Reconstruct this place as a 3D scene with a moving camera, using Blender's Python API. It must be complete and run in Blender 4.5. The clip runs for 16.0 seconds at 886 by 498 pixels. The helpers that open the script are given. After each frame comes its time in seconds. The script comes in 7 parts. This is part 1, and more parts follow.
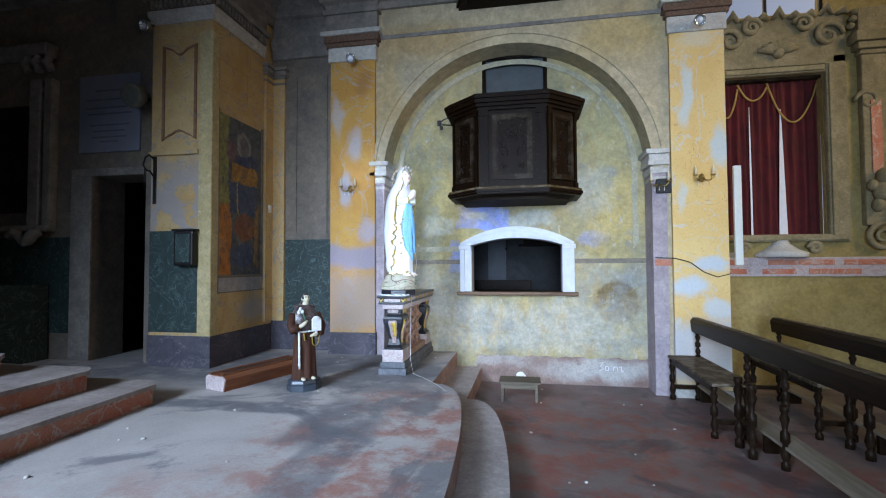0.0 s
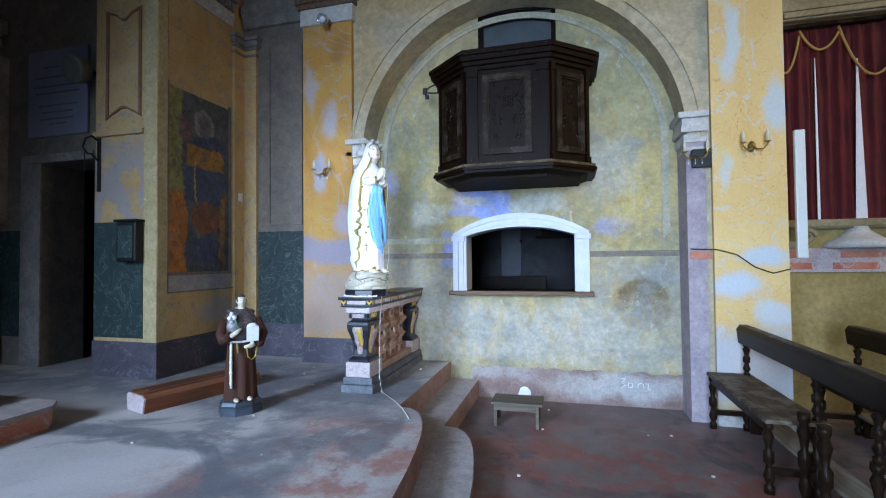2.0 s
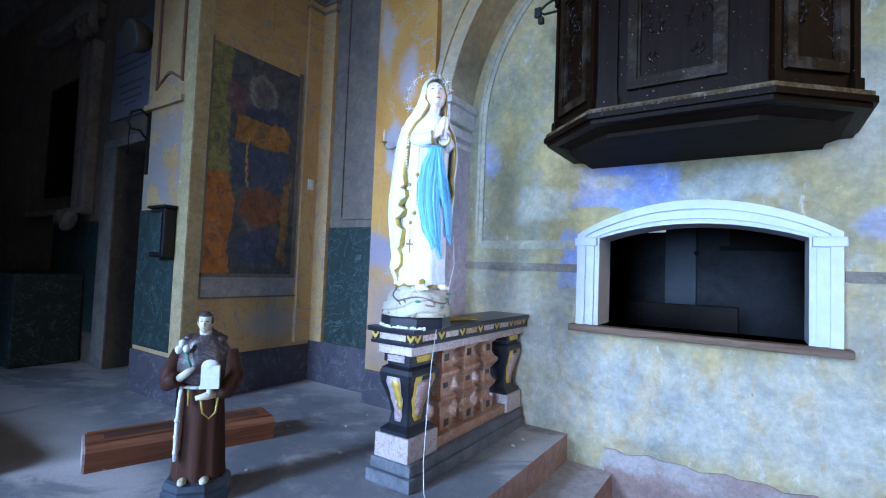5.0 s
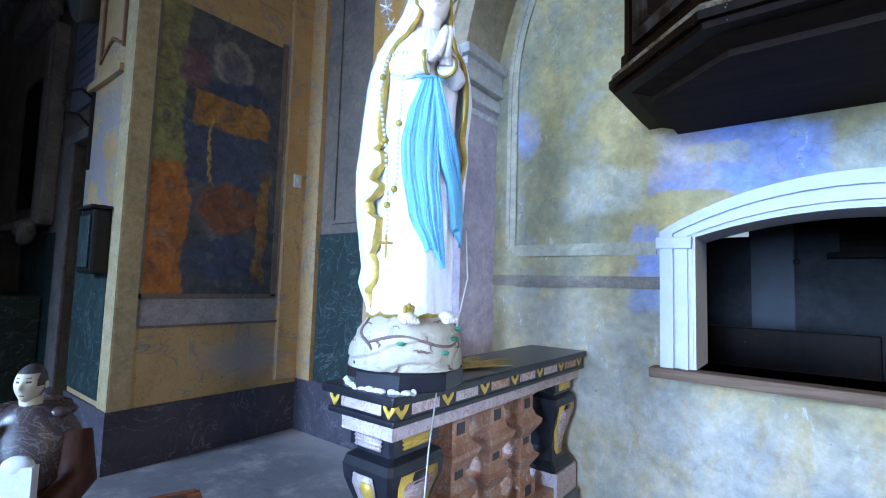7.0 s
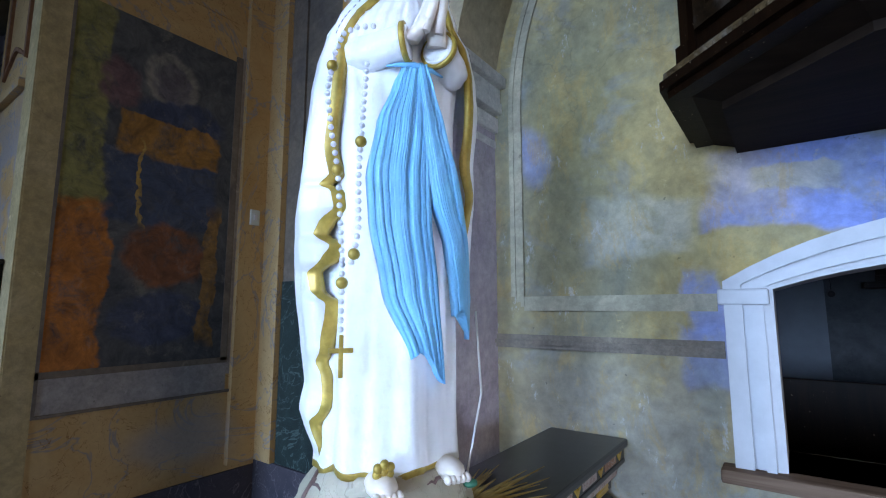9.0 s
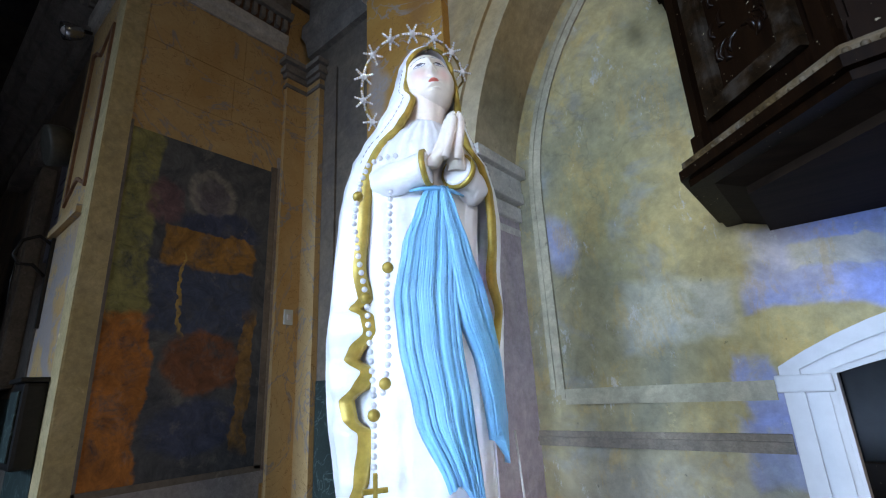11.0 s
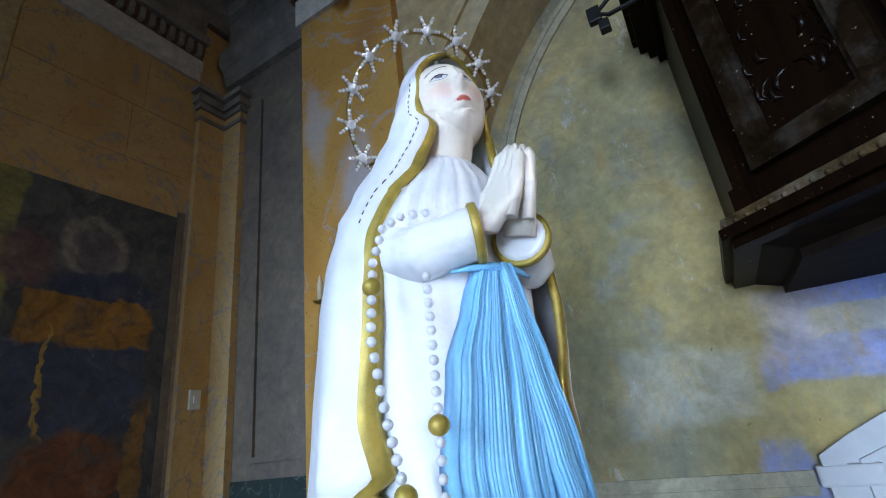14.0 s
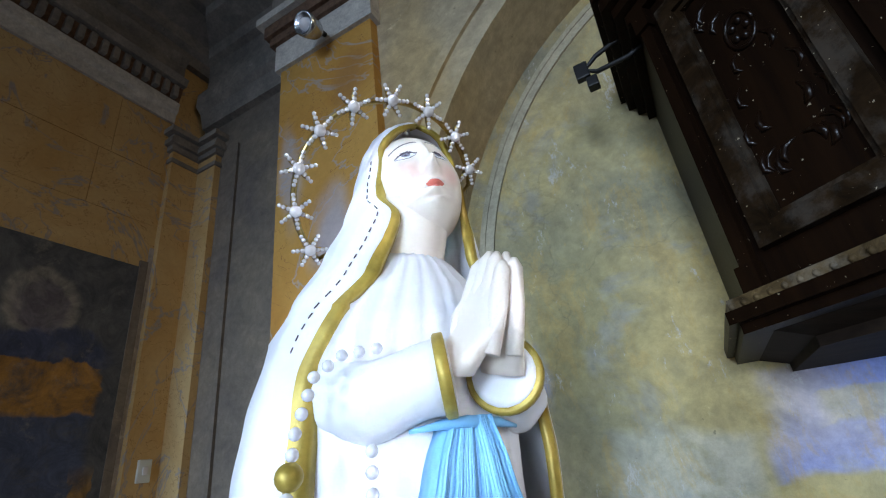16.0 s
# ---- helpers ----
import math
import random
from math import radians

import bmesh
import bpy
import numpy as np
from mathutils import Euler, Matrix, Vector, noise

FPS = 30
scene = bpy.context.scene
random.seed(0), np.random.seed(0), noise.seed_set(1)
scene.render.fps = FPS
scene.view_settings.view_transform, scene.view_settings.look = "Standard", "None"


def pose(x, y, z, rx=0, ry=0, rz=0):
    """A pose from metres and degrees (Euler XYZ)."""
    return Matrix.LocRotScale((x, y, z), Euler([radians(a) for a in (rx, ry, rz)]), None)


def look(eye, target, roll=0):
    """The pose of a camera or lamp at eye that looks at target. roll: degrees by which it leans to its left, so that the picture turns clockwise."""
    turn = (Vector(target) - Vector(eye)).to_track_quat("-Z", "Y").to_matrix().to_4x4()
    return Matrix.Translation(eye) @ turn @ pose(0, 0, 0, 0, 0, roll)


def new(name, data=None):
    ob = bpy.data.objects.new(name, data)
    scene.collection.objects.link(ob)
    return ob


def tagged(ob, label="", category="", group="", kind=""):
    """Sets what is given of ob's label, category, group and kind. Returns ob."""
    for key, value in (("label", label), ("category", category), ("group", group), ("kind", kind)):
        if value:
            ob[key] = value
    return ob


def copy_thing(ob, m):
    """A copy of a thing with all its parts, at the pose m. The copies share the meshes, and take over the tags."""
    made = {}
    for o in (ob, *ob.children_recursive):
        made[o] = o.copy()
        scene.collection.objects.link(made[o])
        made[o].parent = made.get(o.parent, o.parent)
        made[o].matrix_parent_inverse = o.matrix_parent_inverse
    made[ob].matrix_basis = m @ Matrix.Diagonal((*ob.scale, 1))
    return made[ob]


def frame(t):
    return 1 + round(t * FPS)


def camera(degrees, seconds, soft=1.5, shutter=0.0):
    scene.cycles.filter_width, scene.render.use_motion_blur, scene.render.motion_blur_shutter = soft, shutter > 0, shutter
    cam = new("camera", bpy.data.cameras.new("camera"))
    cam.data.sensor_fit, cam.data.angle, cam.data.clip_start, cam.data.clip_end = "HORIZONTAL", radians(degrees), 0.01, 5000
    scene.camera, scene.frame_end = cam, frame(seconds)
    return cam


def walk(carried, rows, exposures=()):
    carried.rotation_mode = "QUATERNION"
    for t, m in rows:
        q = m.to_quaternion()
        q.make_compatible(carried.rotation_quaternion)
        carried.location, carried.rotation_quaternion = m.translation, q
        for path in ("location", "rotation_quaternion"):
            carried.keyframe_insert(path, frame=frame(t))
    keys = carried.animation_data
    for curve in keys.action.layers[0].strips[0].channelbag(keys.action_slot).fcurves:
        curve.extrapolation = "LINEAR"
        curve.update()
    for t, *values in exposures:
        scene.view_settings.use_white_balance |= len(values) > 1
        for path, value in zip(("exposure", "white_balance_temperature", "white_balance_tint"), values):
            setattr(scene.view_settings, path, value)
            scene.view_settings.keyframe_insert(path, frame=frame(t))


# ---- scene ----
cam = camera(86.8, 16.0, soft=1.1)
METRES, EYE, TILT, LEAN, TURN = 5.8, 1.22, 0.0, 0.0, 10.3
ROWS = [
    (0.0, 0.0, 0.0, 0.0, 0.01, 1.99, 0.31),
    (0.5, 0.0291, 0.038, 0.0006, -2.45, 3.72, 1.27),
    (1.0, 0.058, 0.0819, -0.0022, -0.6, 2.87, 2.69),
    (1.5, 0.0859, 0.1234, -0.0008, 3.21, 1.06, 1.59),
    (2.0, 0.1001, 0.1746, -0.0021, 4.7, 1.44, 0.57),
    (2.5, 0.1112, 0.2258, -0.0046, 6.46, 0.53, 1.68),
    (3.0, 0.1226, 0.2812, -0.0067, 12.56, -0.61, 0.21),
    (3.5, 0.1306, 0.3351, -0.0059, 15.09, 1.3, -0.03),
    (4.0, 0.1343, 0.3894, -0.0028, 15.76, 1.16, 0.61),
    (4.5, 0.1332, 0.4477, -0.0009, 20.6, 1.4, -1.77),
    (7.0, 0.0644, 0.6892, 0.0013, 27.65, 4.34, -1.69),
    (7.5, 0.0476, 0.7259, 0.0009, 25.87, 1.87, -0.29),
    (8.0, 0.0251, 0.7664, 0.0063, 25.17, 1.4, -0.51),
    (8.5, 0.0117, 0.7813, 0.0255, 27.05, 2.78, -0.69),
    (9.0, 0.011, 0.7807, 0.0356, 25.88, 7.24, -0.0),
    (9.5, 0.0159, 0.7776, 0.0452, 25.47, 14.17, 2.03),
    (12.0, 0.0014, 0.7858, 0.0521, 31.08, 16.8, 2.46),
    (12.5, -0.022, 0.7957, 0.0585, 25.98, 16.29, 5.2),
    (13.0, -0.0354, 0.8011, 0.0739, 21.65, 14.83, 5.39),
    (13.5, -0.0417, 0.8076, 0.0807, 20.42, 16.86, 5.61),
    (14.0, -0.0453, 0.8193, 0.0883, 20.79, 21.23, 6.69),
    (14.5, -0.0438, 0.8217, 0.0952, 19.85, 26.08, 7.44),
    (15.0, -0.041, 0.8228, 0.0983, 17.35, 27.4, 7.61),
    (15.5, -0.0415, 0.8284, 0.1061, 18.21, 26.16, 6.77),
    (16.0, -0.0442, 0.8375, 0.1137, 18.87, 25.45, 6.69),
]
walk(cam, [(t, pose(0, 0, EYE, TILT, LEAN, TURN) @ pose(METRES * x, METRES * y, METRES * z, 90 + pitch, roll, yaw)) for t, x, y, z, yaw, pitch, roll in ROWS],
     [(0.0, -0.14, 7000, 16.0), (2.0, -0.18, 6450, 16.0), (4.0, -0.16, 5500, 18.0), (7.0, 0.05, 5650, 17.0), (9.0, -0.65, 6250, 17.5), (12.0, -0.45, 7000, 16.0), (14.0, -0.80, 6850, 14.0), (16.0, -0.45, 7150, 15.5)])

# ---------------------------------------------------------------- daylight
world = bpy.data.worlds.new("world")
scene.world = world
world.use_nodes = True
wn = world.node_tree
sky = wn.nodes.new("ShaderNodeTexSky")
sky.sky_type, sky.sun_disc = "NISHITA", False
sky.sun_elevation, sky.sun_rotation = radians(38), radians(60)
wn.links.new(sky.outputs[0], wn.nodes["Background"].inputs[0])
wn.nodes["Background"].inputs[1].default_value = 0.08


def area_lamp(name, m, w, h, power, colour, spread=180):
    data = bpy.data.lights.new(name, "AREA")
    data.shape, data.size, data.size_y, data.energy, data.color = "RECTANGLE", w, h, power, colour
    data.spread = radians(spread)
    ob = new(name, data)
    ob.matrix_world = m
    return ob


# added lamps for nave and sanctuary, sources unseen; bay and chapel lamps fill windows
area_lamp("added_light_nave", look((0.3, -6.1, 2.0), (0.5, 6.2, 1.6)), 2.2, 3.4, 150, (0.50, 0.72, 1.0), 48)
# added narrow beam onto the statue, in place of a carried lamp
area_lamp("added_beam_statue", look((6.6, -6.1, 1.9), (-1.47, 5.22, 1.62)), 0.7, 2.2, 7, (0.62, 0.78, 1.0), 4.2)
# added fill that brightens the sanctuary floor and pier front
area_lamp("added_light_sanctuary", look((-4.6, -6.1, 4.6), (-2.3, 2.2, 0.2)), 2.0, 3.0, 215, (0.50, 0.72, 1.0), 48)
# added warm lamp hanging free in the nave, no window there
area_lamp("added_light_warm", look((8.6, 2.2, 5.4), (2.4, 6.4, 2.6)), 2.0, 2.6, 42, (1.0, 0.84, 0.55), 60)
area_lamp("window_light_bay", look((3.25, 7.0, 5.4), (3.2, 3.0, 0.0)), 1.3, 1.6, 14, (1.0, 0.92, 0.72))
area_lamp("window_light_chapel", look((-1.06, 10.22, 2.28), (-0.6, 7.5, 0.6)), 0.34, 0.62, 0.65, (0.85, 0.95, 0.80))

# ---------------------------------------------------------------- materials


class Nodes:
    """A material and short ways to add nodes to it."""

    def __init__(self, name):
        self.mat = bpy.data.materials.new(name)
        self.mat.use_nodes = True
        self.t = self.mat.node_tree
        self.b = self.t.nodes["Principled BSDF"]
        self.p = self.n("ShaderNodeTexCoord").outputs["Object"]

    def n(self, kind, **sets):
        node = self.t.nodes.new(kind)
        for key, value in sets.items():
            setattr(node, key, value)
        return node

    def l(self, a, b):
        self.t.links.new(a, b)

    def noise(self, scale, detail=6.0, rough=0.6, distort=0.0, vec=None):
        node = self.n("ShaderNodeTexNoise")
        node.inputs["Scale"].default_value, node.inputs["Detail"].default_value = scale, detail
        node.inputs["Roughness"].default_value, node.inputs["Distortion"].default_value = rough, distort
        self.l(vec or self.p, node.inputs["Vector"])
        return node.outputs["Fac"]

    def ramp(self, fac, stops):
        node = self.n("ShaderNodeValToRGB")
        while len(node.color_ramp.elements) < len(stops):
            node.color_ramp.elements.new(0.5)
        for e, (at, c) in zip(node.color_ramp.elements, stops):
            e.position, e.color = at, (*c, 1) if len(c) == 3 else c
        self.l(fac, node.inputs[0])
        return node.outputs[0]

    def mask(self, fac, lo, hi):
        node = self.n("ShaderNodeMapRange", interpolation_type="SMOOTHSTEP")
        node.inputs[1].default_value, node.inputs[2].default_value = lo, hi
        self.l(fac, node.inputs[0])
        return node.outputs[0]

    def mix(self, fac, a, b, mode="MIX"):
        node = self.n("ShaderNodeMix", data_type="RGBA", blend_type=mode)
        for sock, v in ((node.inputs[0], fac), (node.inputs[6], a), (node.inputs[7], b)):
            if isinstance(v, (int, float)):
                sock.default_value = v
            elif isinstance(v, tuple):
                sock.default_value = (*v, 1)
            else:
                self.l(v, sock)
        return node.outputs[2]

    def math(self, op, a, b=0.0):
        node = self.n("ShaderNodeMath", operation=op)
        for sock, v in zip(node.inputs, (a, b)):
            if isinstance(v, (int, float)):
                sock.default_value = v
            else:
                self.l(v, sock)
        return node.outputs[0]

    def vec(self, op, a, b):
        node = self.n("ShaderNodeVectorMath", operation=op)
        for sock, v in zip(node.inputs, (a, b)):
            if isinstance(v, tuple):
                sock.default_value = v
            else:
                self.l(v, sock)
        return node

    def wobble(self, scale, amount):
        """The place, shifted by coarse noise, for ragged outlines."""
        node = self.n("ShaderNodeTexNoise")
        node.inputs["Scale"].default_value, node.inputs["Detail"].default_value = scale, 5
        self.l(self.p, node.inputs["Vector"])
        off = self.vec("SUBTRACT", node.outputs["Color"], (0.5, 0.5, 0.5)).outputs[0]
        off = self.vec("MULTIPLY", off, (amount, amount, amount)).outputs[0]
        return self.vec("ADD", self.p, off).outputs[0]

    def blob(self, place, centre, radius, soft=0.15, square=False):
        """1 inside an ellipsoid or box, falling to 0 over its soft rim."""
        d = self.vec("SUBTRACT", place, centre).outputs[0]
        d = self.vec("DIVIDE", d, radius).outputs[0]
        if square:
            s = self.n("ShaderNodeSeparateXYZ")
            self.l(self.vec("ABSOLUTE", d, (0.0, 0.0, 0.0)).outputs[0], s.inputs[0])
            dist = self.math("MAXIMUM", self.math("MAXIMUM", s.outputs[0], s.outputs[1]), s.outputs[2])
        else:
            dist = self.vec("LENGTH", d, (0.0, 0.0, 0.0)).outputs["Value"]
        return self.mask(dist, 1 + soft, 1 - soft)

    def done(self, colour, rough=0.8, bump=None, height=0.2, dist=0.01, metal=0.0):
        for sock, v in ((self.b.inputs["Base Color"], colour), (self.b.inputs["Roughness"], rough)):
            if isinstance(v, tuple):
                sock.default_value = (*v, 1)
            elif isinstance(v, (int, float)):
                sock.default_value = v
            else:
                self.l(v, sock)
        self.b.inputs["Metallic"].default_value = metal
        if bump is not None:
            node = self.n("ShaderNodeBump")
            node.inputs["Strength"].default_value, node.inputs["Distance"].default_value = height, dist
            self.l(bump, node.inputs["Height"])
            self.l(node.outputs[0], self.b.inputs["Normal"])
        return self.mat


def plaster(name, dark, light, patches=(), rough=0.9, scale=1.3, relief=0.35, rubbed=0.0):
    """Old painted plaster: two tones, fine grain and scratches, and patches (centre, radius, colour, soft, square)."""
    m = Nodes(name)
    big = m.noise(scale, 8, 0.62, 0.6)
    fine = m.noise(scale * 14, 6, 0.7)
    c = m.ramp(big, [(0.32, dark), (0.66, light)])
    w = m.wobble(2.3, 0.34)
    for centre, radius, colour, soft, square, strength in patches:
        k = m.blob(w if strength < 1 else m.wobble(3.0, 0.10), centre, radius, soft, square)
        rag = m.mask(m.noise(4.5, 7, 0.7), 0.24, 0.50) if strength < 1 else m.mask(m.noise(9, 7, 0.7), 0.15, 0.45)
        c = m.mix(m.math("MULTIPLY", m.math("MULTIPLY", k, rag), strength), c, colour)
    flakes = m.mask(m.noise(5.5, 9, 0.72, 0.3), 0.63, 0.70)
    c = m.mix(m.math("MULTIPLY", flakes, 0.5), c, tuple(min(1, v * 1.5 + 0.03) for v in light))
    if rubbed:
        tall = m.vec("MULTIPLY", m.p, (1.0, 1.0, 0.45)).outputs[0]
        c = m.mix(m.math("MULTIPLY", m.mask(m.noise(7.5, 9, 0.78, 0.5, tall), 0.50, 0.60), 0.5 * rubbed), c, (0.60, 0.40, 0.13))
        c = m.mix(m.math("MULTIPLY", m.mask(m.noise(10.5, 9, 0.8, 0.2, tall), 0.585, 0.64), 0.75 * rubbed), c, (0.66, 0.65, 0.62))
        c = m.mix(m.math("MULTIPLY", m.mask(m.noise(1.9, 7, 0.65, 0.4), 0.56, 0.66), 0.6 * rubbed), c, (0.33, 0.35, 0.36))
    spots = m.mask(m.noise(23, 4, 0.6), 0.70, 0.74)
    c = m.mix(m.math("MULTIPLY", spots, 0.55), c, tuple(v * 0.35 for v in dark))
    mid = m.noise(scale * 4.5, 9, 0.78, 0.4)
    c = m.mix(0.55, c, m.ramp(mid, [(0.34, (0.50, 0.50, 0.52)), (0.62, (1.12, 1.10, 1.06))]), "MULTIPLY")
    c = m.mix(0.45, c, m.ramp(fine, [(0.3, (0.45, 0.45, 0.45)), (0.7, (1.1, 1.1, 1.1))]), "MULTIPLY")
    cell = m.n("ShaderNodeTexVoronoi", feature="DISTANCE_TO_EDGE")
    cell.inputs["Scale"].default_value = 1.1
    m.l(m.wobble(5.0, 0.30), cell.inputs["Vector"])
    crack = m.math("MULTIPLY", m.mask(cell.outputs["Distance"], 0.007, 0.001), m.mask(m.noise(1.1, 3, 0.5), 0.54, 0.60))
    c = m.mix(m.math("MULTIPLY", crack, 0.18), c, tuple(v * 0.3 for v in dark))
    return m.done(c, rough, m.math("ADD", fine, m.math("MULTIPLY", big, 2)), relief, 0.012)


def marble(name, base, second, vein, vein2=None, scale=2.2, rough=0.35, width=0.035, wear=0.0, wear_colour=(0.3, 0.28, 0.26), patches=()):
    """Marble or painted marble: clouded ground with thin veins."""
    m = Nodes(name)
    c = m.ramp(m.noise(scale, 7, 0.6, 1.2), [(0.3, base), (0.68, second)])
    for k, (tone, s) in enumerate(((vein, 1.0), (vein2 or vein, 2.3))):
        ridge = m.math("ABSOLUTE", m.math("SUBTRACT", m.noise(scale * s * 1.1 + 0.3 * k, 5, 0.55, 1.6 + k), 0.5))
        c = m.mix(m.mask(ridge, width / s, 0.0), c, tone)
    w = m.wobble(2.0, 0.35)
    for centre, radius, colour, soft, square, strength in patches:
        c = m.mix(m.math("MULTIPLY", m.blob(w, centre, radius, soft, square), strength), c, colour)
    if wear:
        c = m.mix(m.mask(m.noise(3.1, 9, 0.7), 1 - wear, 1 - wear + 0.08), c, wear_colour)
    fine = m.noise(40, 5, 0.7)
    c = m.mix(0.25, c, m.ramp(fine, [(0.3, (0.5, 0.5, 0.5)), (0.7, (1, 1, 1))]), "MULTIPLY")
    return m.done(c, rough, fine, 0.12, 0.004)


def plain(name, colour, rough=0.6, vary=0.25, scale=18, metal=0.0, relief=0.15):
    """A paint, metal or cloth of nearly one colour, with slight wear."""
    m = Nodes(name)
    f = m.noise(scale, 6, 0.65)
    c = m.ramp(f, [(0.3, tuple(v * (1 - vary) for v in colour)), (0.7, tuple(min(1, v * (1 + vary)) for v in colour))])
    return m.done(c, rough, f, relief, 0.004, metal)


def wood(name, dark, light, rough=0.45, axis=1, dust=0.0, specks=0.0):
    m = Nodes(name)
    stretch = [14.0, 14.0, 14.0]
    stretch[axis] = 1.2
    v = m.vec("MULTIPLY", m.p, tuple(stretch)).outputs[0]
    grain = m.noise(1.6, 7, 0.65, 0.8, v)
    c = m.ramp(grain, [(0.3, dark), (0.7, light)])
    if dust:
        c = m.mix(m.math("MULTIPLY", m.mask(m.noise(6, 7, 0.7), 0.45, 0.62), dust), c, (0.33, 0.29, 0.24))
    c = m.mix(m.math("MULTIPLY", m.mask(m.noise(70, 3, 0.6), 0.69, 0.73), specks), c, (0.40, 0.32, 0.22))
    m.b.inputs["Specular IOR Level"].default_value = 0.07
    return m.done(c, rough, grain, 0.25, 0.004)


def wall_patches():
    blue, yellow, brown, grey = (0.30, 0.38, 0.80), (0.72, 0.52, 0.20), (0.20, 0.13, 0.06), (0.36, 0.36, 0.36)
    pale = (0.68, 0.66, 0.58)
    return [
        ((-0.60, 6.6, 1.88), (0.37, 9, 0.17), blue, 0.12, True, 0.95), ((-0.72, 6.6, 1.90), (0.13, 9, 0.035), (0.58, 0.54, 0.42), 0.2, True, 0.8), ((-0.95, 6.6, 1.20), (0.13, 9, 0.12), blue, 0.2, True, 0.75), ((-1.0, 6.6, 1.42), (0.05, 9, 0.12), blue, 0.3, True, 0.7), ((-1.05, 6.6, 2.15), (0.26, 9, 0.36), yellow, 0.6, True, 0.6), ((-1.25, 6.6, 1.75), (0.22, 9, 0.12), pale, 0.25, True, 0.55), ((-1.75, 6.6, 2.2), (0.10, 9, 0.14), blue, 0.4, False, 0.7),
        ((0.9, 6.6, 1.55), (0.20, 9, 0.12), blue, 0.4, False, 0.55), ((0.05, 6.6, 1.86), (0.30, 9, 0.10), (0.55, 0.56, 0.50), 0.4, True, 0.8),
        ((1.15, 6.6, 1.95), (0.32, 9, 0.55), yellow, 0.6, False, 0.75), ((1.0, 6.6, 3.0), (0.35, 9, 0.5), (0.50, 0.44, 0.24), 0.7, False, 0.6),
        ((0.62, 6.6, 3.45), (0.22, 9, 0.16), pale, 0.4, False, 0.8), ((0.75, 6.6, 2.25), (0.35, 9, 0.3), pale, 0.6, False, 0.6),
        ((-1.5, 6.6, 2.3), (0.26, 9, 0.45), (0.42, 0.36, 0.16), 0.7, False, 0.6), ((-1.75, 6.6, 0.75), (0.28, 9, 0.5), (0.40, 0.30, 0.15), 0.7, False, 0.6),
        ((-1.3, 6.6, 0.85), (0.45, 9, 0.32), grey, 0.6, True, 0.6), ((1.25, 6.6, 0.98), (0.6, 9, 0.22), grey, 0.6, True, 0.65),
        ((1.16, 6.6, 0.71), (0.285, 9, 0.275), (0.24, 0.17, 0.085), 0.10, False, 1.0), ((1.16, 6.6, 0.71), (0.27, 9, 0.26), (0.25, 0.175, 0.085), 0.30, False, 1.0), ((1.17, 6.6, 0.73), (0.13, 9, 0.13), (0.30, 0.235, 0.13), 0.7, False, 0.8),
        ((-0.1, 6.6, 0.35), (1.5, 9, 0.33), (0.60, 0.59, 0.54), 0.5, True, 0.65),
    ]


M_NICHE = plaster("painted_plaster_yellow_grey", (0.26, 0.255, 0.19), (0.56, 0.45, 0.21), wall_patches(), rubbed=0.8)
M_ARCH = plaster("plaster_cream_ochre", (0.42, 0.35, 0.24), (0.62, 0.51, 0.33), [((-1.4, 6.24, 4.3), (0.7, 9, 0.25), (0.50, 0.33, 0.14), 0.6, False, 0.7), ((1.2, 6.24, 4.2), (0.6, 9, 0.35), (0.60, 0.44, 0.18), 0.6, False, 0.7), ((-1.9, 6.24, 3.6), (0.2, 9, 0.5), (0.52, 0.36, 0.15), 0.5, False, 0.6)], scale=1.5)
M_MAUVE = plaster("plaster_mauve", (0.36, 0.30, 0.34), (0.50, 0.43, 0.46), scale=2.5)
M_YELLOW = marble("painted_marble_ochre", (0.46, 0.21, 0.035), (0.60, 0.34, 0.08), (0.42, 0.33, 0.27), (0.30, 0.13, 0.04), 0.8, 0.75, 0.010,
                  patches=[((-2.45, 6.2, 1.35), (0.5, 9, 0.16), (0.29, 0.27, 0.37), 0.4, True, 0.85), ((-2.3, 6.2, 0.72), (0.5, 9, 0.38), (0.38, 0.29, 0.25), 0.4, True, 0.8), ((-2.18, 6.2, 1.72), (0.14, 9, 0.14), (0.42, 0.36, 0.42), 0.5, False, 0.8),
                           ((-2.48, 6.2, 2.28), (0.09, 9, 0.22), (0.40, 0.40, 0.48), 0.4, False, 0.85), ((-2.38, 6.2, 2.9), (0.11, 9, 0.20), (0.44, 0.42, 0.46), 0.5, False, 0.8), ((-2.62, 6.2, 3.35), (0.06, 9, 0.30), (0.44, 0.41, 0.42), 0.5, False, 0.7), ((-2.2, 6.2, 3.75), (0.10, 9, 0.12), (0.36, 0.17, 0.05), 0.6, False, 0.7)])
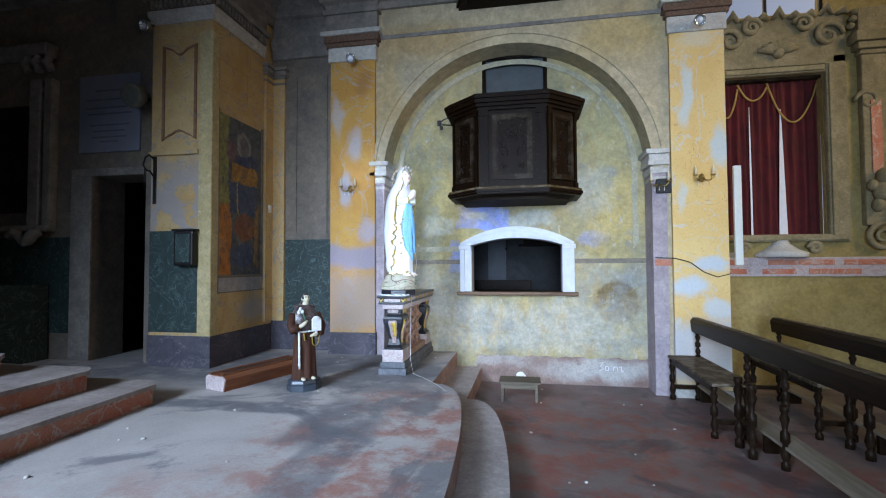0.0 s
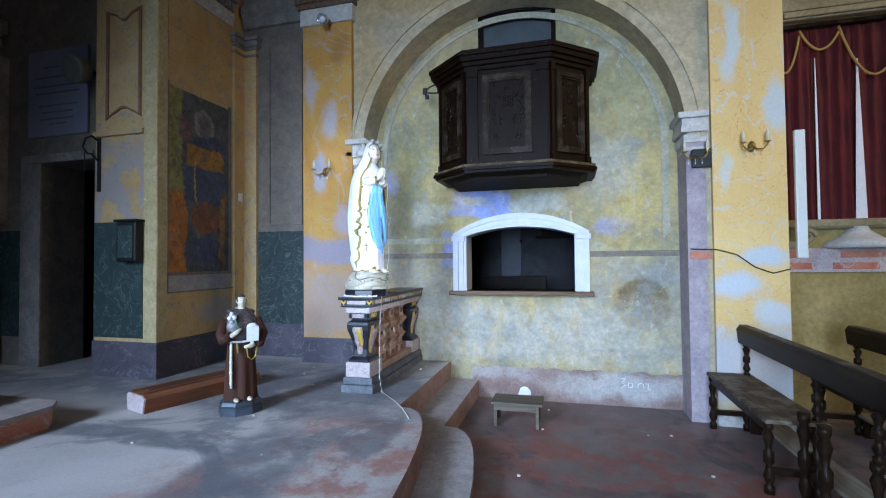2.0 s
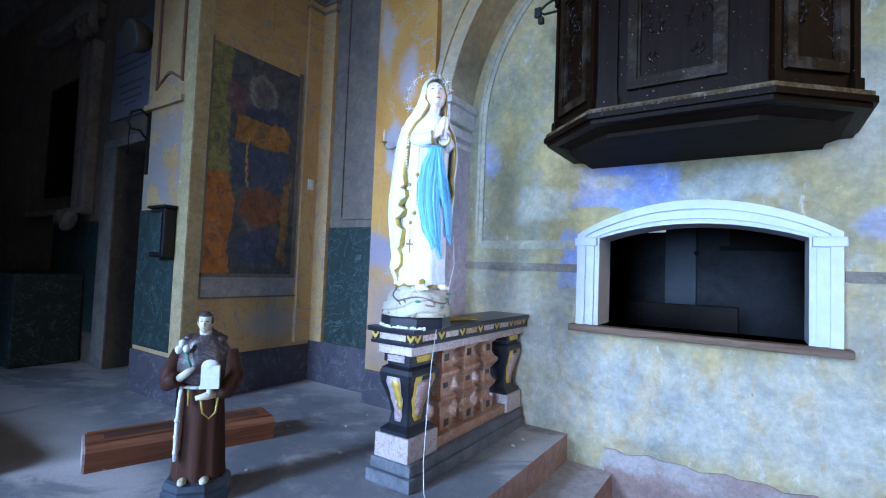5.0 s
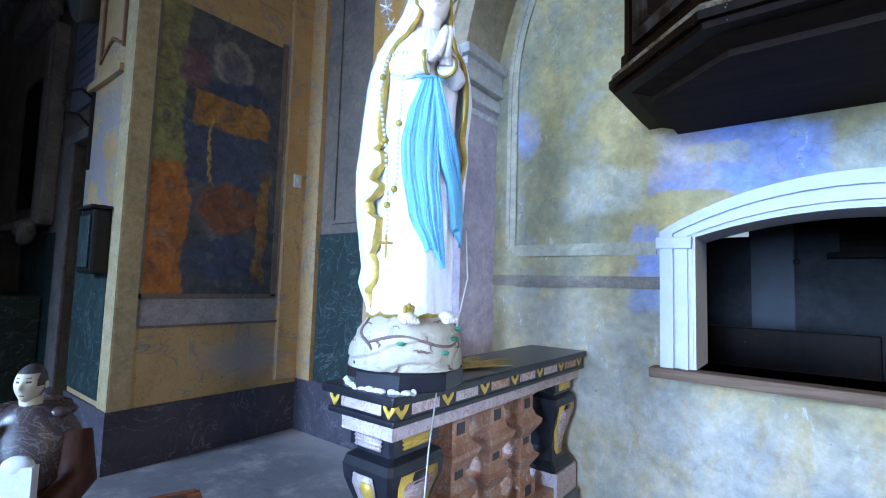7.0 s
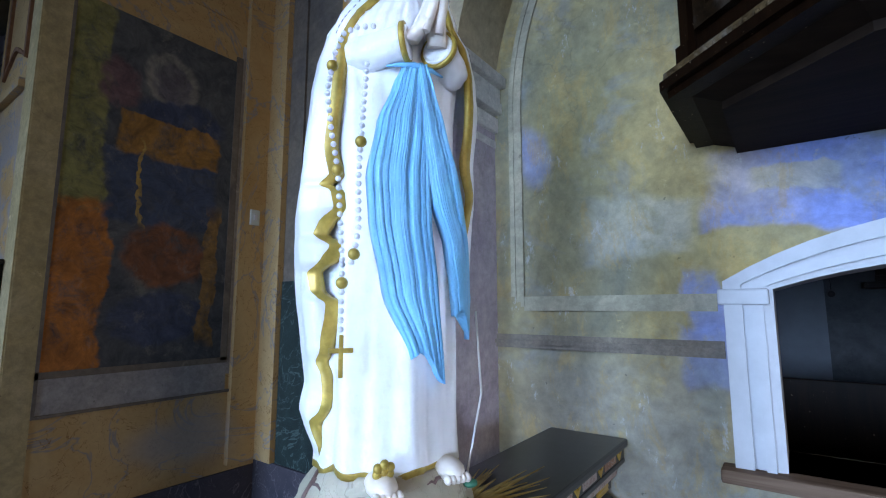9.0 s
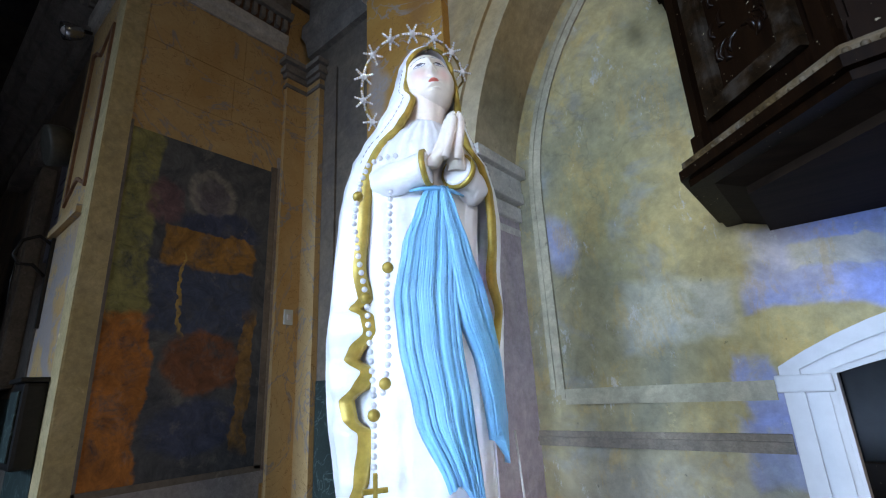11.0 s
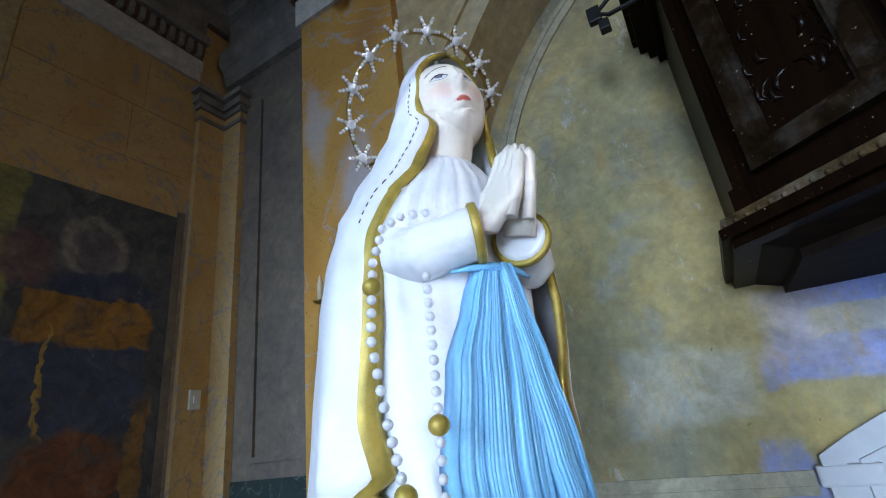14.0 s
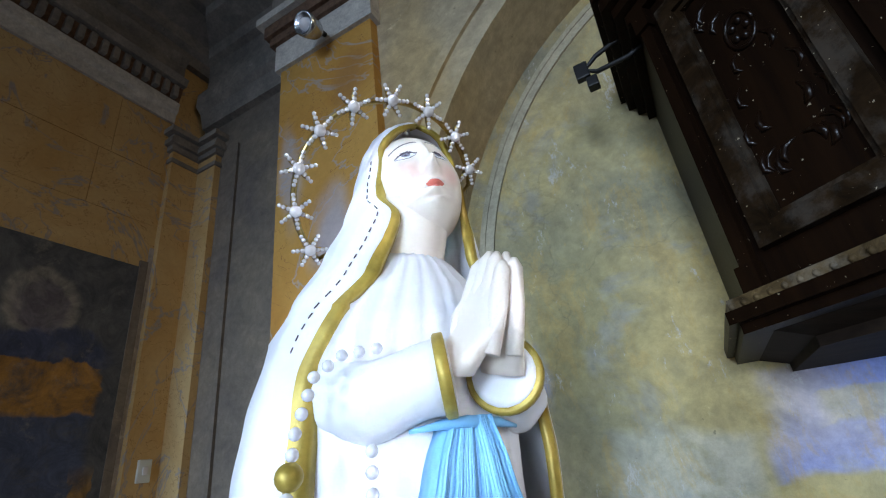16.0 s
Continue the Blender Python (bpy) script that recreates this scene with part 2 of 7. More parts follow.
M_YELLOW_R = marble("painted_marble_pale_ochre", (0.70, 0.44, 0.15), (0.78, 0.57, 0.25), (0.62, 0.56, 0.46), (0.50, 0.27, 0.10), 0.7, 0.8, 0.009,
                    patches=[((1.92, 6.2, 3.35), (0.07, 9, 0.36), (0.56, 0.62, 0.62), 0.4, False, 0.9), ((2.32, 6.2, 2.65), (0.10, 9, 0.24), (0.52, 0.60, 0.62), 0.4, False, 0.9), ((2.1, 6.2, 4.0), (0.2, 9, 0.10), (0.66, 0.58, 0.42), 0.5, False, 0.8), ((1.86, 6.2, 2.0), (0.05, 9, 0.20), (0.58, 0.60, 0.56), 0.5, False, 0.8),
                             ((2.20, 6.2, 1.22), (0.22, 9, 0.09), (0.52, 0.60, 0.68), 0.4, False, 0.9), ((1.95, 6.2, 0.92), (0.24, 9, 0.12), (0.54, 0.62, 0.70), 0.4, False, 0.9), ((2.28, 6.2, 0.66), (0.14, 9, 0.14), (0.56, 0.62, 0.66), 0.4, False, 0.85), ((2.0, 6.2, 0.15), (0.5, 9, 0.36), (0.52, 0.54, 0.58), 0.4, True, 0.85)])
M_OCHRE = marble("painted_stone_ochre", (0.50, 0.30, 0.11), (0.60, 0.42, 0.20), (0.34, 0.30, 0.27), (0.28, 0.15, 0.05), 1.5, 0.85, 0.015,
                 patches=[((-4.2, 5.07, 1.9), (0.5, 0.03, 0.6), (0.30, 0.30, 0.34), 0.4, True, 0.7), ((-3.78, 5.95, 0.65), (0.1, 0.3, 0.16), (0.36, 0.34, 0.34), 0.5, False, 0.7)])
M_BAND = plaster("plaster_pale_ochre", (0.52, 0.40, 0.18), (0.62, 0.50, 0.28), scale=2.2)
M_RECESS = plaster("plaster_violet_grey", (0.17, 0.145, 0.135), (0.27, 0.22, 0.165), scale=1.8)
M_GREEN = marble("painted_marble_green", (0.009, 0.022, 0.022), (0.023, 0.048, 0.044), (0.095, 0.15, 0.14), (0.05, 0.09, 0.085), 4.0, 0.6, 0.016)
M_BASE = marble("painted_marble_purple", (0.045, 0.042, 0.060), (0.095, 0.082, 0.10), (0.16, 0.145, 0.17), None, 2.2, 0.75, 0.012, 0.30, (0.13, 0.115, 0.13))
M_PLINTH = plaster("bare_plinth_reddish", (0.24, 0.15, 0.13), (0.36, 0.26, 0.23), [((0.95, 6.5, -0.2), (0.7, 9, 0.14), (0.55, 0.54, 0.52), 0.5, False, 0.8), ((-0.5, 6.5, -0.1), (0.5, 9, 0.07), (0.52, 0.48, 0.46), 0.5, True, 0.7)], scale=3.0)
M_WHITE = plain("white_trim_paint", (0.58, 0.59, 0.62), 0.5, 0.08, 9)
M_STONE = plaster("grey_stone_moulding", (0.20, 0.185, 0.175), (0.33, 0.30, 0.27), scale=3.5)
M_PALE = plaster("white_stone_moulding", (0.52, 0.50, 0.47), (0.68, 0.66, 0.62), scale=4)
M_DARKBAND = plain("dark_red_frieze", (0.13, 0.075, 0.05), 0.8, 0.5, 30)
M_DADO = plaster("grey_brown_dado_line", (0.22, 0.18, 0.15), (0.32, 0.27, 0.21), scale=5)
# chapel dimness is put into these dark wall and pillar colours
M_DARKROOM = plaster("shade_darkened_plaster", (0.035, 0.036, 0.040), (0.07, 0.07, 0.075), scale=1.2)
M_PILLAR = plain("grey_pillar_plaster", (0.12, 0.125, 0.14), 0.85, 0.1, 5)
# vault and nave colours lowered to thin the bounced light
M_VAULT = plaster("vault_plaster", (0.12, 0.12, 0.14), (0.20, 0.19, 0.20), scale=0.8)
M_NAVE = plaster("nave_plaster", (0.14, 0.12, 0.10), (0.22, 0.19, 0.15), scale=0.9)
M_WOOD = wood("dark_walnut", (0.0038, 0.0017, 0.0009), (0.0135, 0.0055, 0.0022), 0.45, 2, 0.0, 0.8)
M_WOODTRIM = wood("worn_walnut_edge", (0.006, 0.0034, 0.0017), (0.028, 0.0145, 0.0065), 0.42, 0, 0.09, 1.0)
M_SOFFIT = wood("dark_underside_boards", (0.010, 0.006, 0.004), (0.024, 0.015, 0.010), 0.7, 0)
M_RIM = wood("dusty_gilt_bead", (0.020, 0.012, 0.006), (0.15, 0.095, 0.042), 0.5, 0, 0.25, 0.8)
M_CARVE = wood("polished_dark_carving", (0.0035, 0.0016, 0.0010), (0.012, 0.0048, 0.0020), 0.28, 2)
M_CARVE.node_tree.nodes["Principled BSDF"].inputs["Specular IOR Level"].default_value = 0.25
M_SILL = wood("brown_sill_wood", (0.10, 0.06, 0.04), (0.24, 0.16, 0.11), 0.6, 0)
M_PEW = wood("dark_pew_wood", (0.006, 0.0035, 0.0022), (0.026, 0.0145, 0.0085), 0.35, 1)
M_PEWTOP = wood("dusty_pew_board", (0.035, 0.025, 0.016), (0.12, 0.09, 0.06), 0.55, 1, 0.35)
M_BLACK = plain("black_marble", (0.014, 0.015, 0.020), 0.3, 0.4, 12)
M_BRASS = plain("old_brass", (0.42, 0.29, 0.10), 0.35, 0.3, 40, 0.9)
M_IRON = plain("black_iron", (0.015, 0.014, 0.014), 0.5, 0.3, 40, 0.4)
M_DARKVOID = plain("darkness_as_near_black", (0.012, 0.012, 0.013), 0.9, 0.3, 3)


def floor_material(name, a, b, stain_shade, red, red_at, dark_at=()):
    m = Nodes(name)
    c = m.ramp(m.noise(0.9, 9, 0.65, 0.6), [(0.30, a), (0.68, b)])
    w = m.wobble(1.6, 0.8)
    for centre, radius, k in red_at:
        c = m.mix(m.math("MULTIPLY", m.blob(w, centre, radius, 0.35), m.math("MULTIPLY", m.mask(m.noise(2.6, 8, 0.72), 0.42, 0.60), k)), c, red)
    damp = m.mask(m.noise(0.75, 7, 0.68, 1.0), 0.52, 0.60)
    c = m.mix(m.math("MULTIPLY", damp, 0.7), c, stain_shade)
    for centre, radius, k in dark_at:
        c = m.mix(m.math("MULTIPLY", m.blob(m.wobble(3.0, 0.25), centre, radius, 0.3, True), m.math("MULTIPLY", m.mask(m.noise(3.5, 8, 0.7), 0.25, 0.55), k)), c, stain_shade)
    grit = m.noise(55, 6, 0.75)
    c = m.mix(0.4, c, m.ramp(grit, [(0.32, (0.5, 0.5, 0.5)), (0.66, (1, 1, 1))]), "MULTIPLY")
    chips = m.mask(m.noise(31, 3, 0.6), 0.72, 0.76)
    c = m.mix(m.math("MULTIPLY", chips, 0.6), c, (0.5, 0.47, 0.45))
    r = m.ramp(m.noise(2.2, 7, 0.7), [(0.35, (0.45, 0.45, 0.45)), (0.65, (0.8, 0.8, 0.8))])
    return m.done(c, r, m.math("ADD", grit, m.math("MULTIPLY", m.noise(4, 6, 0.6), 2)), 0.25, 0.008)


# last two dark_at patches put the corner's shade into the floor colour
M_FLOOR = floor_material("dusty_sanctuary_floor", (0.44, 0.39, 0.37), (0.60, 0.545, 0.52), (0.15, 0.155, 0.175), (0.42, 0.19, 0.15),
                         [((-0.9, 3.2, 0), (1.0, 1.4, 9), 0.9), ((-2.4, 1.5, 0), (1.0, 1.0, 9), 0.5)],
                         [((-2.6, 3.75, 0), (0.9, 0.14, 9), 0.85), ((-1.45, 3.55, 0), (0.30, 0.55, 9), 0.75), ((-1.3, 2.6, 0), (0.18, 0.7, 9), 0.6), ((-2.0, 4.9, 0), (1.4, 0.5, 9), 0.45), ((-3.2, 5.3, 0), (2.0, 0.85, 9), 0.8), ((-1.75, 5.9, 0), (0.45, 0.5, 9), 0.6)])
M_FLOOR_LOW = floor_material("dusty_red_nave_floor", (0.155, 0.105, 0.098), (0.25, 0.185, 0.175), (0.075, 0.062, 0.068), (0.27, 0.085, 0.062),
                             [((0.6, 3.6, 0), (2.0, 2.4, 9), 0.9)])
M_STEP = plaster("worn_stone_step", (0.36, 0.30, 0.285), (0.51, 0.445, 0.43), scale=3)
M_REDSTEP = marble("red_verona_marble", (0.46, 0.11, 0.055), (0.54, 0.22, 0.13), (0.50, 0.38, 0.33), None, 2.5, 0.6, 0.03, 0.40, (0.38, 0.28, 0.25))
M_RISER = plaster("reddish_stone_riser", (0.32, 0.175, 0.145), (0.47, 0.31, 0.27), scale=3.5)
M_STEPTOP = plaster("dusty_step_top", (0.33, 0.26, 0.24), (0.46, 0.38, 0.35), scale=2)

# ---------------------------------------------------------------- mesh helpers


def quad(bm, *pts, mat=0):
    f = bm.faces.new([bm.verts.new(p) for p in pts])
    f.material_index = mat
    return f


def box(bm, x0, x1, y0, y1, z0, z1, bevel=0.0, mat=0):
    vs = [bm.verts.new((x, y, z)) for z in (z0, z1) for x, y in ((x0, y0), (x1, y0), (x1, y1), (x0, y1))]
    fs = [bm.faces.new([vs[i] for i in q]) for q in ((3, 2, 1, 0), (4, 5, 6, 7), (0, 1, 5, 4), (1, 2, 6, 5), (2, 3, 7, 6), (3, 0, 4, 7))]
    if bevel:
        res = bmesh.ops.bevel(bm, geom=list({e for f in fs for e in f.edges}), offset=bevel, segments=2, affect="EDGES", profile=0.6)
        fs = [f for f in res["faces"]] + [f for f in fs if f.is_valid]
    for f in fs:
        f.material_index = mat
    return vs


def prism(bm, pts, lo, hi, axis=2, mat=0):
    """A polygon, in the plane across the axis, drawn out from lo to hi. axis 1 takes (x, z) points, axis 0 (y, z)."""
    def at(p, h):
        return ((h, p[0], p[1]), (p[0], h, p[1]), (p[0], p[1], h))[axis]
    a, b = [bm.verts.new(at(p, lo)) for p in pts], [bm.verts.new(at(p, hi)) for p in pts]
    fs = [bm.faces.new(a), bm.faces.new(b[::-1])]
    n = len(pts)
    fs += [bm.faces.new((a[i], b[i], b[(i + 1) % n], a[(i + 1) % n])) for i in range(n)]
    for f in fs:
        f.material_index = mat
    bmesh.ops.recalc_face_normals(bm, faces=fs)
    return fs


def loft(bm, rings, closed=True, caps=True, mats=None, smooth=True):
    """Skin over rings of points, ring after ring."""
    vs = [[bm.verts.new(p) for p in ring] for ring in rings]
    n, fs = len(rings[0]), []
    for r in range(len(vs) - 1):
        for i in range(n if closed else n - 1):
            j = (i + 1) % n
            f = bm.faces.new((vs[r][i], vs[r][j], vs[r + 1][j], vs[r + 1][i]))
            f.smooth = smooth
            if mats:
                f.material_index = mats(r, i)
            fs.append(f)
    if caps and closed:
        fs += [bm.faces.new(vs[0][::-1]), bm.faces.new(vs[-1])]
        if mats:
            fs[-2].material_index, fs[-1].material_index = mats(0, 0), mats(len(rings) - 2, 0)
    bmesh.ops.recalc_face_normals(bm, faces=fs)
    return fs


def circle(c, r, n=12, u=(1, 0, 0), v=(0, 1, 0), start=0.0):
    c, u, v = Vector(c), Vector(u), Vector(v)
    rx, ry = r if isinstance(r, tuple) else (r, r)
    return [c + u * rx * math.cos(start + 2 * math.pi * i / n) + v * ry * math.sin(start + 2 * math.pi * i / n) for i in range(n)]


def lathe(bm, profile, c=(0, 0), n=14, mat=0, square=False):
    k = 4 if square else n
    s = math.sqrt(2) if square else 1.0
    return loft(bm, [circle((c[0], c[1], z), max(r, 0.0005) * s, k, start=math.pi / 4 if square else 0) for r, z in profile], mats=lambda a, b: mat, smooth=not square)


def tube(bm, path, r, n=8, mat=0):
    """A round rod along a path; r one radius or one for each point."""
    pts = [Vector(p) for p in path]
    rs = r if isinstance(r, (list, tuple)) else [r] * len(pts)
    rings, side = [], None
    for i, p in enumerate(pts):
        d = (pts[min(i + 1, len(pts) - 1)] - pts[max(i - 1, 0)]).normalized()
        if side is None:
            side = d.orthogonal().normalized()
        side = (side - d * side.dot(d)).normalized()
        rings.append(circle(p, rs[i], n, side, d.cross(side)))
    return loft(bm, rings, mats=lambda a, b: mat)


def ball(bm, c, r, n=10, m=6, mat=0):
    rx, ry, rz = r if isinstance(r, tuple) else (r, r, r)
    rings = [circle((c[0], c[1], c[2] - rz * math.cos(math.pi * k / m)), (max(rx * math.sin(math.pi * k / m), 1e-4), max(ry * math.sin(math.pi * k / m), 1e-4)), n) for k in range(m + 1)]
    return loft(bm, rings, mats=lambda a, b: mat)


def sweep(bm, path, profile, closed_profile=True, mat=0):
    """A moulding: the profile (out, z) along a plan path, mitred at its corners; out is to the right of the way along."""
    pts = [Vector(p) for p in path]
    rings = []
    for i, p in enumerate(pts):
        def side(a, b):
            d = (b - a).normalized()
            return Vector((d.y, -d.x))
        if 0 < i < len(pts) - 1:
            a, b = side(pts[i - 1], p), side(p, pts[i + 1])
            o = (a + b) / max(0.2, 1 + a.dot(b))
        else:
            o = side(pts[0], pts[1]) if i == 0 else side(pts[-2], pts[-1])
        rings.append([(p.x + o.x * d, p.y + o.y * d, z) for d, z in profile])
    return loft(bm, rings, mats=lambda a, b: mat, smooth=False)


def arc(cx, cz, r, a0, a1, n):
    return [(cx + r * math.cos(radians(a0 + (a1 - a0) * i / n)), cz + r * math.sin(radians(a0 + (a1 - a0) * i / n))) for i in range(n + 1)]


def mesh(name, bm, mats):
    data = bpy.data.meshes.new(name)
    bm.to_mesh(data)
    bm.free()
    for m in mats if isinstance(mats, (list, tuple)) else [mats]:
        data.materials.append(m)
    return data


def part(name, bm, mats, parent, label=""):
    """One mesh under a thing or a part; its points are in the parent's own space."""
    ob = new(name, mesh(name, bm, mats))
    ob.parent = parent
    return tagged(ob, label) if label else ob


def thing(name, m, label, category, group=""):
    ob = new(name)
    ob.empty_display_size = 0.1
    ob.matrix_world = m
    return tagged(ob, label, category, group)


def setting(name, bm, mats, label, category="wall"):
    return tagged(new(name, mesh(name, bm, mats)), label, category, "", "structure")


def solid(name, bm, mats, label, category, group="", m=None):
    ob = new(name, mesh(name, bm, mats))
    if m is not None:
        ob.matrix_world = m
    return tagged(ob, label, category, group)


# ---------------------------------------------------------------- the church
LOW = -0.40          # nave floor; the sanctuary floor is 0
AX, AR, AZ = -0.21, 1.76, 2.42    # the blind arch: middle, radius, spring


def build_floors():
    bm = bmesh.new()
    box(bm, -12, 13, -9, 11, LOW - 0.3, LOW)
    setting("floor", bm, M_FLOOR_LOW, "dusty reddish worn nave floor", "floor")

    def platform(x_straight, bulge, y0):
        cy = 1.9
        ry = y0 - cy
        pts = [(-12, 6.62), (x_straight, 6.62), (x_straight, y0)]
        for i in range(1, 25):
            a = math.pi / 2 - math.pi * i / 24
            pts.append((x_straight + bulge * math.cos(a) ** 0.75 if math.cos(a) > 0 else x_straight, cy + ry * math.sin(a)))
        pts += [(x_straight, -8.9), (-12, -8.9)]
        return pts
    bm = bmesh.new()
    for f in prism(bm, platform(-0.66, 0.56, 5.0), LOW, -0.2):
        f.material_index = 0 if abs(f.normal.z) > 0.5 else 1
    setting("step_lower", bm, [M_STEP, M_RISER], "worn stone lower sanctuary step with curved front", "step")
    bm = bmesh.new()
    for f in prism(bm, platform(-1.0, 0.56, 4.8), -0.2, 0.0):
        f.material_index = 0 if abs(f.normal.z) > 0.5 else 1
    setting("floor_sanctuary", bm, [M_FLOOR, M_RISER], "dusty grey sanctuary floor with dark stains and painted corner shade", "floor")


build_floors()


def build_walls():
    # back wall of the blind arch, with the window under the pulpit and the pulpit's doorway
    bm = bmesh.new()
    y0, y1 = 6.6, 6.92
    wl, wr, wb, wspring, wtop = -0.80, 0.47, 0.85, 1.50, 1.61
    dl, dr, db, dt = -0.62, 0.29, 2.16, 4.24
    for x0, x1, z0, z1 in ((-3.0, wl, LOW, 5.4), (wr, 2.38, LOW, 5.4), (wl, wr, LOW, wb), (dr, wr, wtop + 0.1, 5.4), (wl, dl, wtop + 0.1, 5.4), (dl, dr, dt, 5.4), (dl, dr, wtop + 0.1, db)):
        box(bm, x0, x1, y0, y1, z0, z1)
    cx, half, rise = (wl + wr) / 2, (wr - wl) / 2, wtop - wspring
    R = (half * half + rise * rise) / (2 * rise)
    a = math.degrees(math.asin(half / R))
    prism(bm, [(wl, wtop + 0.1)] + [(wl, wspring)] + arc(cx, wtop - R, R, 90 + a, 90 - a, 14)[1:-1] + [(wr, wspring), (wr, wtop + 0.1)], y0, y1, 1)
    setting("wall_north", bm, M_NICHE, "peeling yellow and grey painted plaster wall with blue patches")
    # arch front
    bm = bmesh.new()
    pts = [(-2.10, LOW), (AX - AR, LOW), (AX - AR, AZ)] + arc(AX, AZ, AR, 180, 0, 40)[1:-1] + [(AX + AR, AZ), (AX + AR, LOW), (1.78, LOW), (1.78, 5.4), (-2.10, 5.4)]
    prism(bm, pts, 6.24, 6.598, 1)
    setting("wall_arch", bm, M_ARCH, "cream plaster wall with a round blind arch")
    bm = bmesh.new()
    outer, inner = arc(AX, AZ, AR + 0.15, 180, 0, 40), arc(AX, AZ, AR, 180, 0, 40)
    prism(bm, outer + inner[::-1], 6.215, 6.24, 1)
    mid, mi = arc(AX, AZ, AR + 0.17, 180, 0, 40), arc(AX, AZ, AR + 0.12, 180, 0, 40)
    prism(bm, mid + mi[::-1], 6.195, 6.215, 1)
    setting("trim_arch", bm, M_ARCH, "moulded plaster arch band", "moulding")
    # jamb facing and capitals
    for s, xj in ((1, AX - AR), (-1, AX + AR)):
        bm = bmesh.new()
        for d, z0, z1 in ((0.02, 2.28, 2.32), (0.035, 2.36, 2.44), (0.06, 2.46, 2.52), (0.05, 2.52, 2.60), (0.085, 2.60, 2.66)):
            xa, xb = (xj - 0.19, xj + d) if s > 0 else (xj - d, xj + 0.19)
            box(bm, xa, xb, 6.24 - d, 6.598, z0, z1, 0.008)
        setting("capital", bm, M_PALE, "white moulded pilaster capital at the arch spring", "capital")
        bm = bmesh.new()
        xa, xb = (xj - 0.16, xj + 0.012) if s > 0 else (xj - 0.012, xj + 0.16)
        box(bm, xa, xb, 6.222, 6.598, LOW, 2.36)
        setting("jamb", bm, M_MAUVE, "mauve faded painted arch jamb", "jamb")
    # panel moulding painted and run on the back wall
    bm = bmesh.new()
    r = AR - 0.10
    sp = 2.46
    for d0, d1, y in ((0.0, 0.026, 6.586), (0.026, 0.050, 6.592), (0.050, 0.070, 6.588)):
        prism(bm, arc(AX, sp, r - d0, 180, 0, 40) + arc(AX, sp, r - d1, 180, 0, 40)[::-1], y, 6.6, 1)
        box(bm, AX - r + d0, AX - r + d1, y, 6.6, 1.485 - d0, sp)
        box(bm, AX + r - d1, AX + r - d0, y, 6.6, 1.485 - d0, sp)
        box(bm, AX - r + 0.07, -0.97, y, 6.6, 1.415 + d0, 1.415 + d1)
    setting("trim_panel", bm, plaster("panel_moulding_paint", (0.40, 0.37, 0.27), (0.56, 0.50, 0.36), scale=2.5), "raised pale panel moulding on the wall", "moulding")
    # dado line
    bm = bmesh.new()
    for x0, x1 in ((AX - AR, -0.955), (0.625, AX + AR)):
        for d, z0, z1 in ((0.018, 1.235, 1.255), (0.03, 1.255, 1.275), (0.014, 1.275, 1.30)):
            box(bm, x0, x1, 6.6 - d, 6.6, z0, z1)
    setting("trim_dado", bm, M_DADO, "narrow brown dado moulding", "moulding")
    bm = bmesh.new()
    pts = [(-0.72 + 2.27 * i / 30, -0.035 + 0.012 * math.sin(i * 2.1) + 0.008 * math.sin(i * 5.3)) for i in range(31)]
    prism(bm, [(-0.72, LOW)] + pts + [(1.55, LOW)], 6.586, 6.6, 1)
    setting("baseboard", bm, M_PLINTH, "bare reddish plinth with flaking whitewash", "baseboard")

    # pilasters
    for x0, x1, mat, low in ((-2.73, -2.08, M_YELLOW, 0.0), (1.76, 2.39, M_YELLOW_R, LOW)):
        bm = bmesh.new()
        box(bm, x0, x1, 6.18, 6.9, low, 5.4)
        setting("pilaster", bm, mat, "ochre pilaster painted as veined marble", "pilaster")
        bm = bmesh.new()
        for d, z0, z1, mi in ((0.025, 4.10, 4.30, 0), (0.05, 4.30, 4.36, 1), (0.075, 4.36, 4.45, 1), (0.11, 4.45, 4.51, 0), (0.05, 4.51, 4.76, 2), (0.085, 4.76, 4.82, 2)):
            box(bm, x0 - d, x1 + d, 6.18 - d, 6.9, z0, z1, 0.0, mi)
        setting("capital", bm, [M_PALE, M_DARKBAND, M_STONE], "moulded pilaster capital with dark red band", "capital")
    bm = bmesh.new()
    box(bm, -2.745, -2.065, 6.165, 6.9, 0.0, 0.30)
    setting("pilaster_base", bm, M_BASE, "purple painted pilaster base", "plinth")
    bm = bmesh.new()
    box(bm, 1.71, 2.40, 6.15, 6.9, LOW, LOW + 0.10)
    setting("pilaster_foot", bm, M_PALE, "white stone pilaster foot", "plinth")
    bm = bmesh.new()
    box(bm, 1.552, 1.75, 6.205, 6.3, 1.20, 1.28)
    setting("tile_red", bm, M_REDSTEP, "small red tile set in the jamb", "tile")

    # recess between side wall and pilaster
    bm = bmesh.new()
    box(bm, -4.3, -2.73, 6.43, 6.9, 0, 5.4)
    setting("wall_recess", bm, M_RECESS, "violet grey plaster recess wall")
    bm = bmesh.new()
    for x in (-3.40, -2.92):
        box(bm, x, x + 0.03, 6.412, 6.43, 1.72, 4.05)
    box(bm, -3.40, -2.89, 6.412, 6.43, 1.69, 1.72)
    setting("trim_recess", bm, M_RECESS, "thin raised panel moulding", "moulding")
    bm = bmesh.new()
    box(bm, -3.545, -2.73, 6.418, 6.43, 0.42, 1.61)
    setting("panel_green", bm, M_GREEN, "dark green painted marble panel", "panel")
    bm = bmesh.new()
    box(bm, -3.76, -2.73, 6.40, 6.43, 0, 0.42)
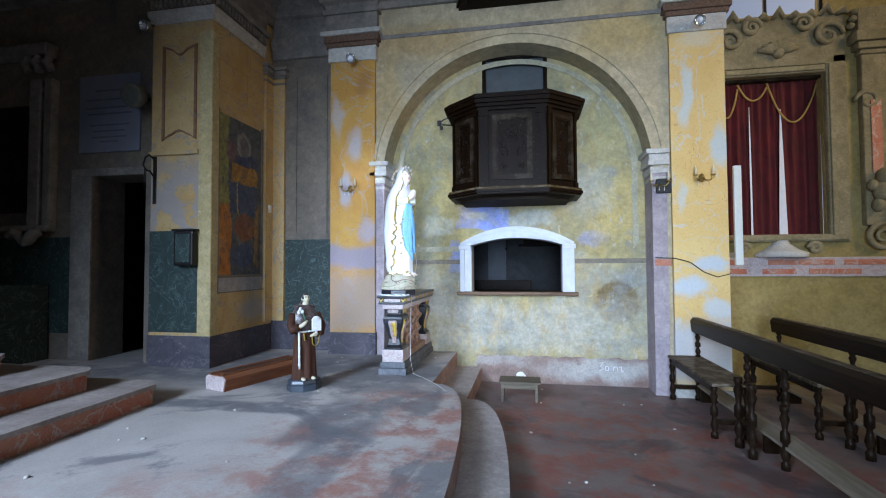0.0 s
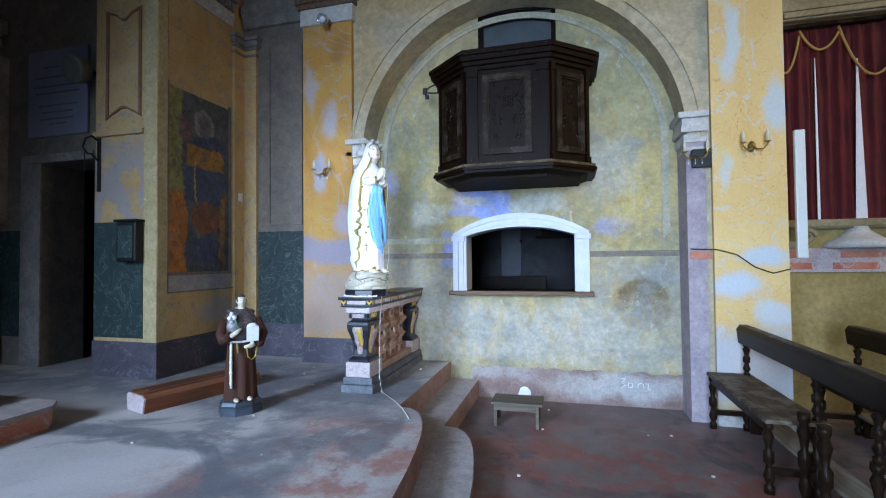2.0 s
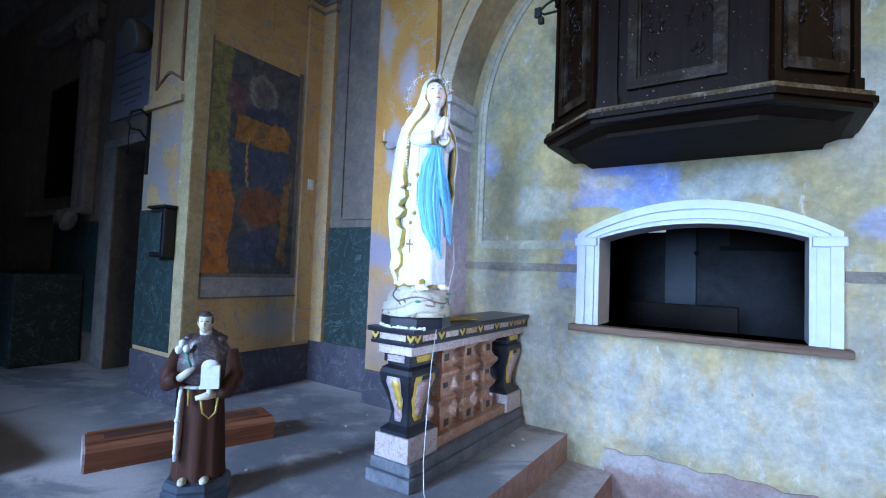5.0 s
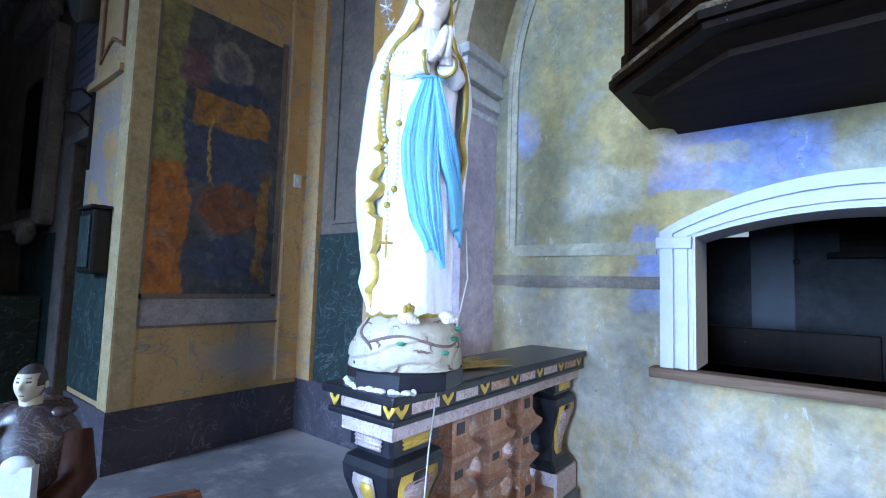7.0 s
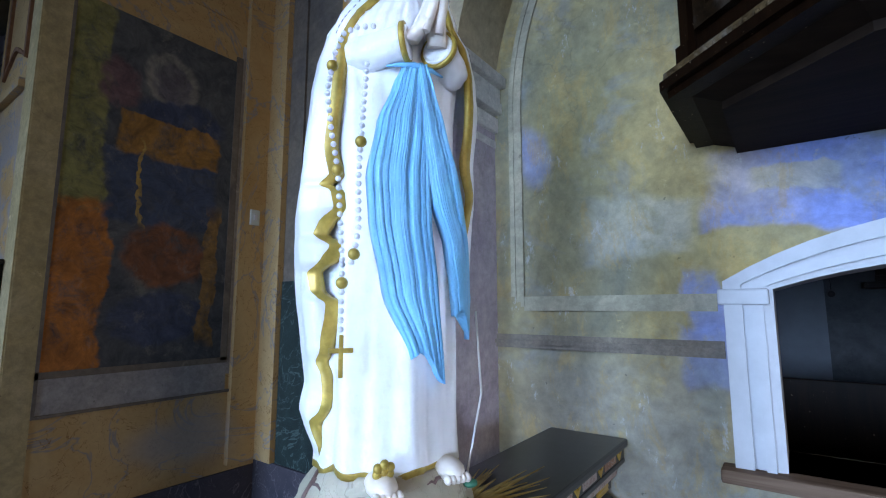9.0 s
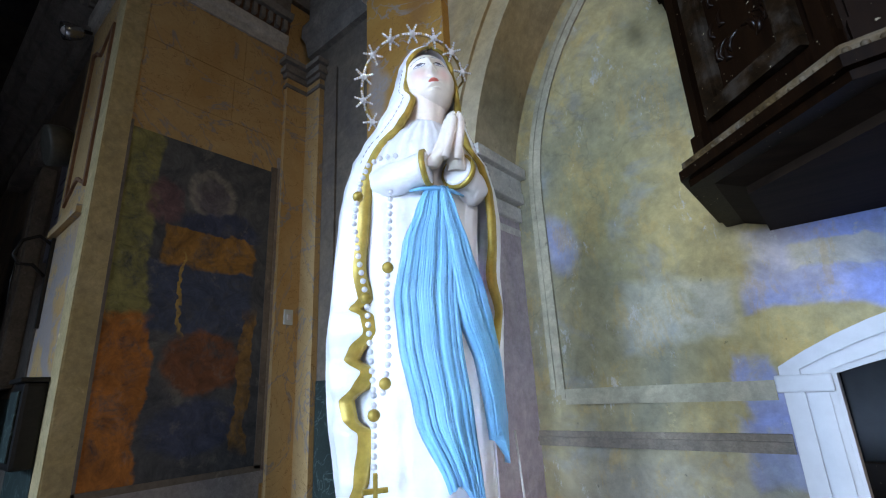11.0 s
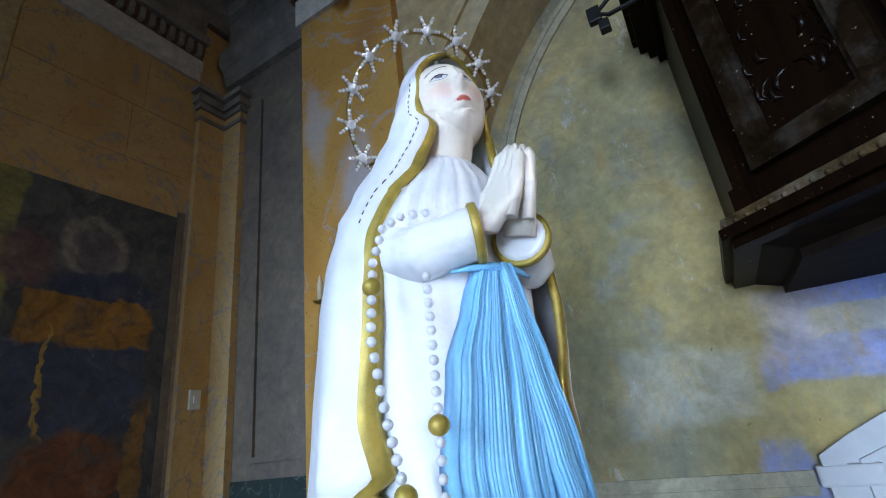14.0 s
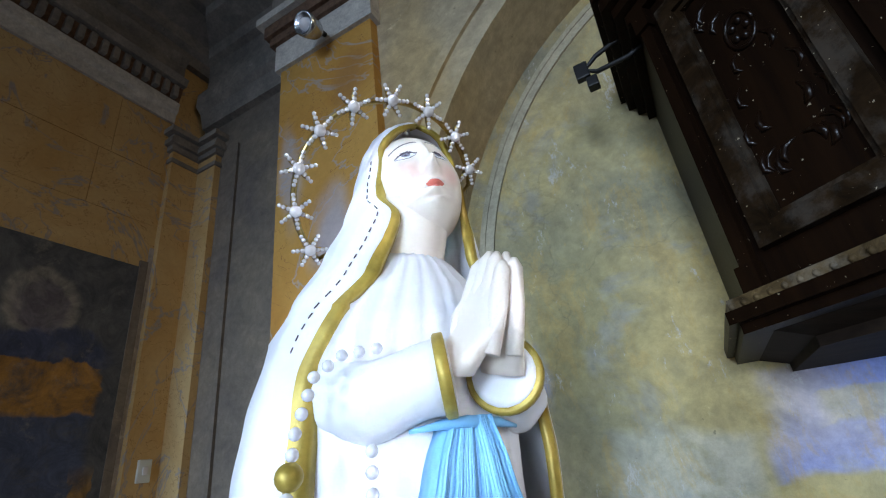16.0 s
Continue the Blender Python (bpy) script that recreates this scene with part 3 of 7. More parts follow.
    setting("baseboard_recess", bm, M_BASE, "purple painted base of the recess", "baseboard")
    # folded corner pilaster
    bm = bmesh.new()
    prism(bm, [(-3.78, 6.20), (-3.735, 6.20), (-3.735, 6.385), (-3.555, 6.385), (-3.555, 6.43), (-3.78, 6.43)], 0.42, 4.12)
    setting("pilaster_corner", bm, M_OCHRE, "ochre folded corner pilaster", "pilaster")
    bm = bmesh.new()
    for d, z0, z1 in ((0.012, 3.93, 3.96), (0.020, 4.02, 4.06), (0.045, 4.06, 4.10), (0.025, 4.10, 4.14), (0.060, 4.14, 4.18)):
        prism(bm, [(-3.78, 6.20 - d), (-3.735 + d, 6.20 - d), (-3.735 + d, 6.385 - d), (-3.555 + d, 6.385 - d), (-3.555 + d, 6.43), (-3.78, 6.43)], z0, z1)
    setting("capital", bm, M_STONE, "small grey folded capital", "capital")

    # side pier: painted wall facing the nave, front face, door wall
    bm = bmesh.new()
    prism(bm, [(-4.62, 5.07), (-3.78, 5.07), (-3.78, 6.9), (-4.62, 6.9)], 0, 5.4)
    setting("wall_pier", bm, M_OCHRE, "ochre painted stone pier with faded blocks")
    bm = bmesh.new()
    prism(bm, [(-4.635, 5.055), (-3.765, 5.055), (-3.765, 6.43), (-3.78, 6.43), (-3.78, 5.07), (-4.635, 5.07)], 0, 0.38)
    setting("baseboard_pier", bm, M_BASE, "purple black painted pier base", "baseboard")
    bm = bmesh.new()
    box(bm, -3.95, -3.776, 5.062, 5.07, 0.38, 4.12)
    box(bm, -3.78, -3.772, 5.07, 5.19, 0.38, 4.12)
    setting("trim_corner", bm, M_BAND, "pale ochre painted corner band", "trim")
    # panel on the pier's front, with shaped ends
    bm = bmesh.new()
    L, Rr, B, T = -4.47, -3.99, 2.78, 3.98
    out = [(L, B), (L, T), (L + 0.09, T - 0.03)] + [(L + 0.14 + 0.20 * i / 6, T - 0.05 - 0.06 * math.sin(math.pi * i / 6)) for i in range(7)] + [(Rr - 0.09, T - 0.03), (Rr, T), (Rr, B), (Rr - 0.08, B + 0.05)] + \
        [(Rr - 0.12 - 0.24 * i / 6, B + 0.06 + 0.05 * math.sin(math.pi * i / 6)) for i in range(7)] + [(L + 0.08, B + 0.05)]
    c = (-4.23, 3.38)
    inn = [(c[0] + (x - c[0]) * 0.86, c[1] + (z - c[1]) * 0.945) for x, z in out]
    n = len(out)
    for i in range(n):
        j = (i + 1) % n
        prism(bm, [out[i], out[j], inn[j], inn[i]], 5.054, 5.07, 1)
    setting("trim_pier_panel", bm, plaster("red_brown_line", (0.24, 0.12, 0.07), (0.32, 0.18, 0.11), scale=6), "reddish brown shaped panel border", "moulding")
    bm = bmesh.new()
    box(bm, -4.63, -3.95, 5.035, 5.07, 2.60, 2.65)
    setting("trim_pier_line", bm, M_OCHRE, "narrow string moulding on the pier", "moulding")
    bm = bmesh.new()
    box(bm, -4.62, -3.955, 5.06, 5.07, 0.42, 1.66)
    setting("panel_green", bm, M_GREEN, "dark green painted marble panel", "panel")

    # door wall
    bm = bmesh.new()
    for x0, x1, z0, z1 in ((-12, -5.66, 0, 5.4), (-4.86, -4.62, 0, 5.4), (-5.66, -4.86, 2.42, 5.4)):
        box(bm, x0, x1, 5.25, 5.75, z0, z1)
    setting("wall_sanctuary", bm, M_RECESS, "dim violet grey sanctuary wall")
    bm = bmesh.new()
    for x0, x1, z0, z1 in ((-5.98, -5.66, 0, 2.42), (-5.98, -4.86, 2.42, 2.52)):
        box(bm, x0, x1, 5.22, 5.25, z0, z1, 0.01)
    setting("door_surround", bm, M_STONE, "grey stone doorway surround", "door frame")
    bm = bmesh.new()
    box(bm, -7.4, -5.98, 5.235, 5.25, 0.35, 1.62)
    setting("panel_green", bm, M_GREEN, "dark green painted marble panel", "panel")
    # added room behind the doorway; near-black walls carry its darkness
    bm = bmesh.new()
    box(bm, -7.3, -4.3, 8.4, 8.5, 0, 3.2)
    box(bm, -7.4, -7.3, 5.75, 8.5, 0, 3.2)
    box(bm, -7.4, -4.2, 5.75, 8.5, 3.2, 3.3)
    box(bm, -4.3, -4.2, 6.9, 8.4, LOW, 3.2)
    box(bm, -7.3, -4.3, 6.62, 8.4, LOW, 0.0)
    setting("wall_sacristy", bm, M_DARKVOID, "added room behind the open doorway, darkness put into its near-black walls")

    # cornice all round the upper wall
    bm = bmesh.new()
    path = [(-12, 5.25), (-4.62, 5.25), (-4.62, 5.07), (-3.78, 5.07), (-3.78, 6.43), (-2.73, 6.43), (-2.73, 6.18), (-2.08, 6.18), (-2.08, 6.24), (1.76, 6.24), (1.76, 6.18), (2.39, 6.18), (2.39, 6.9)]
    sweep(bm, path, [(-0.2, 4.82), (0.05, 4.82), (0.07, 4.90), (0.12, 4.92), (0.14, 5.00), (0.26, 5.06), (0.30, 5.08), (0.31, 5.16), (0.37, 5.17), (0.39, 5.25), (0.43, 5.30), (0.43, 5.36), (-0.2, 5.40)])
    setting("cornice", bm, M_STONE, "grey moulded cornice", "cornice")
    for p in ([(-4.62, 5.25), (-4.62, 5.07), (-3.78, 5.07), (-3.78, 6.19)],):
        bm = bmesh.new()
        sweep(bm, p, [(-0.1, 4.26), (0.02, 4.26), (0.025, 4.33), (0.045, 4.35), (0.05, 4.42), (-0.1, 4.42)])
        sweep(bm, p, [(-0.1, 4.42), (0.03, 4.42), (0.05, 4.50), (0.06, 4.55), (-0.1, 4.55)], mat=1)
        sweep(bm, p, [(-0.1, 4.55), (0.10, 4.55), (0.12, 4.60), (0.05, 4.61), (0.05, 4.76), (0.09, 4.82), (-0.1, 4.82)], mat=2)
        setting("architrave", bm, [M_PALE, M_DARKBAND, M_STONE], "white moulded architrave with a dark carved band", "moulding")
    bm = bmesh.new()
    for k in range(13):
        x = -4.60 + 0.066 * k
        box(bm, x, x + 0.036, 4.985, 5.03, 4.435, 4.535, 0.006)
    for k in range(17):
        y = 5.06 + 0.066 * k
        box(bm, -3.74, -3.695, y, y + 0.036, 4.435, 4.535, 0.006)
    tagged(setting("dentil_band", bm, M_STONE, "row of small carved blocks in the dark band", "moulding"), kind="stuff")
    bm = bmesh.new()
    sweep(bm, [(-3.735, 6.43), (-2.73, 6.43)], [(-0.1, 4.30), (0.05, 4.32), (0.08, 4.44), (0.12, 4.48), (0.12, 4.60), (0.05, 4.62), (0.05, 4.82), (-0.1, 4.82)])
    sweep(bm, [(-2.08, 6.24), (1.76, 6.24)], [(-0.1, 4.40), (0.02, 4.40), (0.04, 4.44), (-0.1, 4.46)])
    setting("trim_string", bm, M_STONE, "grey string moulding above the arch", "moulding")
    # upper walls, vault, and added closing walls out of view
    bm = bmesh.new()
    box(bm, -12, 2.39, 6.43, 6.92, 5.4, 9)
    box(bm, -12, -3.78, 5.5, 6.43, 5.4, 9)
    setting("wall_upper", bm, M_VAULT, "dim plaster upper wall")
    bm = bmesh.new()
    box(bm, -12.3, 13.3, -9.3, 11, 9, 9.3)
    setting("ceiling", bm, M_VAULT, "dim plaster ceiling", "ceiling")
    # unseen wall, openings cut where the added lamps stand
    bm = bmesh.new()
    for x0, x1, z0, z1 in ((-12.3, -5.6, LOW, 9), (-3.6, -0.8, LOW, 9), (1.4, 5.6, LOW, 9), (7.6, 13.3, LOW, 9), (-5.6, -3.6, LOW, 3.0), (-5.6, -3.6, 6.2, 9), (-0.8, 1.4, 3.8, 9), (5.6, 7.6, 3.4, 9)):
        box(bm, x0, x1, -6.4, -6.0, z0, z1)
    setting("wall_south", bm, M_NAVE, "added unseen nave wall with openings for the added lamps")
    bm = bmesh.new()
    box(bm, -12.3, -12, -6, 6, LOW, 9)
    setting("wall_west", bm, M_NAVE, "added unseen west closing wall")
    bm = bmesh.new()
    for y0, y1, z0, z1 in ((-6, -3.2, LOW, 9), (-0.8, 7.2, LOW, 9), (-3.2, -0.8, 3.4, 9)):
        box(bm, 12, 13.3, y0, y1, z0, z1)
    setting("wall_east", bm, M_NAVE, "added unseen east closing wall with an opening")

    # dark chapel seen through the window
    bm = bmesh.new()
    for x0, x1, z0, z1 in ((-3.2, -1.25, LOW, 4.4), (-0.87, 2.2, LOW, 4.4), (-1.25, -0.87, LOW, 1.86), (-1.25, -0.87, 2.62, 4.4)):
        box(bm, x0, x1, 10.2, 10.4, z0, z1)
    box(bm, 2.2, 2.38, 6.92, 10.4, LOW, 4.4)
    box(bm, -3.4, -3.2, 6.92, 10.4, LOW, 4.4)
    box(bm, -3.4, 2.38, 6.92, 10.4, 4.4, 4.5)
    setting("wall_chapel", bm, M_DARKROOM, "grey chapel wall behind the window, dimness put into its colour")
    bm = bmesh.new()
    box(bm, -0.84, -0.47, 10.0, 10.2, LOW, 4.4)
    setting("pillar_chapel", bm, M_PILLAR, "grey chapel pillar, dimness put into its colour", "pillar")
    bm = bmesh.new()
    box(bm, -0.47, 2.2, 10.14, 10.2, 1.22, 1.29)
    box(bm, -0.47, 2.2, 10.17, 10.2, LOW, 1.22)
    setting("trim_chapel", bm, M_DARKROOM, "chapel dado, dimness put into its colour", "moulding")


build_walls()

# ---------------------------------------------------------------- materials of the things
M_GLAZE = plain("white_glazed_plaster", (0.80, 0.80, 0.82), 0.38, 0.03, 30, 0, 0.05)
M_SASH = plain("sky_blue_paint", (0.17, 0.47, 0.74), 0.45, 0.08, 14, 0, 0.08)
M_GOLD = plain("gold_paint", (0.40, 0.29, 0.055), 0.42, 0.25, 40, 0.35)


def flesh():
    m = Nodes("painted_flesh")
    c = m.ramp(m.noise(12, 5, 0.6), [(0.3, (0.76, 0.66, 0.56)), (0.7, (0.82, 0.73, 0.63))])
    for y in (-0.012, 0.044):
        c = m.mix(m.math("MULTIPLY", m.blob(m.p, (0.105, y, 1.382), (0.032, 0.016, 0.014), 0.8), 0.42), c, (0.78, 0.36, 0.28))
    return m.done(c, 0.42, m.noise(30, 4), 0.03, 0.003)


M_SKIN = flesh()
M_LIPS = plain("painted_red", (0.66, 0.15, 0.11), 0.5, 0.1)
M_EYE = plain("painted_dark_line", (0.055, 0.035, 0.05), 0.35, 0.2)
M_IRIS = plain("painted_grey_iris", (0.22, 0.22, 0.28), 0.3, 0.2)
M_ROCK = marble("painted_rock", (0.40, 0.36, 0.27), (0.54, 0.50, 0.38), (0.34, 0.30, 0.23), None, 2.4, 0.6, 0.012)
M_CRACK = plain("brown_painted_crack", (0.16, 0.10, 0.09), 0.6, 0.2, 30)
M_LEAF = plain("green_paint", (0.05, 0.22, 0.13), 0.5, 0.2)
M_ROBE = wood("brown_habit_paint", (0.040, 0.018, 0.013), (0.085, 0.038, 0.026), 0.4, 2)
M_CAPE = marble("chipped_brown_cape_paint", (0.050, 0.030, 0.030), (0.085, 0.052, 0.050), (0.17, 0.16, 0.17), None, 9.0, 0.35, 0.020)
M_IVORY = plain("ivory_face_paint", (0.62, 0.55, 0.40), 0.5, 0.1)
M_HAIR = plain("dark_hair_paint", (0.05, 0.045, 0.045), 0.5, 0.3)
M_ROPE = plain("white_rope", (0.70, 0.70, 0.70), 0.7, 0.1, 60)
M_FRIARBASE = plain("blue_black_base_paint", (0.035, 0.045, 0.06), 0.4, 0.5, 10)
M_PEARL = plain("pearl_bead", (0.72, 0.72, 0.76), 0.22, 0.05)
M_GEM = plain("white_crystal", (0.66, 0.61, 0.58), 0.10, 0.15)
M_ORANGE = marble("orange_marble", (0.34, 0.15, 0.075), (0.48, 0.27, 0.16), (0.52, 0.42, 0.36), (0.20, 0.07, 0.04), 9, 0.35, 0.03)
M_PINK = marble("pinkish_white_marble", (0.46, 0.38, 0.37), (0.58, 0.52, 0.52), (0.38, 0.22, 0.20), None, 11, 0.4, 0.03)
M_GREYSTONE = plaster("blue_grey_stone", (0.11, 0.12, 0.14), (0.20, 0.21, 0.235), scale=5)
M_INLAY = plain("yellow_marble_inlay", (0.56, 0.37, 0.06), 0.4, 0.15)
M_REDINLAY = marble("red_white_inlay", (0.34, 0.08, 0.06), (0.52, 0.40, 0.38), (0.62, 0.56, 0.54), None, 18, 0.4, 0.05)
M_CURTAIN = plain("dark_red_velvet", (0.085, 0.004, 0.005), 0.85, 0.35, 5)
M_CORD = plain("ochre_cord", (0.36, 0.22, 0.06), 0.7, 0.2, 50)
M_STUCCO = plaster("ochre_grey_stucco", (0.22, 0.18, 0.095), (0.36, 0.30, 0.18), scale=3.2)
M_BAYWALL = plaster("mustard_plaster", (0.30, 0.22, 0.07), (0.42, 0.32, 0.13), scale=1.4)
M_TUBE = plain("white_enamel", (0.62, 0.66, 0.64), 0.4, 0.05)
M_PLAQUE = plain("pale_marble_plaque", (0.20, 0.21, 0.27), 0.5, 0.1, 4)
M_INK = plain("faded_lettering", (0.13, 0.13, 0.17), 0.7, 0.2)
M_STEEL = plain("silver_lamp_metal", (0.55, 0.57, 0.60), 0.25, 0.1, 30, 0.9)
M_TERRA = wood("red_brown_wood", (0.13, 0.045, 0.022), (0.27, 0.105, 0.055), 0.5, 1)
M_TERRATOP = wood("dark_box_top", (0.05, 0.025, 0.02), (0.13, 0.065, 0.045), 0.5, 1)
M_PINE = wood("worn_stool_wood", (0.08, 0.065, 0.05), (0.18, 0.15, 0.115), 0.7, 0)
M_GLASSDARK = plain("dark_painted_canvas", (0.006, 0.006, 0.007), 0.5, 0.5, 2)
M_KNEEL = wood("pale_dusty_kneeler", (0.22, 0.18, 0.13), (0.36, 0.31, 0.25), 0.7, 1)
M_CABLE = plain("white_cable", (0.66, 0.66, 0.64), 0.5, 0.05)


def fresco():
    m = Nodes("faded_fresco")
    c = m.ramp(m.noise(2.6, 8, 0.65, 0.8), [(0.3, (0.07, 0.08, 0.10)), (0.7, (0.15, 0.16, 0.17))])
    fine = m.n("ShaderNodeTexNoise")
    fine.inputs["Scale"].default_value, fine.inputs["Detail"].default_value = 11, 8
    m.l(m.p, fine.inputs["Vector"])
    off = m.vec("SUBTRACT", fine.outputs["Color"], (0.5, 0.5, 0.5)).outputs[0]
    w = m.vec("ADD", m.wobble(3.2, 0.16), m.vec("MULTIPLY", off, (0.10, 0.10, 0.10)).outputs[0]).outputs[0]
    rows = (
        ((0, 5.26, 2.55), (9, 0.14, 0.62), (0.23, 0.22, 0.08), 0.2, True), ((0, 5.26, 1.55), (9, 0.19, 0.46), (0.42, 0.155, 0.03), 0.15, True),
        ((0, 5.72, 2.86), (9, 0.17, 0.20), (0.22, 0.21, 0.19), 0.25, False), ((0, 5.72, 2.84), (9, 0.12, 0.14), (0.13, 0.12, 0.14), 0.3, False),
        ((0, 5.45, 2.72), (9, 0.12, 0.16), (0.15, 0.09, 0.10), 0.3, False), ((0, 5.80, 2.62), (9, 0.28, 0.12), (0.05, 0.065, 0.12), 0.3, False),
        ((0, 5.74, 2.44), (9, 0.27, 0.13), (0.33, 0.17, 0.04), 0.12, True), ((0, 5.72, 2.12), (9, 0.30, 0.20), (0.055, 0.075, 0.13), 0.2, True),
        ((0, 5.74, 1.74), (9, 0.27, 0.22), (0.21, 0.085, 0.04), 0.25, False), ((0, 5.74, 1.36), (9, 0.28, 0.17), (0.06, 0.075, 0.13), 0.25, False),
        ((0, 6.02, 1.62), (9, 0.05, 0.42), (0.26, 0.15, 0.05), 0.3, True), ((0, 5.60, 2.16), (9, 0.010, 0.24), (0.45, 0.30, 0.08), 0.3, True),
    )
    for centre, radius, colour, soft, square in rows:
        k = m.blob(w, centre, radius, soft * 0.45, square)
        c = m.mix(m.math("MULTIPLY", k, m.mask(m.noise(8, 8, 0.75, 0.5), 0.25, 0.55)), c, tuple(min(1, 1.45 * v) for v in colour))
    c = m.mix(0.75, c, m.ramp(m.noise(6.5, 9, 0.72, 1.5), [(0.34, (0.28, 0.28, 0.30)), (0.66, (1.15, 1.1, 1.05))]), "MULTIPLY")
    worn = m.mask(m.noise(7, 9, 0.75), 0.56, 0.68)
    c = m.mix(m.math("MULTIPLY", worn, 0.35), c, (0.34, 0.31, 0.27))
    f = m.noise(34, 6, 0.7)
    c = m.mix(0.45, c, m.ramp(f, [(0.3, (0.45, 0.45, 0.45)), (0.7, (1, 1, 1))]), "MULTIPLY")
    return m.done(c, 0.8, f, 0.2, 0.004)


# ---------------------------------------------------------------- wall fittings of the painted pier
bm = bmesh.new()
box(bm, -3.78, -3.771, 5.205, 6.13, 1.11, 3.16)
solid("fresco", bm, fresco(), "faded wall fresco in orange, olive and dark blue", "fresco")
bm = bmesh.new()
M_FRAMEPAINT = plaster("lilac_grey_border_paint", (0.33, 0.31, 0.30), (0.48, 0.45, 0.45), scale=3)
for y0, y1, z0, z1 in ((6.13, 6.175, 1.09, 3.2), (5.19, 6.175, 1.075, 1.11), (5.19, 5.205, 0.9, 3.2)):
    box(bm, -3.78, -3.766, y0, y1, z0, z1)
box(bm, -3.78, -3.7725, 6.175, 6.2, 1.0, 3.3, 0, 1)
box(bm, -3.78, -3.773, 5.205, 6.175, 0.90, 1.075, 0, 1)
box(bm, -3.78, -3.762, 5.19, 6.2, 0.885, 0.90)
setting("trim_fresco", bm, [M_RECESS, M_FRAMEPAINT], "lilac grey painted border round the fresco", "moulding")
bm = bmesh.new()
rng = random.Random(4)
for z0, z1 in ((3.45, 3.83), (3.83, 4.25)):
    y = 5.2
    while y < 6.1:
        y1 = min(y + rng.uniform(0.5, 0.9), 6.18)
        box(bm, -3.78, -3.775, y, y1 - 0.006, z0, z1 - 0.006)
        y = y1
setting("trim_blocks", bm, M_OCHRE, "ochre painted stone blocks above the fresco", "moulding")


def light_switch():
    t = thing("light_switch", pose(-3.733, 6.30, 2.06), "white plastic light switch on the pilaster", "light switch")
    bm = bmesh.new()
    box(bm, -0.003, 0.014, -0.035, 0.035, -0.055, 0.055, 0.006)
    part("plate", bm, M_TUBE, t)
    bm = bmesh.new()
    box(bm, 0.014, 0.022, -0.014, 0.014, -0.02, 0.02, 0.004)
    part("rocker", bm, M_PEARL, t)


light_switch()


def wall_cabinet():
    t = thing("wall_box", pose(-4.07, 5.06, 1.45), "small dark glazed box hung on the pier", "wall box")
    bm = bmesh.new()
    box(bm, -0.13, 0.13, -0.10, 0.0, -0.22, 0.20, 0.02)
    part("body", bm, M_IRON, t)
    bm = bmesh.new()
    box(bm, -0.10, 0.10, -0.112, -0.10, -0.18, 0.16, 0.008)
    part("door", bm, M_GREEN, t)
    bm = bmesh.new()
    box(bm, -0.145, 0.145, -0.12, 0.0, 0.20, 0.225, 0.006)
    part("top", bm, M_IRON, t)


wall_cabinet()


def hanging_bracket():
    t = thing("lamp_bracket", pose(-4.56, 5.07, 2.35), "black wrought iron bracket on the pier", "bracket")
    bm = bmesh.new()
    box(bm, -0.02, 0.02, -0.02, 0.0, -0.35, 0.24, 0.004)
    part("plate", bm, M_IRON, t)
    bm = bmesh.new()
    tube(bm, [(0, -0.015, 0.2), (-0.02, -0.08, 0.25), (0.0, -0.16, 0.20), (0.0, -0.19, 0.10), (0.02, -0.16, 0.04), (0.0, -0.09, 0.05), (0, -0.02, -0.02)], 0.011)
    part("arm", bm, M_IRON, t)
    bm = bmesh.new()
    tube(bm, [(0, -0.17, 0.08), (0.005, -0.175, -0.06), (0, -0.17, -0.20)], 0.005, 6)
    part("chain", bm, M_IRON, t)


hanging_bracket()


def loudspeaker():
    t = thing("loudspeaker", pose(-4.83, 5.25, 3.40), "dark round loudspeaker on a wall bracket", "loudspeaker")
    bm = bmesh.new()
    rings = [circle((0.0, -0.10 - d, -0.25 * d), r, 18, (1, 0, 0), (0, -0.25, 1)) for d, r in ((0, 0.06), (0.05, 0.12), (0.10, 0.145), (0.18, 0.15), (0.20, 0.14), (0.19, 0.10))]
    loft(bm, rings)
    part("housing", bm, plain("grey_green_metal", (0.10, 0.10, 0.085), 0.5), t)
    bm = bmesh.new()
    tube(bm, [(0, 0, 0), (0, -0.06, 0), (0, -0.12, -0.02)], 0.022)
    part("bracket", bm, M_IRON, t)


loudspeaker()


def plaque():
    t = thing("inscribed_plaque", pose(-5.40, 5.25, 3.26), "pale stone plaque with faded inscription", "plaque")
    bm = bmesh.new()
    box(bm, -0.47, 0.46, -0.03, 0.0, -0.53, 0.50, 0.008)
    part("slab", bm, M_PLAQUE, t)
    r = random.Random(7)
    for i, (w, z) in enumerate(((0.22, 0.28), (0.36, 0.16), (0.38, 0.05), (0.34, -0.03), (0.30, -0.18), (0.24, -0.26), (0.26, -0.34), (0.14, -0.40))):
        bm = bmesh.new()
        box(bm, -w, w, -0.0325, -0.029, z, z + 0.022)
        part("inscription_line", bm, M_INK, t)


plaque()


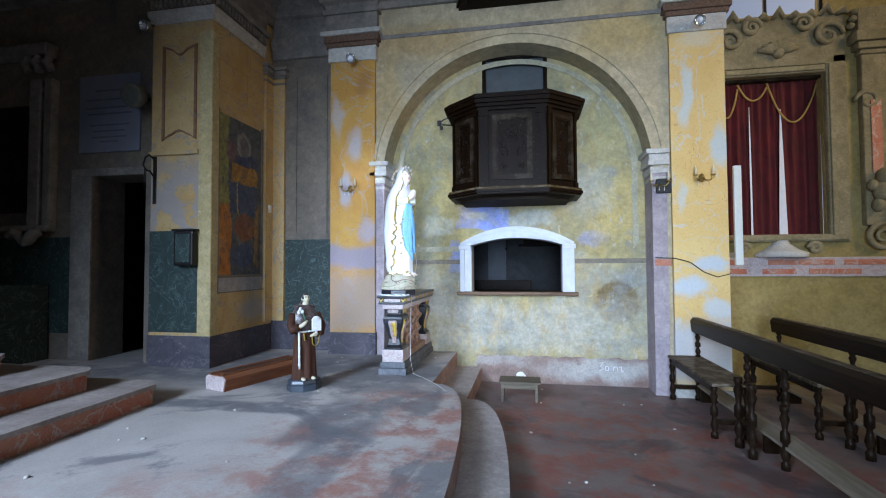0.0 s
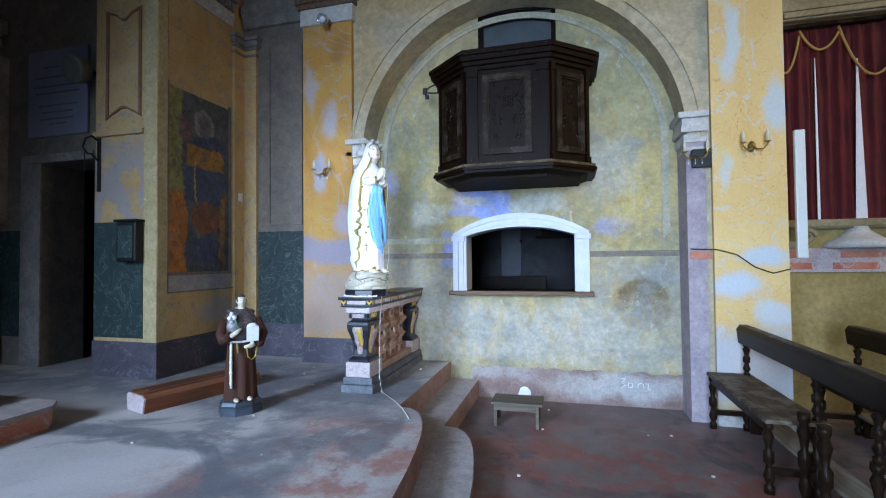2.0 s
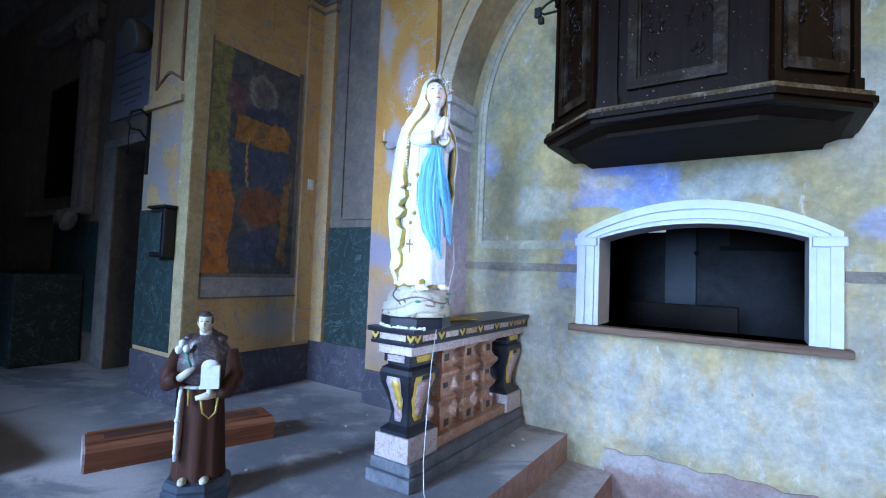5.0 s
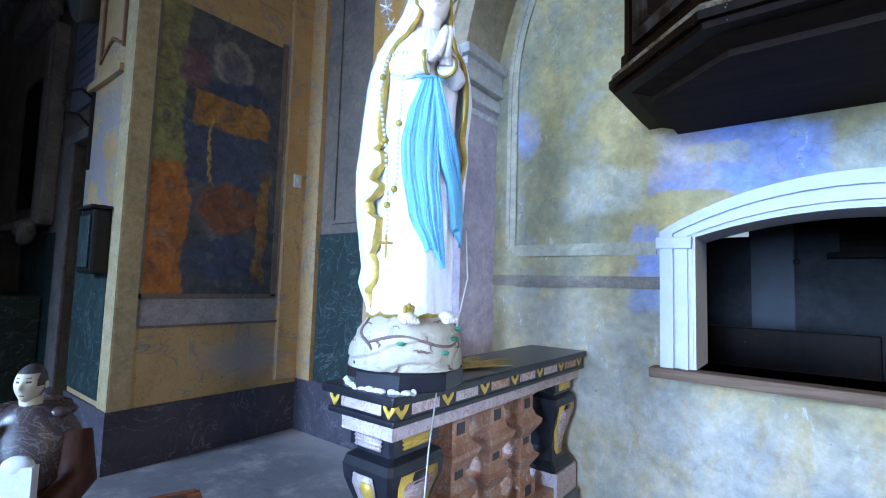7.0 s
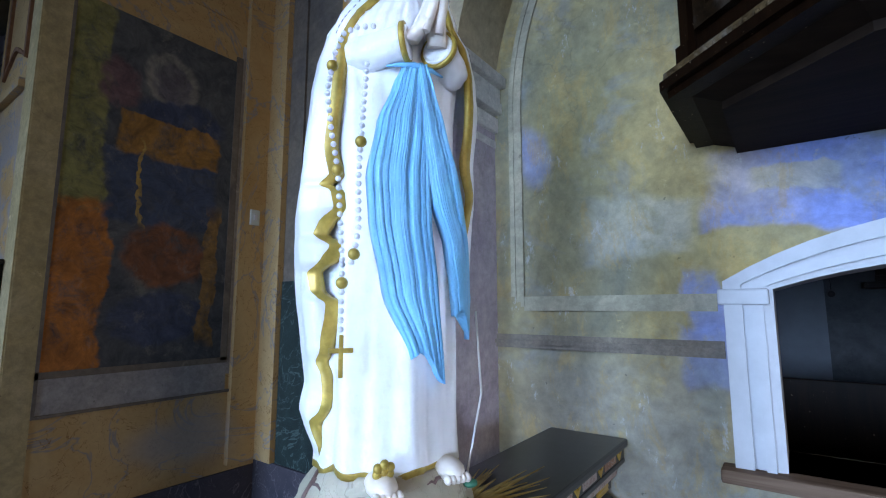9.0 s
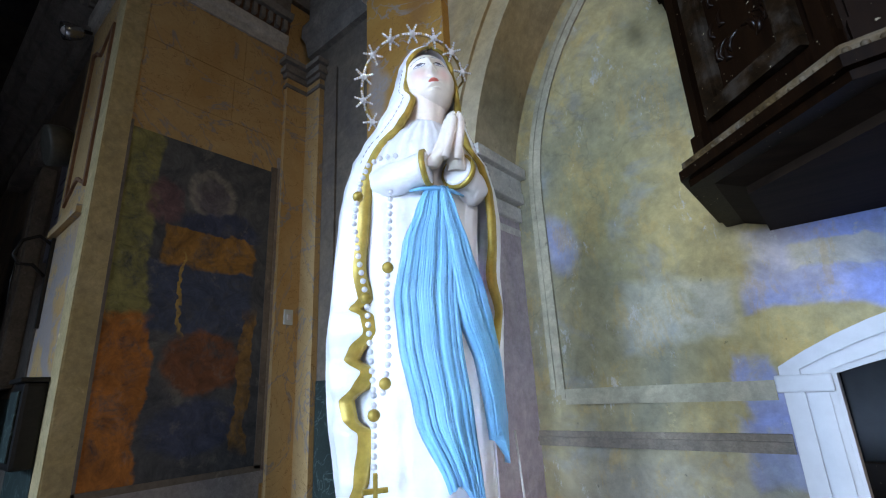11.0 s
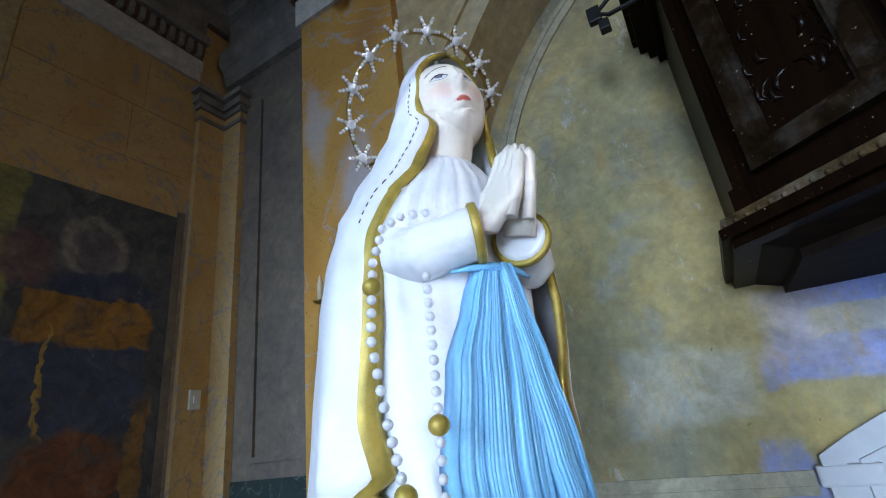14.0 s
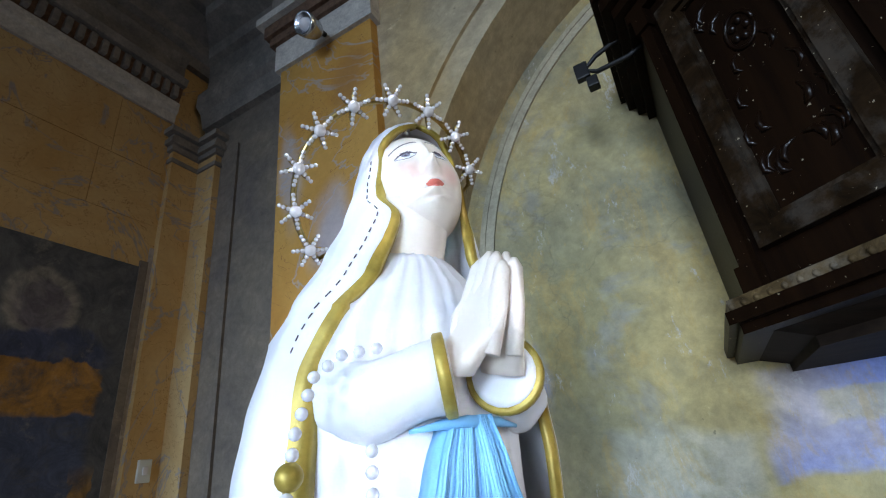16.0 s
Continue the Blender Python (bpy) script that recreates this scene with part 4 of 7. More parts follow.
def spotlight(m):
    t = thing("spotlight", m, "small silver round spotlight on the capital", "spotlight", "spotlights on the capitals")
    bm = bmesh.new()
    rings = [circle((0, -0.02 - d, -0.4 * d), r, 16, (1, 0, 0), (0, -0.4, 1)) for d, r in ((0, 0.03), (0.03, 0.05), (0.08, 0.062), (0.12, 0.062), (0.12, 0.05), (0.09, 0.03))]
    loft(bm, rings)
    part("housing", bm, M_STEEL, t)
    bm = bmesh.new()
    ball(bm, (0, -0.12, -0.04), 0.035)
    part("bulb", bm, M_PEARL, t, "unlit frosted bulb")
    bm = bmesh.new()
    tube(bm, [(0, 0.03, 0.03), (0, -0.02, 0.02), (0, -0.05, -0.01)], 0.014)
    part("bracket", bm, M_IRON, t)
    return t


s0 = spotlight(pose(-2.36, 6.115, 4.10))
copy_thing(s0, pose(2.07, 6.135, 4.20))
copy_thing(s0, pose(-4.60, 5.02, 4.22))


def sconce(m, label):
    t = thing("wall_sconce", m, label, "wall sconce", "wall sconces")
    bm = bmesh.new()
    loft(bm, [circle((0, -d, -0.01), (0.035 * s, 0.055 * s), 14, (1, 0, 0), (0, 0, 1)) for d, s in ((0, 1), (0.012, 1), (0.02, 0.6), (0.03, 0.3))])
    part("backplate", bm, M_BRASS, t)
    for s in (-1, 1):
        bm = bmesh.new()
        tube(bm, [(0, -0.02, 0), (s * 0.03, -0.06, -0.045), (s * 0.07, -0.09, -0.05), (s * 0.10, -0.10, -0.015), (s * 0.10, -0.10, 0.01)], 0.008)
        lathe(bm, [(0.006, 0.0), (0.028, 0.012), (0.03, 0.018), (0.012, 0.02)], (s * 0.10, -0.10), 12)
        part("arm", bm, M_BRASS, t)
        bm = bmesh.new()
        lathe(bm, [(0.012, 0.02), (0.013, 0.09), (0.011, 0.095), (0.006, 0.12), (0.001, 0.135)], (s * 0.10, -0.10), 10)
        part("candle", bm, M_IVORY, t, "cream candle tube")
    for x in (-0.06, 0.0, 0.06):
        bm = bmesh.new()
        lathe(bm, [(0.002, -0.05), (0.002, -0.082), (0.007, -0.09), (0.006, -0.10), (0.001, -0.108)], (x, -0.07), 7)
        part("drop", bm, M_GEM, t, "hanging glass drop")
    return t


c0 = sconce(pose(-2.43, 6.18, 2.30), "small brass two-candle sconce on the ochre pilaster")
copy_thing(c0, pose(2.10, 6.18, 2.28))
c1 = copy_thing(c0, pose(1.60, 6.20, 2.23))
c1["label"] = "blackened brass two-candle sconce on the mauve jamb"
bm = bmesh.new()
box(bm, 1.58, 1.755, 6.16, 6.205, 2.10, 2.28, 0.01)
solid("backing_board", bm, M_IRON, "black board behind the brass sconce", "board")

# ---------------------------------------------------------------- window under the pulpit


def service_window():
    bm = bmesh.new()
    wl, wr, wb, ws, wt = -0.80, 0.47, 0.85, 1.50, 1.61
    cx = (wl + wr) / 2

    def head(half, spring, top):
        rise = top - spring
        R = (half * half + rise * rise) / (2 * rise)
        a = math.degrees(math.asin(half / R))
        return arc(cx, top - R, R, 90 + a, 90 - a, 16)
    half = (wr - wl) / 2
    for d0, d1, ya, yb in ((0.0, 0.13, 6.575, 6.6), (0.02, 0.05, 6.555, 6.575), (0.085, 0.145, 6.55, 6.575), (-0.012, 0.0, 6.58, 6.90)):
        inner = [(wl - d0, wb)] + head(half + d0, ws + d0 * 0.2, wt + d0) + [(wr + d0, wb)]
        outer = [(wl - d1, wb)] + head(half + d1, ws + d1 * 0.2, wt + d1) + [(wr + d1, wb)]
        n = len(inner)
        for i in range(n - 1):
            prism(bm, [inner[i], outer[i], outer[i + 1], inner[i + 1]], ya, yb, 1)
    for x0, x1 in ((wl - 0.165, wl - 0.0), (wr + 0.0, wr + 0.165)):
        box(bm, x0, x1, 6.545, 6.6, 1.44, 1.50, 0.008)
    setting("window_1", bm, M_WHITE, "white painted segmental window surround", "window frame")
    bm = bmesh.new()
    box(bm, wl - 0.19, wr + 0.19, 6.50, 6.93, 0.80, 0.85, 0.012)
    setting("window_sill", bm, M_SILL, "worn brown wooden window sill", "window sill")


service_window()


def chapel_things():
    t = thing("bench_box", pose(-0.62, 8.6, LOW), "black wooden pew back in the dark chapel", "pew")
    bm = bmesh.new()
    box(bm, -0.67, 0.67, -0.03, 0.03, 0, 1.35, 0.01)
    part("back", bm, M_WOOD, t)
    bm = bmesh.new()
    box(bm, -0.67, 0.67, 0.03, 0.40, 0.42, 0.46, 0.01)
    part("seat", bm, M_WOOD, t)
    t = thing("confessional_shelf", pose(0.40, 10.14, 1.60), "dark wooden shelf board on the chapel wall", "shelf")
    bm = bmesh.new()
    box(bm, -0.6, 0.7, -0.16, 0.0, 0, 0.06, 0.01)
    part("board", bm, M_WOOD, t)
    for z in (0.12, 0.62):
        bm = bmesh.new()
        box(bm, -0.5, 0.6, -0.05, 0.0, z, z + 0.07, 0.008)
        part("rail", bm, M_WOOD, t)
    bm = bmesh.new()
    box(bm, -0.5, 0.6, -0.015, 0.0, 0.06, 0.75)
    part("panel", bm, M_WOOD, t)


chapel_things()
bm = bmesh.new()
tube(bm, [(-0.44, 9.7, 4.4), (-0.44, 9.7, 1.58)], 0.005, 5)
ball(bm, (-0.44, 9.7, 1.55), (0.03, 0.02, 0.03))
solid("bell_pull", bm, M_IRON, "thin cord with a knob hanging from the chapel ceiling", "bell cord")

# ---------------------------------------------------------------- pulpit
PUL = [(-0.955, 6.598), (-0.955, 6.05), (-0.585, 5.72), (0.235, 5.72), (0.61, 6.05), (0.61, 6.598)]


def grown(d):
    return [(-0.955 - d, 6.598), (-0.955 - d, 6.05 - 0.41 * d), (-0.585 - 0.41 * d, 5.72 - d), (0.235 + 0.41 * d, 5.72 - d), (0.61 + d, 6.05 - 0.41 * d), (0.61 + d, 6.598)]


def pulpit():
    t = thing("pulpit", pose(0, 0, 0), "dark carved walnut pulpit fixed to the wall", "pulpit")
    bm = bmesh.new()
    prism(bm, PUL, 2.14, 3.24)
    part("body", bm, M_WOOD, t)
    for name, steps, mat, lab in (
            ("base_moulding", ((0.072, 2.11, 2.142), (0.05, 2.085, 2.11)), M_WOOD, ""),
            ("bead_moulding", ((0.060, 2.142, 2.170),), M_RIM, "dusty worn gilt moulding"),
            ("top_rail", ((0.03, 3.12, 3.16), (0.06, 3.16, 3.20), (0.09, 3.20, 3.25), (0.11, 3.25, 3.29), (0.07, 3.29, 3.32)), M_WOOD, "")):
        bm = bmesh.new()
        loft(bm, [[(x, y, z) for x, y in grown(d)] for d, z0, z1 in sorted(steps, key=lambda q: q[1]) for z in (z0 + 0.0005, z1 - 0.0005)], smooth=False)
        part(name, bm, mat, t, lab)
    bm = bmesh.new()
    lo, hi = grown(-0.09), grown(0.0)
    loft(bm, [[(x, y, 2.035) for x, y in lo], [(x, y, 2.06) for x, y in lo], [(x, y, 2.09) for x, y in hi]], smooth=False)
    part("underside", bm, M_SOFFIT, t, "grey painted underside boards")
    # panels and corner pilasters on the three faces
    r = random.Random(3)
    for (ax, ay), (bx, by), cols in ((PUL[1], PUL[2], 1), (PUL[2], PUL[3], 1), (PUL[3], PUL[4], 1)):
        a, b = Vector((ax, ay)), Vector((bx, by))
        u = (b - a).normalized()
        nrm = Vector((u.y, -u.x))
        w = (b - a).length

        def slab(bm, s0, s1, z0, z1, d0, d1):
            pts = [a + u * s0 + nrm * d0, a + u * s1 + nrm * d0, a + u * s1 + nrm * d1, a + u * s0 + nrm * d1]
            prism(bm, [(p.x, p.y) for p in pts], z0, z1)
        margin = 0.17 if w > 0.6 else 0.08
        bm = bmesh.new()
        f = 0.05
        for s0, s1, z0, z1 in ((margin, w - margin, 2.26, 2.26 + f), (margin, w - margin, 3.06 - f, 3.06), (margin, margin + f, 2.26 + f, 3.06 - f), (w - margin - f, w - margin, 2.26 + f, 3.06 - f)):
            slab(bm, s0, s1, z0, z1, 0.0, 0.028)
        for s0, s1, z0, z1 in ((margin + f, w - margin - f, 2.31, 2.325), (margin + f, w - margin - f, 2.995, 3.01), (margin + f, margin + f + 0.015, 2.325, 2.995), (w - margin - f - 0.015, w - margin - f, 2.325, 2.995)):
            slab(bm, s0, s1, z0, z1, 0.0, 0.015)
        part("panel_frame", bm, M_WOODTRIM, t, "worn edge moulding of the carved panel")
        for s0 in (0.0, w - margin * 0.75):
            bm = bmesh.new()
            slab(bm, s0 + 0.012, s0 + margin * 0.75 - 0.012, 2.19, 3.11, 0.0, 0.022)
            slab(bm, s0 + 0.004, s0 + margin * 0.75 - 0.004, 2.17, 2.24, 0.0, 0.034)
            slab(bm, s0 + 0.004, s0 + margin * 0.75 - 0.004, 3.05, 3.12, 0.0, 0.034)
            part("pilaster", bm, M_WOOD, t)
        # carved relief: rosette over scrolls
        bm = bmesh.new()
        mid, big = w / 2, min(1.0, (w - 2 * margin) / 0.5)

        def on(s, z, d=0.01):
            p = a + u * s + nrm * d
            return (p.x, p.y, z)
        ring = [on(mid + 0.055 * big * math.cos(k * math.pi / 8), 2.80 + 0.055 * math.sin(k * math.pi / 8), 0.001) for k in range(17)]
        tube(bm, ring, 0.006, 6)
        for k in range(5):
            an = k * math.pi * 0.4
            ball(bm, on(mid + 0.028 * big * math.cos(an), 2.80 + 0.028 * math.sin(an), 0.0), (0.012, 0.012, 0.013), 7, 5)
        for k in range(17):
            dx, z, size = r.uniform(0.02, 0.17) * big, r.uniform(2.38, 2.96), r.uniform(0.008, 0.016)
            bend = r.uniform(-0.8, 0.8)
            for sgn in (-1, 1):
                path = [on(mid + sgn * (dx + 0.018 * q * math.cos(bend + q * 0.5)), z + 0.020 * q * math.sin(bend + q * 0.5), 0.0) for q in range(4)]
                tube(bm, path, [0.002, size * 0.7, size * 0.6, 0.002], 6)
        tagged(part("carving", bm, M_CARVE, t), "carved rosette and scrolls", kind="stuff")
    # worn gilt specks on the bottom moulding
    bm = bmesh.new()
    a, b = Vector(grown(0.060)[1]), Vector(grown(0.060)[2])
    for k in range(16):
        p = a.lerp(b, (k + 0.3) / 16)
        ball(bm, (p.x, p.y, 2.152), (0.008, 0.008, 0.009), 6, 4)
    a, b = Vector(grown(0.060)[2]), Vector(grown(0.060)[3])
    for k in range(28):
        p = a.lerp(b, (k + 0.3) / 28)
        ball(bm, (p.x, p.y, 2.152), (0.009, 0.008, 0.009), 6, 4)
    tagged(part("bead_edge", bm, M_RIM, t), "worn beaded edge", kind="stuff")


pulpit()


def pulpit_bracket():
    t = thing("iron_arm", pose(-0.985, 6.2, 3.13), "black iron lamp arm fixed to the pulpit", "lamp arm")
    bm = bmesh.new()
    tube(bm, [(0.03, -0.05, 0.06), (-0.05, -0.03, 0.075), (-0.12, -0.02, 0.06), (-0.17, -0.02, 0.02), (-0.13, -0.02, -0.01), (-0.02, -0.05, -0.03), (0.03, -0.06, -0.02)], 0.009)
    part("arm", bm, M_IRON, t)
    bm = bmesh.new()
    box(bm, -0.205, -0.155, -0.035, -0.005, -0.02, 0.05, 0.006)
    box(bm, -0.175, -0.135, -0.04, 0.0, -0.075, -0.03, 0.006)
    part("socket", bm, M_IRON, t)


pulpit_bracket()


def pulpit_door():
    t = thing("pulpit_doorway", pose(-0.165, 6.62, 3.0), "dark closed door behind the pulpit", "door")
    bm = bmesh.new()
    box(bm, -0.455, 0.455, 0.06, 0.09, -0.84, 1.24)
    part("leaf", bm, plain("blue_grey_door_paint", (0.045, 0.055, 0.06), 0.5, 0.3, 4), t)
    bm = bmesh.new()
    for x0, x1, z0, z1 in ((-0.455, -0.40, -0.84, 1.24), (0.40, 0.455, -0.84, 1.24), (-0.40, 0.40, 1.15, 1.24)):
        box(bm, x0, x1, -0.02, 0.06, z0, z1, 0.006)
    tube(bm, [(-0.42, -0.025, 1.17), (-0.2, -0.025, 1.195), (0, -0.025, 1.20), (0.2, -0.025, 1.195), (0.42, -0.025, 1.17)], 0.018)
    part("frame", bm, M_WOOD, t)


pulpit_door()


def sounding_board():
    t = thing("sounding_board", pose(-0.15, 6.24, 4.60), "dark wooden sounding board over the pulpit", "sounding board")
    bm = bmesh.new()
    for d, z0, z1 in ((0.0, 0.10, 0.14), (0.03, 0.14, 0.20), (-0.05, 0.20, 0.24)):
        prism(bm, [(-0.75 - d, 0.0), (-0.62 - d, -0.38 - d), (0.62 + d, -0.38 - d), (0.75 + d, 0.0)], z0, z1)
    part("board", bm, M_WOOD, t)
    for x in (-0.58, -0.2, 0.2, 0.58):
        bm = bmesh.new()
        lathe(bm, [(0.001, -0.03), (0.012, 0.0), (0.02, 0.04), (0.012, 0.10)], (x, -0.33), 8)
        part("pendant", bm, M_WOOD, t)


sounding_board()

# ---------------------------------------------------------------- altar rail


def altar_rail():
    t = thing("altar_rail", pose(-1.505, 5.065, 0) @ Matrix.Diagonal((0.78, 0.965, 1.04, 1)), "inlaid marble altar rail section with black top", "altar rail")
    W = 0.155
    bm = bmesh.new()
    box(bm, -0.205, 0.205, 0.0, 1.56, 0.0, 0.07, 0.01)
    box(bm, -0.185, 0.185, 0.02, 1.56, 0.07, 0.135, 0.016)
    part("plinth", bm, M_GREYSTONE, t, "blue grey stone plinth")
    for y0, y1 in ((0.03, 0.33), (1.30, 1.56)):
        bm = bmesh.new()
        box(bm, -W, W, y0, y1, 0.135, 0.265, 0.006)
        part("base_block", bm, M_PINK, t, "pinkish marble block")
    bm = bmesh.new()
    box(bm, -W + 0.02, W - 0.02, 0.33, 1.30, 0.135, 0.20, 0.006)
    part("bottom_rail", bm, M_ORANGE, t)
    prof = [(0.135, 0.265), (0.135, 0.285), (0.095, 0.31), (0.085, 0.37), (0.10, 0.44), (0.125, 0.50), (0.145, 0.55), (0.15, 0.595), (0.14, 0.62), (0.11, 0.635), (0.11, 0.65), (0.13, 0.655), (0.13, 0.70)]
    for yc in (0.18, 1.43):
        c = 0.13 if yc > 1 else 0.15
        bm = bmesh.new()
        loft(bm, [[(sx * h, yc + sy * min(h, c), z) for sx, sy in ((-1, -0.9), (-0.9, -1), (0.9, -1), (1, -0.9), (1, 0.9), (0.9, 1), (-0.9, 1), (-1, 0.9))] for h, z in prof], smooth=False)
        con = part("console", bm, M_BLACK, t, "black marble scroll console")

        def strip(name, mat, w0, w1, z0, z1, side, lift=0.004, shift=0.0):
            bm = bmesh.new()
            zs = [z0 + (z1 - z0) * k / 8 for k in range(9)]
            rows = []
            for k, z in enumerate(zs):
                h = next(ha + (hb - ha) * (z - za) / (zb - za) for (ha, za), (hb, zb) in zip(prof, prof[1:]) if za <= z <= zb) + lift
                w = w0 + (w1 - w0) * math.sin(math.pi * 0.5 * k / 8) + 0.006 * math.sin(k * 2.1)
                if side == 0:
                    rows.append([(-w + shift, yc - min(h, c + lift), z), (w + shift, yc - min(h, c + lift), z)])
                else:
                    rows.append([(h, yc - w + shift, z), (h, yc + w + shift, z)])
            loft(bm, rows, closed=False, caps=False)
            bmesh.ops.solidify(bm, geom=bm.faces[:], thickness=0.004)
            part(name, bm, mat, con)
        if yc < 1:
            strip("inlay", M_PINK, 0.025, 0.062, 0.33, 0.58, 0)
            strip("inlay", M_INLAY, 0.018, 0.034, 0.40, 0.56, 0, 0.007, 0.02)
            strip("inlay", M_REDINLAY, 0.012, 0.02, 0.36, 0.44, 0, 0.007, -0.01)
            strip("inlay", M_PINK, 0.075, 0.08, 0.658, 0.695, 0)
        strip("inlay", M_INLAY, 0.03, 0.10, 0.33, 0.585, 1)
        strip("inlay", M_REDINLAY, 0.02, 0.075, 0.36, 0.56, 1, 0.007)
        strip("inlay", M_BLACK, 0.008, 0.035, 0.45, 0.585, 1, 0.010)
        strip("inlay", M_INLAY, 0.07, 0.075, 0.658, 0.695, 1)
    for yc in (0.52, 0.81, 1.10):
        bm = bmesh.new()
        bp = [(0.075, 0.20), (0.075, 0.27), (0.055, 0.285), (0.05, 0.33), (0.085, 0.37), (0.095, 0.385), (0.07, 0.40), (0.055, 0.44), (0.055, 0.48), (0.10, 0.53), (0.105, 0.55), (0.075, 0.57), (0.06, 0.60), (0.06, 0.66), (0.085, 0.68), (0.085, 0.70)]
        loft(bm, [[(sx * h, yc + sy * h, z) for sx, sy in ((-1, -1), (1, -1), (1, 1), (-1, 1))] for h, z in bp], smooth=False)
        b = part("baluster", bm, M_ORANGE, t, "square turned orange marble baluster")
        for z0, z1 in ((0.215, 0.26), (0.445, 0.475), (0.61, 0.655)):
            bm = bmesh.new()
            h = 0.078 if z0 < 0.3 else (0.058 if z0 < 0.5 else 0.063)
            box(bm, h - 0.004, h, yc - 0.028, yc + 0.028, z0, z1)
            part("inlay", bm, M_BLACK, b)
    bm = bmesh.new()
    box(bm, -W, W, 0.03, 1.58, 0.70, 0.755, 0.008)
    part("frieze", bm, M_PINK, t, "pink and white marble frieze")
    bm = bmesh.new()
    box(bm, -0.20, 0.20, -0.005, 1.575, 0.755, 0.775, 0.006)
    box(bm, -0.195, 0.195, 0.005, 1.575, 0.775, 0.82)
    box(bm, -0.22, 0.22, -0.025, 1.575, 0.82, 0.85, 0.008)
    part("top_slab", bm, M_BLACK, t, "chipped black marble top slab")

    def vee(x, y, side):
        bm = bmesh.new()
        pts = [(-0.035, 0.02), (-0.02, 0.022), (-0.004, 0.0), (0.0, 0.006), (0.004, 0.0), (0.02, 0.022), (0.035, 0.02), (0.028, 0.004), (0.0, -0.022), (-0.028, 0.004)]
        pts = [(p[0], p[1] + 0.798) for p in pts]
        if side:
            prism(bm, [(y + p[0], p[1]) for p in pts], x, x + 0.004, 0)
        else:
            prism(bm, [(x + p[0], p[1]) for p in pts], y - 0.004, y, 1)
        part("inlay", bm, M_INLAY, t)
    r = random.Random(2)
    for k in range(7):
        y = 0.035 + k * 0.245
        vee(0.195, y, True)
        if k < 6:
            bm = bmesh.new()
            box(bm, 0.195, 0.198, y + 0.05, y + 0.195, 0.782, 0.814)
            part("inlay", bm, (M_REDINLAY, M_PINK, M_ORANGE)[k % 3], t)
    for x in (-0.165, 0.165):
        vee(x, 0.005, False)
    bm = bmesh.new()
    box(bm, -0.12, 0.12, 0.002, 0.005, 0.782, 0.814, 0)
    part("inlay", bm, M_PINK, t)


altar_rail()


def palm_fronds():
    bm = bmesh.new()
    r = random.Random(11)
    for k in range(17):
        a = radians(40 + 5.5 * k)
        x0, y0 = -1.50 + r.uniform(-0.02, 0.02), 5.52
        tube(bm, [(x0, y0, 0.89), (x0 + 0.08 * math.cos(a), y0 + 0.17 * math.sin(a), 0.897), (x0 + 0.20 * math.cos(a), y0 + r.uniform(0.30, 0.52) * math.sin(a), 0.892)], [0.0045, 0.006, 0.001], 5)
    solid("palm_frond", bm, plain("dried_palm", (0.44, 0.33, 0.11), 0.7, 0.3), "dried palm frond lying on the black marble", "palm frond")
    bm = bmesh.new()
    for k in range(22):
        a = radians(-160 + 120 * k / 21 + r.uniform(-4, 4))
        ball(bm, (-1.48 + 0.20 * math.cos(a), 5.25 + 0.195 * math.sin(a), 0.889), (r.uniform(0.010, 0.030), r.uniform(0.008, 0.020), r.uniform(0.005, 0.012)), 9, 5)
    solid("plaster_crumbs", bm, M_GLAZE, "white plaster crumbs along the statue base", "crumbs")


palm_fronds()

# ---------------------------------------------------------------- the tall statue
STATUE = pose(-1.45, 5.23, 0.85, 0, 0, -30)


def table(z, rows):
    """Values between rows of (z, a, b, ...), smoothly."""
    if z <= rows[0][0]:
        return rows[0][1:]
    for p, q in zip(rows, rows[1:]):
        if z <= q[0]:
            k = (z - p[0]) / (q[0] - p[0])
            k = k * k * (3 - 2 * k) * 0.5 + k * 0.5
            return [a + (b - a) * k for a, b in zip(p[1:], q[1:])]
    return rows[-1][1:]


ROBE = [(0.22, 0.135, 0.145), (0.35, 0.125, 0.14), (0.6, 0.12, 0.14), (0.85, 0.12, 0.14), (1.0, 0.115, 0.145), (1.1, 0.115, 0.155), (1.18, 0.112, 0.15), (1.225, 0.098, 0.118), (1.262, 0.076, 0.078), (1.285, 0.056, 0.058)]
CLOAK = [(0.27, 0.125, 0.140, 0.0, -0.015), (0.36, 0.14, 0.165, 0.0, -0.018), (0.42, 0.142, 0.158, 0.0, -0.014), (0.5, 0.152, 0.172, 0.0, -0.010), (0.65, 0.163, 0.197, 0.0, -0.004), (0.76, 0.166, 0.205, 0.0, 0.0),
         (0.9, 0.160, 0.197, 0.0, 0.002), (1.04, 0.155, 0.194, 0.0, 0.012), (1.10, 0.148, 0.187, 0.0, 0.015), (1.17, 0.133, 0.170, 0.0, 0.017), (1.224, 0.114, 0.141, 0.004, 0.014), (1.289, 0.098, 0.111, 0.012, 0.020),
         (1.34, 0.090, 0.094, 0.021, 0.027), (1.396, 0.086, 0.082, 0.029, 0.030), (1.44, 0.074, 0.073, 0.033, 0.030), (1.472, 0.060, 0.060, 0.036, 0.031), (1.497, 0.038, 0.037, 0.036, 0.031), (1.511, 0.004, 0.004, 0.034, 0.030)]
